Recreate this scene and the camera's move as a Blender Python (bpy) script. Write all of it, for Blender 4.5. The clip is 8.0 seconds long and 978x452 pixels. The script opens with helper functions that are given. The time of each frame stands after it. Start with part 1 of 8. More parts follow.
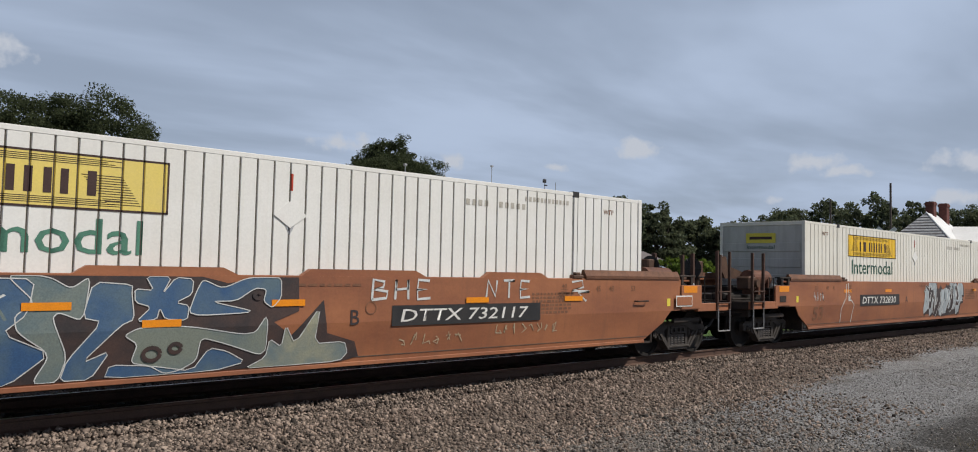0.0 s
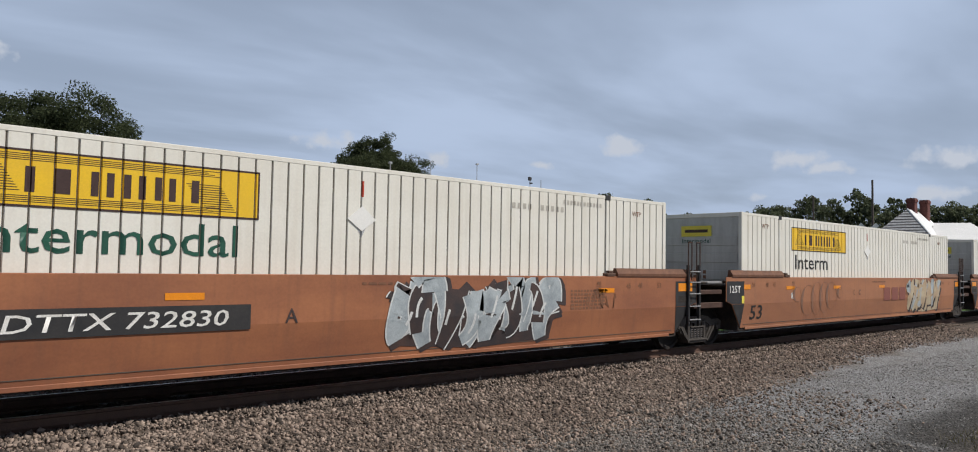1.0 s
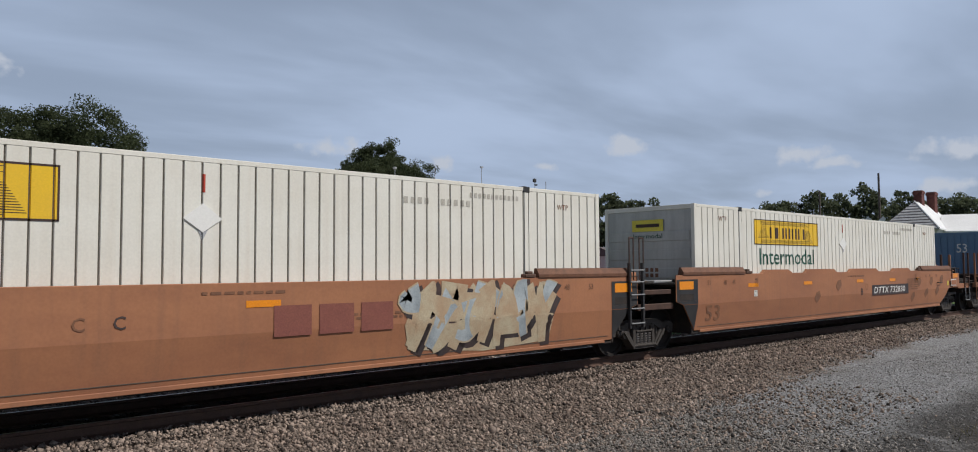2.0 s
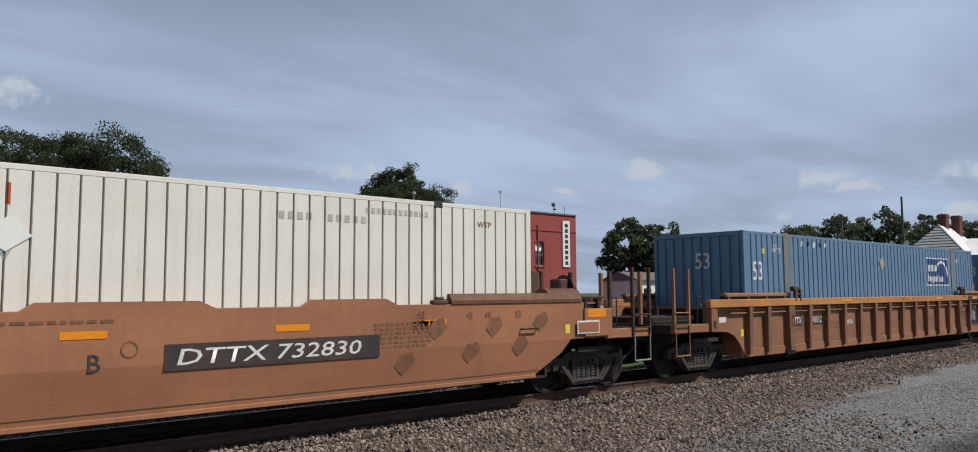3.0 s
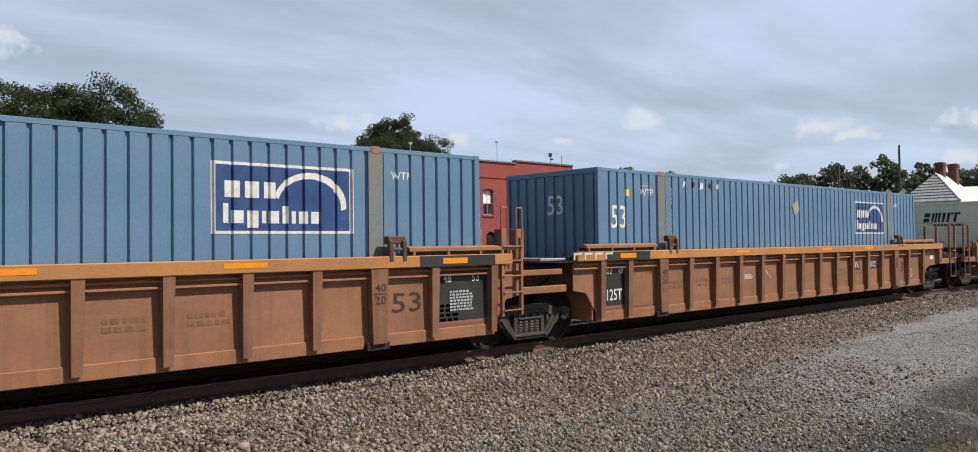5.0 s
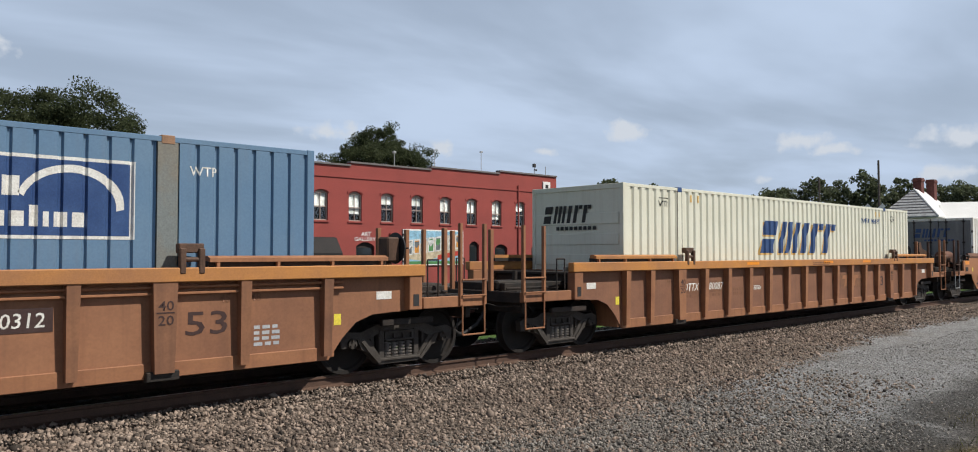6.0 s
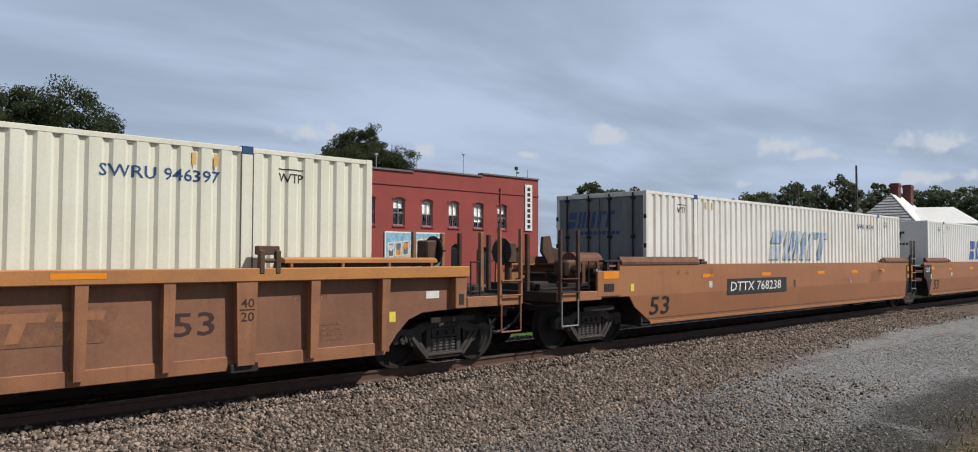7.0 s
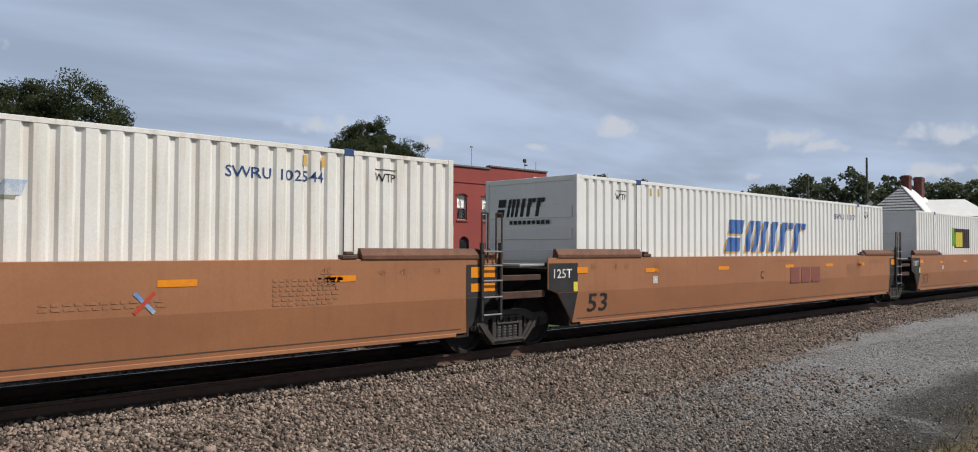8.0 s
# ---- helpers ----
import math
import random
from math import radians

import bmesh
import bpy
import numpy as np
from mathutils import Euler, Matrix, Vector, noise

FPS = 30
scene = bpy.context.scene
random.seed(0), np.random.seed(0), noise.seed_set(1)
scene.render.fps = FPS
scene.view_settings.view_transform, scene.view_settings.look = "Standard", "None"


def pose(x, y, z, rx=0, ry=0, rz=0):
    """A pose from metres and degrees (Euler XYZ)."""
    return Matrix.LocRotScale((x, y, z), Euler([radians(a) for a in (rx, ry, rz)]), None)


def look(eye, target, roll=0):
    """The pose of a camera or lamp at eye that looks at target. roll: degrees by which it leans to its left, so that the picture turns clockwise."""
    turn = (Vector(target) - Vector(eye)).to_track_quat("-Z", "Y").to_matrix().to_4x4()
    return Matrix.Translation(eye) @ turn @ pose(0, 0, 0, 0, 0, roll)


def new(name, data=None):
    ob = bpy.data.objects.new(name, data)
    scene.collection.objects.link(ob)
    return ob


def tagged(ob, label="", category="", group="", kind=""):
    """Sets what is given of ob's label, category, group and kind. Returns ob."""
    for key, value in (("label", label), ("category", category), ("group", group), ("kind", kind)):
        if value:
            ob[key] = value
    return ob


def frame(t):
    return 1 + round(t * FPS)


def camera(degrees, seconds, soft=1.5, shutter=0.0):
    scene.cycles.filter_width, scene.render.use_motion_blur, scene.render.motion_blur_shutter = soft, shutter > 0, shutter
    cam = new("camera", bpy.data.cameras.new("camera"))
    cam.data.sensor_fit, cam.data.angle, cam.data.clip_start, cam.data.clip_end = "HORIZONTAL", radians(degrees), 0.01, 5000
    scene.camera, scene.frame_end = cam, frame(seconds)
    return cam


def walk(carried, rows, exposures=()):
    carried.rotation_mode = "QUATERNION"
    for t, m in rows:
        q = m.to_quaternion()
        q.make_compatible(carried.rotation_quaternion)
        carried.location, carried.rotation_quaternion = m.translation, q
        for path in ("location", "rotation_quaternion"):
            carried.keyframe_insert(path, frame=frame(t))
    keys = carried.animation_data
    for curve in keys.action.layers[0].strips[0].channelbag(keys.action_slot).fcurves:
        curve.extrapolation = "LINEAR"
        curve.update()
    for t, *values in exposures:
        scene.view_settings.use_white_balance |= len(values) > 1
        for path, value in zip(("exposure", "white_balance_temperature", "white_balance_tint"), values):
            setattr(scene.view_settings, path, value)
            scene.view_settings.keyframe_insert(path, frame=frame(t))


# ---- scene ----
import mathutils.geometry

cam = camera(63.74, 8.0, soft=1.0)
EYE = Vector((0.0, 0.0, 1.85))          # metres above the rail tops
TURNS = [(0.0, -42.60, 3.04, 1.25),
        (0.5, -42.85, 2.61, 0.54),
        (1.0, -43.66, 2.91, 0.99),
        (1.5, -43.55, 3.06, -0.07),
        (2.8, -42.78, 3.32, -0.42),
        (3.0, -41.87, 4.90, -0.36),
        (3.5, -40.78, 3.02, 1.23),
        (4.0, -43.58, 1.30, -1.00),
        (4.2, -43.70, 0.55, -2.20),
        (5.3, -41.81, 1.54, -0.23),
        (5.5, -42.52, 1.41, -0.13),
        (6.0, -43.28, 2.01, -0.04),
        (6.5, -44.62, 2.43, 1.03),
        (7.0, -44.60, 2.20, 0.20),
        (7.5, -43.84, 1.71, 0.13),
        (8.0, -44.00, 1.65, 0.22)]


def aim(yaw, pitch, roll):
    y, p = radians(yaw), radians(pitch)
    way = Vector((-math.sin(y) * math.cos(p), math.cos(y) * math.cos(p), math.sin(p)))
    return look(EYE, EYE + way, roll)


walk(cam, [(t, aim(*a)) for t, *a in TURNS],
     exposures=[(0.0, -0.34, 6450, 10), (0.5, -0.46, 6350, 10), (1.0, -0.28, 6350, 10), (1.5, -0.42, 6250, 10), (3.0, -0.34, 6250, 9), (3.5, -0.36, 6200, 7), (4.0, -0.06, 6450, 8),
                (5.5, 0.08, 6550, 6), (6.0, -0.06, 6500, 8), (6.5, -0.08, 6500, 10), (7.0, -0.20, 6400, 9), (7.5, -0.10, 6450, 9), (8.0, -0.25, 6400, 10)])

# ---------------------------------------------------------------- light
SUN_WAY = Vector((0.36, -0.53, 0.77)).normalized()     # towards the sun, behind the camera's right shoulder
sun = new("sun", bpy.data.lights.new("sun", "SUN"))
sun.data.energy, sun.data.angle, sun.data.color = 5.3, radians(0.6), (1.0, 0.945, 0.86)
sun.matrix_world = look((0, 0, 40), Vector((0, 0, 40)) - SUN_WAY)


def build_sky():
    world = bpy.data.worlds.new("sky")
    scene.world = world
    world.use_nodes = True
    nt = world.node_tree
    n, l = nt.nodes, nt.links
    n.clear()

    def node(kind, **kw):
        k = n.new(kind)
        for a, v in kw.items():
            if a == "op":
                k.operation = v
            elif a == "i":
                for key, val in v.items():
                    k.inputs[key].default_value = val
        return k

    def math_(op, a, b=None, clamp=False):
        k = n.new("ShaderNodeMath")
        k.operation, k.use_clamp = op, clamp
        for s, v in ((0, a), (1, b)):
            if v is None:
                continue
            if isinstance(v, (int, float)):
                k.inputs[s].default_value = v
            else:
                l.new(v, k.inputs[s])
        return k.outputs[0]

    sky = n.new("ShaderNodeTexSky")
    sky.sky_type, sky.sun_disc = "NISHITA", False
    sky.sun_elevation = math.asin(SUN_WAY.z)
    sky.sun_rotation = math.atan2(SUN_WAY.x, SUN_WAY.y)
    sky.dust_density, sky.air_density, sky.ozone_density = 0.8, 1.2, 2.5
    tc = n.new("ShaderNodeTexCoord")
    sep = n.new("ShaderNodeSeparateXYZ")
    l.new(tc.outputs["Generated"], sep.inputs[0])
    zz = math_("ADD", math_("MAXIMUM", sep.outputs[2], 0.0), 0.10)
    comb = n.new("ShaderNodeCombineXYZ")
    l.new(math_("DIVIDE", sep.outputs[0], zz), comb.inputs[0])
    l.new(math_("DIVIDE", sep.outputs[1], zz), comb.inputs[1])
    # long veils of thin cloud, drawn out along the track's direction
    mp = n.new("ShaderNodeMapping")
    mp.inputs["Rotation"].default_value = (0, 0, radians(50))
    mp.inputs["Scale"].default_value = (0.5, 0.9, 1.0)
    l.new(comb.outputs[0], mp.inputs[0])
    veil = n.new("ShaderNodeTexNoise")
    veil.inputs["Scale"].default_value, veil.inputs["Detail"].default_value = 1.0, 5
    veil.inputs["Roughness"].default_value, veil.inputs["Distortion"].default_value = 0.5, 0.2
    l.new(mp.outputs[0], veil.inputs["Vector"])
    ramp = n.new("ShaderNodeMapRange")
    ramp.interpolation_type = "SMOOTHSTEP"
    ramp.inputs["From Min"].default_value, ramp.inputs["From Max"].default_value = 0.36, 0.64
    ramp.inputs["To Min"].default_value, ramp.inputs["To Max"].default_value = 0.64, 0.98
    l.new(veil.outputs["Fac"], ramp.inputs["Value"])
    # small heaps of cumulus low over the horizon
    fluff = n.new("ShaderNodeTexNoise")
    fluff.inputs["Scale"].default_value, fluff.inputs["Detail"].default_value = 38, 5
    l.new(tc.outputs["Generated"], fluff.inputs["Vector"])
    total = None
    for az, el, w, h in ((8.5, 12.6, 3.6, 1.5), (32.0, 8.6, 2.6, 0.85), (39.6, 7.6, 1.2, 0.8), (53.4, 8.9, 1.8, 0.9), (64.8, 7.6, 2.4, 0.8),
                         (67.0, 6.9, 1.8, 0.5), (74.2, 7.3, 2.6, 1.0), (74.4, 5.1, 2.8, 0.7), (63.0, 5.1, 1.3, 0.5), (47.5, 7.4, 1.2, 0.4)):
        a, e = radians(az), radians(el)
        c = Vector((math.sin(a) * math.cos(e), math.cos(a) * math.cos(e), math.sin(e)))
        side = Vector((math.cos(a), -math.sin(a), 0))
        up = side.cross(c)
        ds = n.new("ShaderNodeVectorMath")
        ds.operation = "DOT_PRODUCT"
        l.new(tc.outputs["Generated"], ds.inputs[0])
        ds.inputs[1].default_value = side / radians(w * 0.82)
        du = n.new("ShaderNodeVectorMath")
        du.operation = "DOT_PRODUCT"
        l.new(tc.outputs["Generated"], du.inputs[0])
        du.inputs[1].default_value = up / radians(h * 0.85)
        df = n.new("ShaderNodeVectorMath")
        df.operation = "DOT_PRODUCT"
        l.new(tc.outputs["Generated"], df.inputs[0])
        df.inputs[1].default_value = c
        r = math_("SQRT", math_("ADD", math_("POWER", ds.outputs["Value"], 2.0), math_("POWER", math_("ABSOLUTE", du.outputs["Value"]), 2.0)))
        r = math_("ADD", r, math_("MULTIPLY", math_("SUBTRACT", fluff.outputs["Fac"], 0.5), 3.4))
        m = math_("MULTIPLY", math_("SUBTRACT", 1.0, r, True), math_("GREATER_THAN", df.outputs["Value"], 0.5))
        total = m if total is None else math_("MAXIMUM", total, m)
    heap = math_("MULTIPLY", total, 1.5, True)
    skyc = n.new("ShaderNodeVectorMath")
    skyc.operation = "SCALE"
    skyc.inputs["Scale"].default_value = SKY_GAIN
    l.new(sky.outputs[0], skyc.inputs[0])
    mix = n.new("ShaderNodeMix")
    mix.data_type = "RGBA"
    mix.inputs["B"].default_value = (*VEIL_RGB, 1)
    thin = n.new("ShaderNodeMapRange")
    thin.inputs["From Min"].default_value, thin.inputs["From Max"].default_value = 0.30, 0.56
    thin.inputs["To Min"].default_value, thin.inputs["To Max"].default_value = 1.0, 0.06
    l.new(sep.outputs[2], thin.inputs["Value"])
    l.new(math_("MULTIPLY", ramp.outputs[0], thin.outputs[0]), mix.inputs["Factor"])
    l.new(skyc.outputs[0], mix.inputs["A"])
    mix2 = n.new("ShaderNodeMix")
    mix2.data_type = "RGBA"
    mix2.inputs["B"].default_value = (*HEAP_RGB, 1)
    l.new(heap, mix2.inputs["Factor"])
    l.new(mix.outputs["Result"], mix2.inputs["A"])
    bg = n.new("ShaderNodeBackground")
    l.new(mix2.outputs["Result"], bg.inputs["Color"])
    bg.inputs["Strength"].default_value = 0.1
    out = n.new("ShaderNodeOutputWorld")
    l.new(bg.outputs[0], out.inputs[0])


SKY_GAIN, VEIL_RGB, HEAP_RGB = 0.28, (5.65, 6.75, 8.7), (6.5, 6.95, 7.8)
build_sky()


# ---------------------------------------------------------------- materials
def mat(name, rgb, rough=0.6, metal=0.0, rgb2=None, scale=4.0, stretch=(1, 1, 1), amount=0.5, fine=60.0, fine_amount=0.15, bump=0.1, bump_scale=80.0,
        spec=0.4, island=0.0, rand=0.0, glow=0.0, streak=0.0, streak_rgb=None):
    """Painted, rusty or mineral surface: two colours mixed by coarse stains, a fine grain over them, and a fine relief."""
    m = bpy.data.materials.new(name)
    m.use_nodes = True
    n, l = m.node_tree.nodes, m.node_tree.links
    b = n["Principled BSDF"]
    b.inputs["Roughness"].default_value, b.inputs["Metallic"].default_value = rough, metal
    b.inputs["Specular IOR Level"].default_value = spec
    tc = n.new("ShaderNodeTexCoord")
    mp = n.new("ShaderNodeMapping")
    mp.inputs["Scale"].default_value = stretch
    l.new(tc.outputs["Object"], mp.inputs[0])
    big = n.new("ShaderNodeTexNoise")
    big.inputs["Scale"].default_value, big.inputs["Detail"].default_value = scale, 6
    big.inputs["Roughness"].default_value = 0.62
    l.new(mp.outputs[0], big.inputs["Vector"])
    ramp = n.new("ShaderNodeMapRange")
    ramp.inputs["From Min"].default_value, ramp.inputs["From Max"].default_value = 0.38, 0.66
    ramp.inputs["To Max"].default_value = amount
    l.new(big.outputs["Fac"], ramp.inputs["Value"])
    mix = n.new("ShaderNodeMix")
    mix.data_type = "RGBA"
    mix.inputs["A"].default_value = (*rgb, 1)
    mix.inputs["B"].default_value = (*(rgb2 or [c * 0.6 for c in rgb]), 1)
    l.new(ramp.outputs[0], mix.inputs["Factor"])
    last = mix.outputs["Result"]
    if streak:
        ms = n.new("ShaderNodeMapping")
        ms.inputs["Scale"].default_value = (9, 9, 0.5)
        l.new(tc.outputs["Object"], ms.inputs[0])
        ns = n.new("ShaderNodeTexNoise")
        ns.inputs["Scale"].default_value, ns.inputs["Detail"].default_value = 1.0, 5
        l.new(ms.outputs[0], ns.inputs["Vector"])
        rs = n.new("ShaderNodeMapRange")
        rs.inputs["From Min"].default_value, rs.inputs["From Max"].default_value, rs.inputs["To Max"].default_value = 0.5, 0.75, streak
        l.new(ns.outputs["Fac"], rs.inputs["Value"])
        mx = n.new("ShaderNodeMix")
        mx.data_type = "RGBA"
        mx.inputs["B"].default_value = (*(streak_rgb or (0.12, 0.06, 0.03)), 1)
        l.new(rs.outputs[0], mx.inputs["Factor"])
        l.new(last, mx.inputs["A"])
        last = mx.outputs["Result"]
    small = n.new("ShaderNodeTexNoise")
    small.inputs["Scale"].default_value, small.inputs["Detail"].default_value = fine, 3
    l.new(tc.outputs["Object"], small.inputs["Vector"])
    gain = n.new("ShaderNodeMapRange")
    gain.inputs["From Min"].default_value, gain.inputs["From Max"].default_value = 0.3, 0.7
    gain.inputs["To Min"].default_value, gain.inputs["To Max"].default_value = 1 - fine_amount, 1 + fine_amount
    l.new(small.outputs["Fac"], gain.inputs["Value"])
    value = gain.outputs[0]
    for on, kind, sock in ((island, "ShaderNodeNewGeometry", "Random Per Island"), (rand, "ShaderNodeObjectInfo", "Random")):
        if on:
            g = n.new(kind)
            mr = n.new("ShaderNodeMapRange")
            mr.inputs["To Min"].default_value, mr.inputs["To Max"].default_value = 1 - on, 1 + on
            l.new(g.outputs[sock], mr.inputs["Value"])
            mu = n.new("ShaderNodeMath")
            mu.operation = "MULTIPLY"
            l.new(value, mu.inputs[0])
            l.new(mr.outputs[0], mu.inputs[1])
            value = mu.outputs[0]
    sc = n.new("ShaderNodeVectorMath")
    sc.operation = "SCALE"
    l.new(last, sc.inputs[0])
    l.new(value, sc.inputs["Scale"])
    l.new(sc.outputs[0], b.inputs["Base Color"])
    if bump:
        bn = n.new("ShaderNodeTexNoise")
        bn.inputs["Scale"].default_value, bn.inputs["Detail"].default_value = bump_scale, 4
        l.new(tc.outputs["Object"], bn.inputs["Vector"])
        bp = n.new("ShaderNodeBump")
        bp.inputs["Strength"].default_value, bp.inputs["Distance"].default_value = bump, 0.02
        l.new(bn.outputs["Fac"], bp.inputs["Height"])
        l.new(bp.outputs[0], b.inputs["Normal"])
    if glow:
        b.inputs["Emission Color"].default_value, b.inputs["Emission Strength"].default_value = (*rgb, 1), glow
    return m


RUST = (0.13, 0.055, 0.03)
M_BROWN = mat("weathered_orange_brown_paint", (0.345, 0.135, 0.062), 0.55, 0, (0.215, 0.080, 0.043), 0.8, (0.5, 1, 1.4), 0.9, 30, 0.06, 0.03, streak=0.42, streak_rgb=(0.19, 0.085, 0.05))
M_BROWN2 = mat("faded_tan_brown_paint", (0.36, 0.155, 0.075), 0.6, 0, (0.25, 0.103, 0.055), 0.7, (0.5, 1, 1.3), 0.85, 30, 0.06, 0.03, streak=0.4, streak_rgb=(0.22, 0.11, 0.065))
M_BROWN3 = mat("sun_bleached_tan_paint", (0.355, 0.155, 0.070), 0.55, 0, (0.275, 0.115, 0.055), 0.6, (0.5, 1, 1.3), 0.8, 30, 0.05, 0.02, streak=0.35, streak_rgb=(0.22, 0.105, 0.06))
M_RIB = mat("rusty_brown_paint", (0.335, 0.152, 0.073), 0.65, 0, (0.22, 0.095, 0.050), 1.2, (0.6, 1, 1.4), 0.9, 30, 0.07, 0.04, streak=0.45, streak_rgb=(0.13, 0.06, 0.035))
M_CHORD = mat("worn_orange_paint", (0.34, 0.155, 0.066), 0.55, 0, (0.60, 0.255, 0.050), 0.55, (0.8, 1, 1), 0.85, 60, 0.1, 0.05)
M_DARK = mat("grimy_black_steel", (0.020, 0.018, 0.017), 0.7, 0.2, (0.06, 0.04, 0.03), 3, amount=0.7, fine=50, fine_amount=0.3, bump=0.2)
M_BLACK = mat("dull_black_paint", (0.022, 0.022, 0.024), 0.55, 0, (0.05, 0.045, 0.042), 2, amount=0.6, bump=0.05)
M_FRAME = mat("dusty_cast_steel", (0.024, 0.021, 0.019), 0.75, 0.2, (0.055, 0.039, 0.031), 4, amount=0.7, fine=50, fine_amount=0.25, bump=0.25)
M_CAST = mat("dusty_truck_casting", (0.062, 0.053, 0.047), 0.75, 0.1, (0.036, 0.029, 0.024), 4, amount=0.8, fine=50, fine_amount=0.25, bump=0.25)
M_SPRING = mat("dusty_coil_steel", (0.14, 0.125, 0.115), 0.7, 0.1, (0.08, 0.066, 0.056), 6, amount=0.7, fine=50, fine_amount=0.2, bump=0.1)
M_WHEEL = mat("oily_wheel_steel", (0.014, 0.012, 0.011), 0.8, 0.1, (0.026, 0.018, 0.014), 5, amount=0.6)
M_TREAD = mat("polished_steel", (0.42, 0.40, 0.38), 0.3, 1.0, (0.3, 0.27, 0.24), 6)
M_WHITE = mat("off_white_container_paint", (0.76, 0.735, 0.665), 0.45, 0, (0.66, 0.62, 0.54), 0.9, (0.6, 1, 1.2), 0.5, 40, 0.04, 0.03, streak=0.16, streak_rgb=(0.45, 0.36, 0.26))
M_WHITE2 = mat("bright_white_container_paint", (0.79, 0.78, 0.75), 0.45, 0, (0.70, 0.68, 0.63), 0.9, (0.6, 1, 1.2), 0.45, 40, 0.04, 0.03, streak=0.10, streak_rgb=(0.5, 0.43, 0.34))
M_CREAM = mat("cream_container_paint", (0.72, 0.71, 0.60), 0.45, 0, (0.62, 0.60, 0.49), 0.9, (0.6, 1, 1.2), 0.5, 40, 0.04, 0.03, streak=0.2, streak_rgb=(0.40, 0.32, 0.22))
M_BLUE = mat("chalky_blue_container_paint", (0.105, 0.19, 0.305), 0.5, 0, (0.135, 0.22, 0.325), 0.8, (0.6, 1, 1.3), 0.8, 40, 0.06, 0.03, streak=0.14, streak_rgb=(0.16, 0.16, 0.17))
M_BLUEPOST = mat("grey_green_patched_paint", (0.17, 0.19, 0.19), 0.6, 0, (0.20, 0.17, 0.13), 2.0, amount=0.7)
M_SEAM = mat("dark_joint_line", (0.09, 0.075, 0.06), 0.8, 0, (0.05, 0.04, 0.035), 3)
M_YELLOW = mat("yellow_decal", (0.80, 0.50, 0.02), 0.45, 0, (0.72, 0.44, 0.04), 2, amount=0.6, fine_amount=0.05, bump=0)
M_PALEYELLOW = mat("faded_yellow_decal", (0.76, 0.60, 0.15), 0.5, 0, (0.7, 0.55, 0.2), 2, amount=0.6, fine_amount=0.05, bump=0)
M_GREEN = mat("green_decal", (0.016, 0.085, 0.055), 0.5, 0, (0.02, 0.06, 0.045), 3, bump=0)
M_PALEGREEN = mat("faded_green_decal", (0.075, 0.20, 0.14), 0.5, 0, (0.09, 0.23, 0.17), 3, bump=0)
M_INK = mat("dark_brown_lettering", (0.045, 0.022, 0.02), 0.6, 0, (0.07, 0.04, 0.035), 6, bump=0)
M_BLACKINK = mat("black_lettering", (0.016, 0.016, 0.016), 0.6, 0, (0.05, 0.035, 0.028), 6, bump=0)
M_FAINT = mat("worn_dark_stencil", (0.16, 0.075, 0.043), 0.7, 0, (0.25, 0.115, 0.06), 8, amount=0.8, bump=0)
M_WHITEINK = mat("white_lettering", (0.72, 0.71, 0.68), 0.55, 0, (0.5, 0.47, 0.43), 8, amount=0.6, bump=0)
M_NAVY = mat("navy_decal", (0.022, 0.055, 0.165), 0.45, 0, (0.05, 0.10, 0.24), 2.5, amount=0.7, bump=0)
M_SKYBLUE = mat("worn_blue_decal", (0.10, 0.23, 0.50), 0.5, 0, (0.42, 0.50, 0.58), 2.2, amount=0.9, bump=0)
M_PEELED = mat("peeling_blue_decal", (0.22, 0.34, 0.52), 0.5, 0, (0.76, 0.75, 0.72), 1.6, amount=1.0, bump=0)
M_GOLD = mat("gold_decal", (0.62, 0.36, 0.07), 0.5, 0, (0.66, 0.50, 0.28), 3, amount=0.7, bump=0)
M_GREYINK = mat("faded_grey_decal", (0.36, 0.37, 0.40), 0.5, 0, (0.5, 0.5, 0.5), 3, bump=0)
M_REFLECT = mat("amber_reflector_sheet", (0.80, 0.27, 0.012), 0.3, 0, (0.66, 0.22, 0.02), 9, amount=0.5, fine=150, bump=0)
M_LABEL = mat("yellow_tag", (0.75, 0.62, 0.06), 0.5, 0, (0.6, 0.5, 0.1), 20, bump=0)
M_RED = mat("red_marking", (0.50, 0.06, 0.03), 0.5, 0, (0.35, 0.05, 0.03), 5, bump=0)
M_MAROON = mat("faded_maroon_paint", (0.20, 0.045, 0.03), 0.6, 0, (0.24, 0.075, 0.045), 3, bump=0)
M_PINKBAND = mat("dusky_red_band", (0.20, 0.065, 0.05), 0.6, 0, (0.25, 0.09, 0.06), 3, bump=0)
M_ALU = mat("galvanised_steel", (0.42, 0.42, 0.42), 0.45, 0.6, (0.3, 0.29, 0.28), 5)
M_RAIL = mat("rusty_rail_steel", (0.105, 0.06, 0.042), 0.75, 0.2, (0.06, 0.036, 0.028), 5, fine=60, fine_amount=0.2)
M_TIE = mat("creosoted_timber", (0.045, 0.035, 0.029), 0.85, 0, (0.085, 0.063, 0.048), 3, (0.5, 3, 3), 0.8, 70, 0.3, 0.3, rand=0.3)
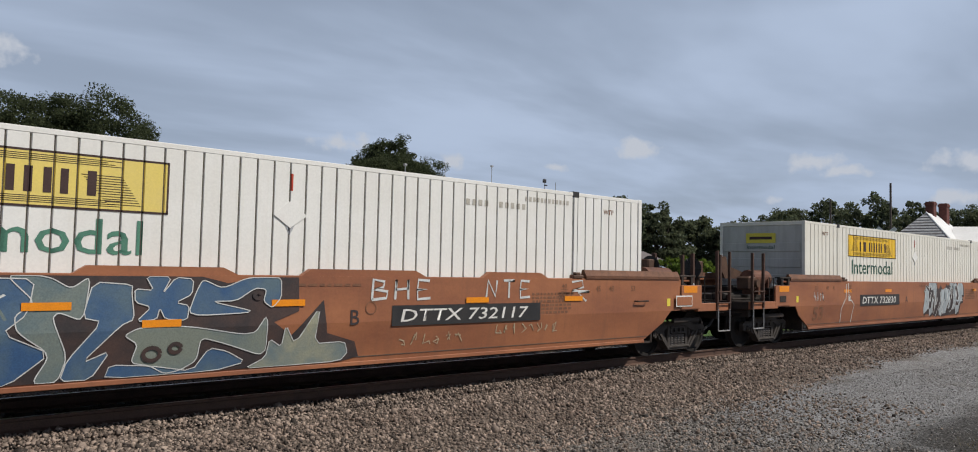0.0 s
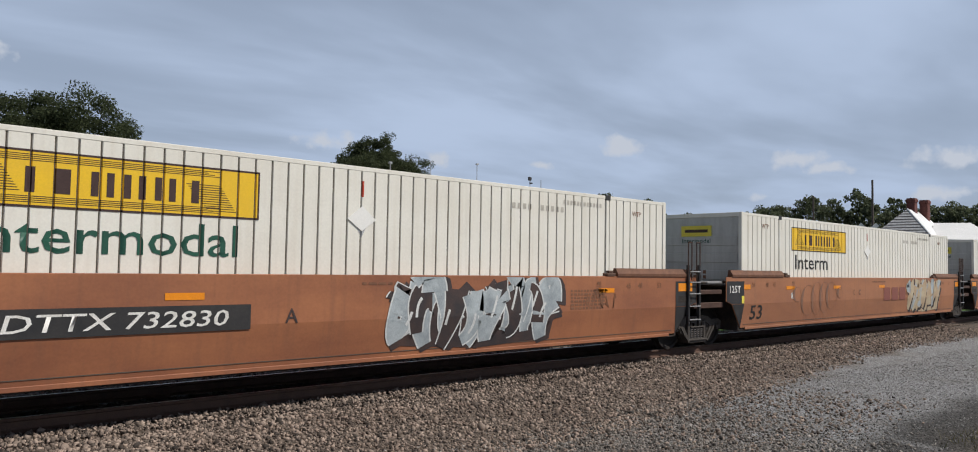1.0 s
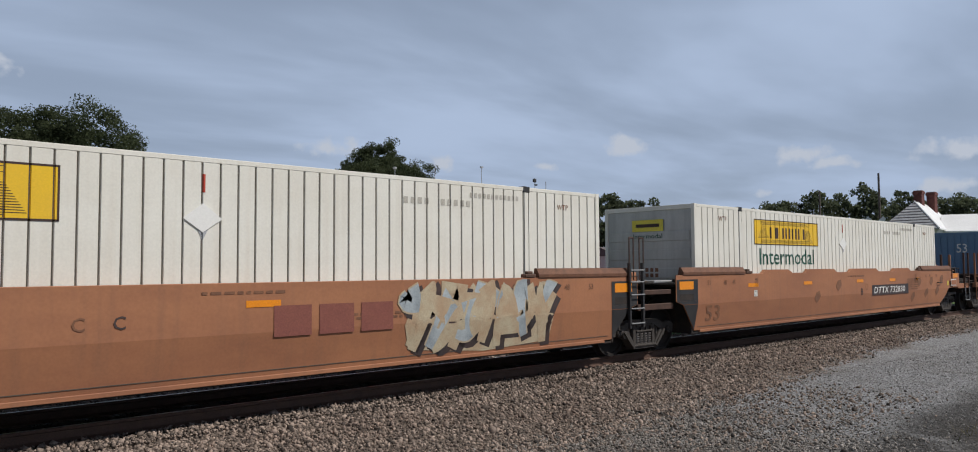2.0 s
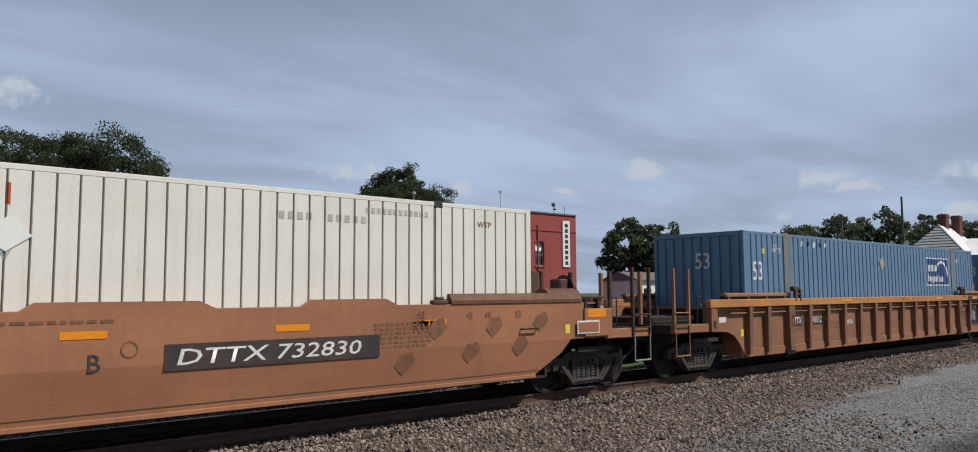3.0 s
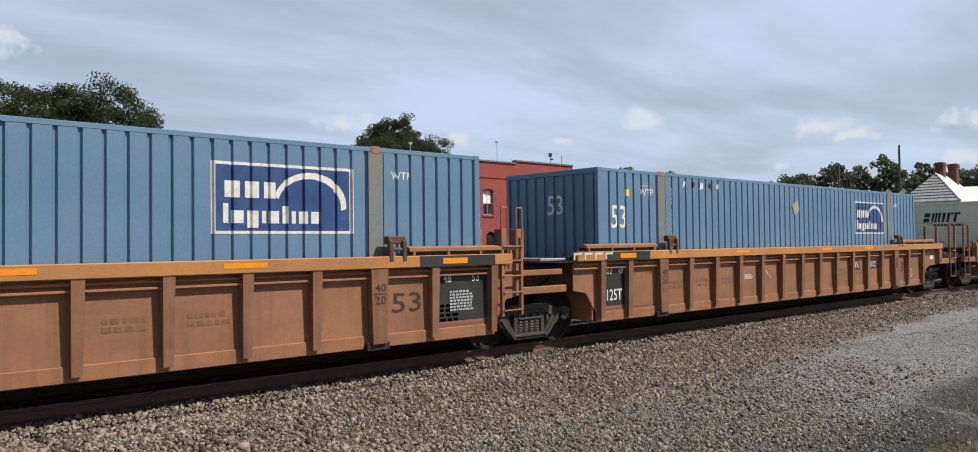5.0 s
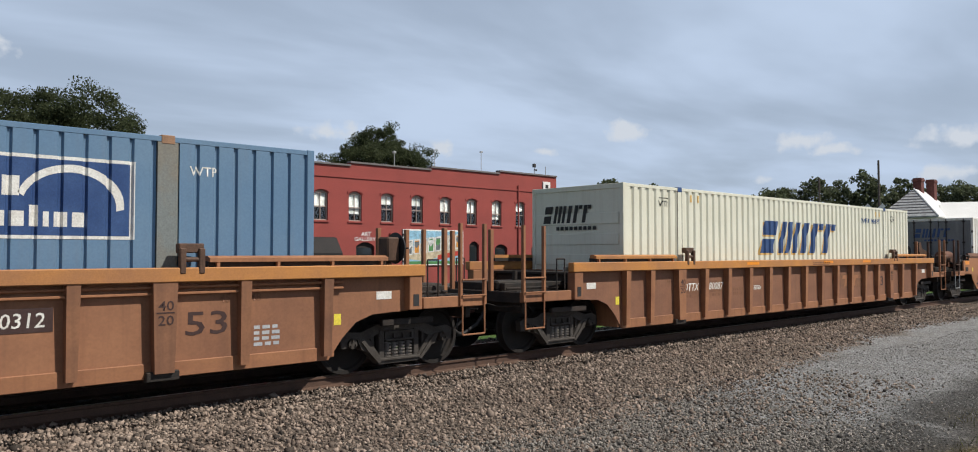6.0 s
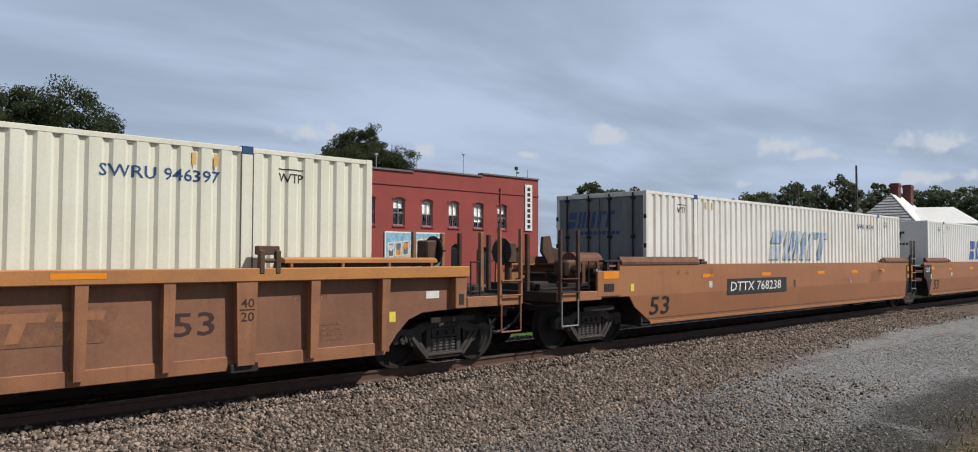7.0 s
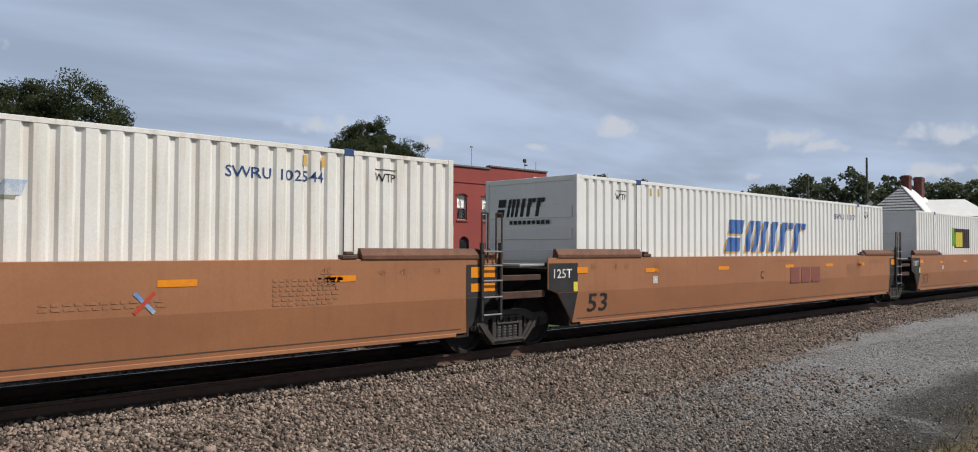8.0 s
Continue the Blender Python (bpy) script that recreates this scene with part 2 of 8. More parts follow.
M_STONE = mat("ballast_stone", (0.205, 0.160, 0.130), 0.85, 0, (0.135, 0.097, 0.077), 1.1, amount=0.8, fine=90, fine_amount=0.2, bump=0.2, island=0.85)
# base colour kept near black for the shade under the train
M_BEDSTONE = mat("shade_dark_track_stone", (0.070, 0.056, 0.046), 0.85, 0, (0.04, 0.032, 0.027), 1.1, amount=0.8, fine=90, fine_amount=0.2, bump=0.2, island=0.6)
M_BRIGHTBLUE = mat("blue_decal", (0.045, 0.13, 0.40), 0.5, 0, (0.20, 0.30, 0.48), 2.2, amount=0.6, bump=0)
M_PENCIL = mat("pale_worn_stencil", (0.42, 0.39, 0.34), 0.6, 0, (0.55, 0.52, 0.46), 6, bump=0)
M_FAINTLIGHT = mat("pale_brown_stencil", (0.29, 0.135, 0.066), 0.7, 0, (0.36, 0.165, 0.078), 8, amount=0.8, bump=0)
M_WHITE3 = mat("rust_streaked_white_paint", (0.78, 0.765, 0.72), 0.45, 0, (0.68, 0.65, 0.58), 0.9, (0.6, 1, 1.2), 0.5, 40, 0.05, 0.03, streak=0.42, streak_rgb=(0.42, 0.29, 0.17))
M_WEB = mat("dusty_brown_web", (0.25, 0.116, 0.067), 0.7, 0, (0.175, 0.080, 0.049), 1.0, (0.6, 1, 1.0), 0.9, 30, 0.07, 0.04, streak=0.45, streak_rgb=(0.15, 0.075, 0.045))
M_WEBORANGE = mat("orange_brown_web", (0.30, 0.138, 0.072), 0.65, 0, (0.205, 0.092, 0.052), 1.0, (0.6, 1, 1.0), 0.9, 30, 0.07, 0.04, streak=0.45, streak_rgb=(0.15, 0.072, 0.043))
M_RIBDARK = mat("grimy_brown_rib", (0.25, 0.115, 0.060), 0.65, 0, (0.15, 0.070, 0.041), 1.4, (0.6, 1, 1.0), 0.9, 30, 0.08, 0.04, streak=0.5, streak_rgb=(0.09, 0.045, 0.03))
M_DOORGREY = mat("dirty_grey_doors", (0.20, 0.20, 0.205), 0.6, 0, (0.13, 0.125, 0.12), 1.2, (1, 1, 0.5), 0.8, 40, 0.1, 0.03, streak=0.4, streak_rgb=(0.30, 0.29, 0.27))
# end walls face away from the sun: their shade greys this paint
M_ENDSHADE = mat("shaded_end_paint", (0.50, 0.495, 0.47), 0.55, 0, (0.33, 0.32, 0.30), 1.0, (1, 1, 0.4), 0.9, 40, 0.08, 0.03, streak=0.35, streak_rgb=(0.26, 0.24, 0.22))
M_G_CREAM = mat("spray_cream", (0.33, 0.32, 0.22), 0.55, 0, (0.10, 0.16, 0.20), 1.3, amount=0.8, bump=0)


# ---------------------------------------------------------------- mesh helpers
def mesh_object(name, bm, material, parent=None):
    me = bpy.data.meshes.new(name)
    bm.to_mesh(me)
    bm.free()
    me.materials.append(material)
    ob = new(name, me)
    if parent:
        ob.parent = parent
    return ob


def part(name, bm, material, parent, label=""):
    ob = mesh_object(name, bm, material, parent)
    return tagged(ob, label) if label else ob


def thing(name, label, category, group="", kind="", at=(0, 0, 0)):
    ob = new(name)
    ob.location = at
    return tagged(ob, label, category, group, kind)


def box(bm, x0, x1, y0, y1, z0, z1, bev=0.0):
    x0, x1, y0, y1, z0, z1 = min(x0, x1), max(x0, x1), min(y0, y1), max(y0, y1), min(z0, z1), max(z0, z1)
    r = bmesh.ops.create_cube(bm, size=1, matrix=Matrix.Translation(((x0 + x1) / 2, (y0 + y1) / 2, (z0 + z1) / 2)) @ Matrix.Diagonal((x1 - x0, y1 - y0, z1 - z0, 1)))
    if bev:
        edges = {e for v in r["verts"] for e in v.link_edges}
        bmesh.ops.bevel(bm, geom=list(edges), offset=bev, segments=1, affect="EDGES")
    return bm


def boxes(*rows, bev=0.0):
    bm = bmesh.new()
    for r in rows:
        box(bm, *r, bev=bev)
    return bm


def tube(bm, a, b, r, seg=8, r2=None):
    a, b = Vector(a), Vector(b)
    w = b - a
    m = Matrix.Translation((a + b) / 2) @ w.to_track_quat("Z", "Y").to_matrix().to_4x4()
    bmesh.ops.create_cone(bm, cap_ends=True, segments=seg, radius1=r, radius2=r if r2 is None else r2, depth=w.length, matrix=m)
    return bm


def pipe(bm, points, r, seg=6):
    for a, b in zip(points, points[1:]):
        tube(bm, a, b, r, seg)
    return bm


def prism(bm, outline, y0, y1, axis="y"):
    """A flat outline of (x, z) given thickness from y0 to y1."""
    put = (lambda p, y: (p[0], y, p[1])) if axis == "y" else (lambda p, y: (y, p[0], p[1]))
    a = [bm.verts.new(put(p, y0)) for p in outline]
    b = [bm.verts.new(put(p, y1)) for p in outline]
    n = len(outline)
    bm.faces.new(a)
    bm.faces.new(b[::-1])
    for i in range(n):
        bm.faces.new((a[i], b[i], b[(i + 1) % n], a[(i + 1) % n]))
    bmesh.ops.recalc_face_normals(bm, faces=bm.faces[:])
    return bm


def arrays_object(name, verts, faces, material, parent=None, smooth=False):
    """One mesh from numpy arrays of corners and of faces with equal corner counts."""
    me = bpy.data.meshes.new(name)
    k = faces.shape[1]
    me.vertices.add(len(verts))
    me.vertices.foreach_set("co", verts.astype(np.float32).ravel())
    me.loops.add(faces.size)
    me.loops.foreach_set("vertex_index", faces.astype(np.int32).ravel())
    me.polygons.add(len(faces))
    me.polygons.foreach_set("loop_start", np.arange(0, faces.size, k, dtype=np.int32))
    me.update(calc_edges=True)
    me.materials.append(material)
    ob = new(name, me)
    if parent:
        ob.parent = parent
    return ob


def lettering(body, material, parent, x, z, height, y=0.0, width=None, slant=0.0, end=False, name="lettering", spacing=1.0, follow=False):
    """Painted letters a hair above a side (facing -y, or -x where end is set); x, z: the lower left corner."""
    cu = bpy.data.curves.new(name, "FONT")
    cu.body, cu.space_character, cu.resolution_u = body, spacing, 2
    cu.offset = 0.006
    tmp = bpy.data.objects.new(name, cu)
    scene.collection.objects.link(tmp)
    me = bpy.data.meshes.new_from_object(tmp.evaluated_get(bpy.context.evaluated_depsgraph_get()))
    bpy.data.objects.remove(tmp)
    bpy.data.curves.remove(cu)
    co = np.empty(len(me.vertices) * 3, np.float32)
    me.vertices.foreach_get("co", co)
    co = co.reshape(-1, 3)
    lo, hi = co.min(0), co.max(0)
    s = height / max(hi[1] - lo[1], 1e-6)
    sx = s if width is None else width / max(hi[0] - lo[0], 1e-6)
    u, v = (co[:, 0] - lo[0]) * sx, (co[:, 1] - lo[1]) * s
    u = u + slant * v
    out = np.stack([np.full_like(u, x), y - u, z + v] if end else [x + u, np.full_like(u, y), z + v], 1)
    if follow:
        out[:, 1] = np.where(out[:, 2] > 1.02, -SIDE, -SIDE + (1.02 - out[:, 2]) * LEAN) - 0.008
    me.vertices.foreach_set("co", out.astype(np.float32).ravel())
    me.update()
    me.name = name
    me.materials.append(material)
    ob = new(name, me)
    ob.parent = parent
    return ob


def flat(outline, y, end=False):
    """A painted patch: outline of (x, z) on a side facing -y, or of (y, z) on an end at x = y."""
    bm = bmesh.new()
    vs = [bm.verts.new((y, p[0], p[1]) if end else (p[0], y, p[1])) for p in outline]
    bm.faces.new(vs)
    bmesh.ops.triangulate(bm, faces=bm.faces[:])
    return bm


def rect(x0, x1, z0, z1):
    return [(x0, z0), (x1, z0), (x1, z1), (x0, z1)]


# ---------------------------------------------------------------- ground and track
TRACK_Y = 11.197
SIDE, LEAN = 1.45, 0.13          # half width over a car's side plates; lean of their lower part
GROUND_Z = -0.36


def ground_height(x, y):
    """Ballast bed under the track, a low shoulder, then the level lot and the fields beyond."""
    d = np.abs(y - TRACK_Y)
    bed = np.clip((3.9 - d) / 1.6, 0, 1)
    bed = bed * bed * (3 - 2 * bed)
    wave = 0.05 * np.sin(0.31 * x + 0.7) * np.cos(0.37 * y) + 0.03 * np.sin(0.9 * x + 0.5 * y)
    wave = wave * np.clip(1 - bed, 0, 1) * np.clip(1 - np.abs(x) / 90, 0, 1)
    return GROUND_Z + wave + bed * (-0.218 - GROUND_Z)


def mat_ground():
    """Brown ballast by the track, grey crushed stone with a pale worn lane beside it, dry soil and grass at its edge, lawn beyond the track."""
    m = bpy.data.materials.new("gravel_lot")
    m.use_nodes = True
    n, l = m.node_tree.nodes, m.node_tree.links
    b = n["Principled BSDF"]
    b.inputs["Roughness"].default_value, b.inputs["Specular IOR Level"].default_value = 0.9, 0.25
    tc = n.new("ShaderNodeTexCoord")
    sep = n.new("ShaderNodeSeparateXYZ")
    l.new(tc.outputs["Object"], sep.inputs[0])

    def noise_(scale, detail=5, stretch=(1, 1, 1)):
        k = n.new("ShaderNodeTexNoise")
        k.inputs["Scale"].default_value, k.inputs["Detail"].default_value = scale, detail
        mp = n.new("ShaderNodeMapping")
        mp.inputs["Scale"].default_value = stretch
        l.new(tc.outputs["Object"], mp.inputs[0])
        l.new(mp.outputs[0], k.inputs["Vector"])
        return k.outputs["Fac"]

    def op(kind, a, b_=None):
        k = n.new("ShaderNodeMath")
        k.operation = kind
        for i, v in ((0, a), (1, b_)):
            if v is not None:
                if isinstance(v, (int, float)):
                    k.inputs[i].default_value = v
                else:
                    l.new(v, k.inputs[i])
        return k.outputs[0]

    def step(v, lo, hi, t0=0.0, t1=1.0):
        k = n.new("ShaderNodeMapRange")
        k.interpolation_type = "SMOOTHSTEP"
        for key, val in (("From Min", lo), ("From Max", hi), ("To Min", t0), ("To Max", t1)):
            k.inputs[key].default_value = val
        l.new(v, k.inputs["Value"])
        return k.outputs[0]

    def mix(f, a, c):
        k = n.new("ShaderNodeMix")
        k.data_type = "RGBA"
        l.new(f, k.inputs["Factor"])
        for s, v in (("A", a), ("B", c)):
            if isinstance(v, tuple):
                k.inputs[s].default_value = (*v, 1)
            else:
                l.new(v, k.inputs[s])
        return k.outputs["Result"]

    wob = op("MULTIPLY", op("SUBTRACT", noise_(0.5), 0.5), 2.4)
    y = op("ADD", sep.outputs[1], wob)
    vor = n.new("ShaderNodeTexVoronoi")
    vor.inputs["Scale"].default_value = 34
    l.new(tc.outputs["Object"], vor.inputs["Vector"])
    vs = n.new("ShaderNodeSeparateColor")
    l.new(vor.outputs["Color"], vs.inputs[0])
    chip = step(vs.outputs[0], 0.0, 1.0, 0.45, 1.5)
    dark = mix(noise_(2.5), (0.105, 0.094, 0.085), (0.155, 0.140, 0.128))
    pale = mix(noise_(3.0), (0.235, 0.235, 0.24), (0.165, 0.163, 0.165))
    brown = mix(noise_(1.2), (0.135, 0.106, 0.087), (0.092, 0.071, 0.058))
    soil = mix(noise_(2.0), (0.105, 0.072, 0.040), (0.13, 0.105, 0.05))
    # the worn lane runs beside the ballast and fades out near the camera
    drawn = op("SUBTRACT", y, op("MINIMUM", op("MAXIMUM", op("MULTIPLY", op("SUBTRACT", sep.outputs[0], 11.0), 0.14), 0.0), 1.5))
    lane = op("MULTIPLY", op("MULTIPLY", step(y, 3.0, 4.0), step(drawn, 7.3, 6.3)), step(op("ADD", sep.outputs[0], op("MULTIPLY", wob, 2.5)), 8.6, 11.6))
    lane = op("MULTIPLY", lane, step(noise_(1.3, 6), 0.30, 0.50, 0.55, 1.0))
    col = mix(lane, dark, pale)
    col = mix(step(drawn, 6.3, 7.4), col, brown)
    edge = op("SUBTRACT", op("ADD", sep.outputs[1], op("MULTIPLY", wob, 0.4)), op("MULTIPLY", sep.outputs[0], 0.02))
    col = mix(step(edge, 3.1, 2.5), col, soil)
    damp = op("MULTIPLY", step(noise_(0.55, 4), 0.34, 0.46), op("MULTIPLY", step(edge, 2.4, 3.0), step(edge, 4.4, 3.6)))
    col = mix(op("MULTIPLY", damp, 0.85), col, (0.032, 0.029, 0.026))
    # strip between the tie ends painted dark as the train's shade
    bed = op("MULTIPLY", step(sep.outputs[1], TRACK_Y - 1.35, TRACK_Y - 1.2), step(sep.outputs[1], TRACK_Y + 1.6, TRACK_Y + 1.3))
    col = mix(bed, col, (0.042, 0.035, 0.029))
    grass = mix(noise_(1.5), (0.045, 0.095, 0.018), (0.085, 0.14, 0.03))
    far = mix(noise_(0.02), (0.06, 0.09, 0.03), (0.10, 0.11, 0.05))
    asphalt = mix(noise_(2.0), (0.06, 0.06, 0.062), (0.10, 0.098, 0.095))
    col = mix(step(y, 13.6, 14.4), col, grass)
    col = mix(step(sep.outputs[1], 24.8, 25.0), col, asphalt)
    col = mix(step(sep.outputs[1], 66, 72), col, far)
    col = mix(step(sep.outputs[1], -3, -6), col, far)
    sc = n.new("ShaderNodeVectorMath")
    sc.operation = "SCALE"
    l.new(col, sc.inputs[0])
    l.new(chip, sc.inputs["Scale"])
    l.new(sc.outputs[0], b.inputs["Base Color"])
    bp = n.new("ShaderNodeBump")
    bp.inputs["Strength"].default_value, bp.inputs["Distance"].default_value = 0.9, 0.02
    l.new(op("ADD", vor.outputs["Distance"], op("MULTIPLY", noise_(60), 0.6)), bp.inputs["Height"])
    l.new(bp.outputs[0], b.inputs["Normal"])
    return m


M_GROUND = mat_ground()


def build_ground():
    xs = np.concatenate([[-3000, -800, -250, -90, -50], np.arange(-30, 60, 0.5), np.arange(60, 120, 3), [140, 180, 260, 420, 900, 3000]])
    ys = np.concatenate([[-3000, -600, -150, -50, -20], np.arange(-8, 24, 0.4), [26, 30, 40, 60, 90, 150, 260, 500, 1000, 3000]])
    gx, gy = np.meshgrid(xs, ys)
    gz = ground_height(gx, gy)
    v = np.stack([gx, gy, gz], -1).reshape(-1, 3)
    w = len(xs)
    i = (np.arange(len(ys) - 1)[:, None] * w + np.arange(w - 1)).ravel()
    ob = arrays_object("ground", v, np.stack([i, i + 1, i + w + 1, i + w], 1), M_GROUND)
    tagged(ob, "grey gravel lot with a worn pale lane and grass beyond the track", "ground", kind="structure")


build_ground()


def build_stones(name, label, count, xr, yr, size, seed, material, density_x=None, plain=False, lift=0.0, spread=0.0, wedge=0.0):
    """Loose broken stones lying on the bed: squashed, turned icosahedra, no two alike."""
    rng = np.random.default_rng(seed)
    bm = bmesh.new()
    if plain:
        bmesh.ops.create_cone(bm, cap_ends=False, segments=4, radius1=1, radius2=0.0, depth=1, matrix=Matrix.Translation((0, 0, 0.5)))
        bmesh.ops.create_cone(bm, cap_ends=False, segments=4, radius1=1, radius2=0.0, depth=1, matrix=Matrix.Translation((0, 0, -0.5)) @ Matrix.Rotation(math.pi, 4, "X"))
        bmesh.ops.remove_doubles(bm, verts=bm.verts[:], dist=0.01)
        bmesh.ops.triangulate(bm, faces=bm.faces[:])
        bm.verts.index_update()
    else:
        bmesh.ops.create_icosphere(bm, subdivisions=1, radius=1)
    base = np.array([v.co[:] for v in bm.verts])
    tri = np.array([[v.index for v in f.verts] for f in bm.faces])
    bm.free()
    u = rng.random(count)
    x = xr[0] + (xr[1] - xr[0]) * (u ** density_x if density_x else u)
    y = yr[0] + (yr[1] - yr[0]) * rng.random(count)
    x, y = x + rng.normal(0, 1, count) * spread, y + rng.normal(0, 0.4, count) * spread
    # the ballast's foot draws back from the lane farther along the track
    keep = y > yr[0] + np.clip((x - 11) * wedge, 0, 1.5) + rng.normal(0, 0.12, count) * (wedge > 0) - (9 if not wedge else 0)
    x, y = x[keep], y[keep]
    count = len(x)
    s = size * np.exp(rng.normal(0, 0.33, count))
    sc = s[:, None] * rng.uniform(0.55, 1.15, (count, 3)) * np.array([1, 1, 0.75])
    q = rng.normal(size=(count, 4))
    q /= np.linalg.norm(q, axis=1)[:, None]
    a, b, c, d = q.T
    rot = np.stack([1 - 2 * (c * c + d * d), 2 * (b * c - a * d), 2 * (b * d + a * c), 2 * (b * c + a * d), 1 - 2 * (b * b + d * d), 2 * (c * d - a * b),
                    2 * (b * d - a * c), 2 * (c * d + a * b), 1 - 2 * (b * b + c * c)], 1).reshape(-1, 3, 3)
    jag = base[None] * (1 + rng.normal(0, 0.27, (count, len(base), 1)))
    v = np.einsum("nij,nkj->nki", rot, jag * sc[:, None, :])
    z = ground_height(x, y) + s * 0.25 + lift
    v += np.stack([x, y, z], 1)[:, None, :]
    f = tri[None] + (np.arange(count) * len(base))[:, None, None]
    ob = arrays_object(name, v.reshape(-1, 3), f.reshape(-1, 3), material)
    return tagged(ob, label, "gravel", kind="stuff")


build_stones("ballast_stones", "brownish grey crushed stone ballast beside the track", 46000, (0.8, 34), (6.6, 9.95), 0.0215, 3, M_STONE, 1.7, wedge=0.14)
build_stones("tie_end_stones", "crushed stone heaped over the tie ends", 9500, (0.8, 36), (9.7, 10.36), 0.024, 13, M_STONE, 1.7, True, lift=0.035)
build_stones("far_ballast_stones", "crushed stone ballast between and behind the rails", 5000, (0, 30), (12.4, 14.2), 0.034, 4, M_STONE, 1.4, True)
build_stones("track_bed_stones", "crushed stone between the ties, darkened for the train's shade", 9000, (0, 34), (9.95, 12.45), 0.026, 6, M_BEDSTONE, 1.5, True)
M_CHIP = mat("grey_stone_chips", (0.22, 0.212, 0.205), 0.9, 0, (0.14, 0.132, 0.125), 1.5, amount=0.8, fine=90, fine_amount=0.2, bump=0, island=0.75)
def build_grass():
    """Dry tufts along the lot's edge."""
    rng = np.random.default_rng(12)
    n = 9000
    x, y = rng.uniform(6, 24, n), 2.75 - np.abs(rng.normal(0, 0.7, n)) + 0.35 * np.sin(rng.uniform(0, 6.28, n))
    y += 0.25 * np.sin(x * 1.7) + 0.02 * x
    keep = np.sin(x * 2.3 + 1) * np.cos(y * 3.1) + rng.uniform(-0.9, 0.9, n) > -0.1
    x, y = x[keep], y[keep]
    n = len(x)
    z = ground_height(x, y)
    a, h = rng.uniform(0, 6.28, n), rng.uniform(0.04, 0.15, n)
    lean = rng.normal(0, 0.06, (n, 2))
    w = 0.006
    dx, dy = np.cos(a) * w, np.sin(a) * w
    v = np.stack([np.stack([x - dx, y - dy, z - 0.01], 1), np.stack([x + dx, y + dy, z - 0.01], 1), np.stack([x + lean[:, 0], y + lean[:, 1], z + h], 1)], 1).reshape(-1, 3)
    g = arrays_object("grass_tufts", v, np.arange(n * 3).reshape(-1, 3), mat("dry_grass", (0.13, 0.11, 0.045), 0.8, 0, (0.06, 0.085, 0.025), 2.0, amount=0.9, bump=0, island=0.5))
    tagged(g, "dry yellow-green grass along the edge of the lot", "grass", kind="stuff")


build_grass()
M_LOTSTONE = mat("grey_brown_crushed_stone", (0.19, 0.172, 0.155), 0.88, 0, (0.125, 0.108, 0.095), 1.2, amount=0.8, fine=90, fine_amount=0.2, bump=0.15, island=0.85)
build_stones("lot_stones", "grey-brown crushed stone between the ballast and the lane", 26000, (3.0, 10.6), (3.6, 7.0), 0.0175, 8, M_LOTSTONE, 1.15, True, spread=0.9)
build_stones("strewn_ballast", "stray brownish ballast stones strewn over the lot", 4200, (3.0, 14), (4.6, 7.0), 0.021, 9, M_STONE, 1.2, spread=0.6)
build_stones("gravel_chips", "small grey crushed stone scattered over the lot", 22000, (3.0, 26), (3.3, 7.2), 0.0115, 5, M_CHIP, 1.5, True)


def build_track():
    for name, y in (("rail", TRACK_Y - 0.7525), ("rail", TRACK_Y + 0.7525)):
        prof = [(-0.07, -0.18), (0.07, -0.18), (0.07, -0.165), (0.012, -0.14), (0.012, -0.05), (0.037, -0.035), (0.037, -0.004), (0.03, 0),
                (-0.03, 0), (-0.037, -0.004), (-0.037, -0.035), (-0.012, -0.05), (-0.012, -0.14), (-0.07, -0.165)]
        bm = bmesh.new()
        prism(bm, [(y + p[0], p[1]) for p in prof], -60, 400, axis="x")
        r = mesh_object(name, bm, M_RAIL)
        tagged(r, "rusty steel rail on timber ties", "rail", "rails", "structure")
        bm = boxes((-60, 400, y - 0.025, y + 0.025, 0.0005, 0.002))
        part("worn_tread", bm, M_TREAD, r, "bright worn running surface")
    ties = thing("ties", "dark creosoted timber railway ties", "railway ties", kind="structure")
    rng = random.Random(5)
    bm = boxes((-0.115, 0.115, -1.295, 1.295, -0.36, -0.178), bev=0.012)
    me = bpy.data.meshes.new("tie")
    bm.to_mesh(me)
    bm.free()
    me.materials.append(M_TIE)
    pl = boxes((-0.1, 0.1, -0.92, -0.58, -0.178, -0.162), (-0.1, 0.1, 0.58, 0.92, -0.178, -0.162), bev=0.004)
    plate = bpy.data.meshes.new("tie_plate")
    pl.to_mesh(plate)
    pl.free()
    plate.materials.append(M_RAIL)
    for k in range(150):
        t = new("tie", me)
        t.parent = ties
        t.matrix_basis = pose(-6 + 0.51 * k + rng.uniform(-0.03, 0.03), TRACK_Y + rng.uniform(-0.05, 0.05), rng.uniform(-0.012, 0.004), 0, 0, rng.uniform(-1.5, 1.5))
        if k < 70:
            p = new("tie_plate", plate)
            p.parent = t


build_track()

# ---------------------------------------------------------------- containers
L, W2 = 16.154, 1.295
POST = 2.08
C_TOP, C_BOT = 3.325, 0.42


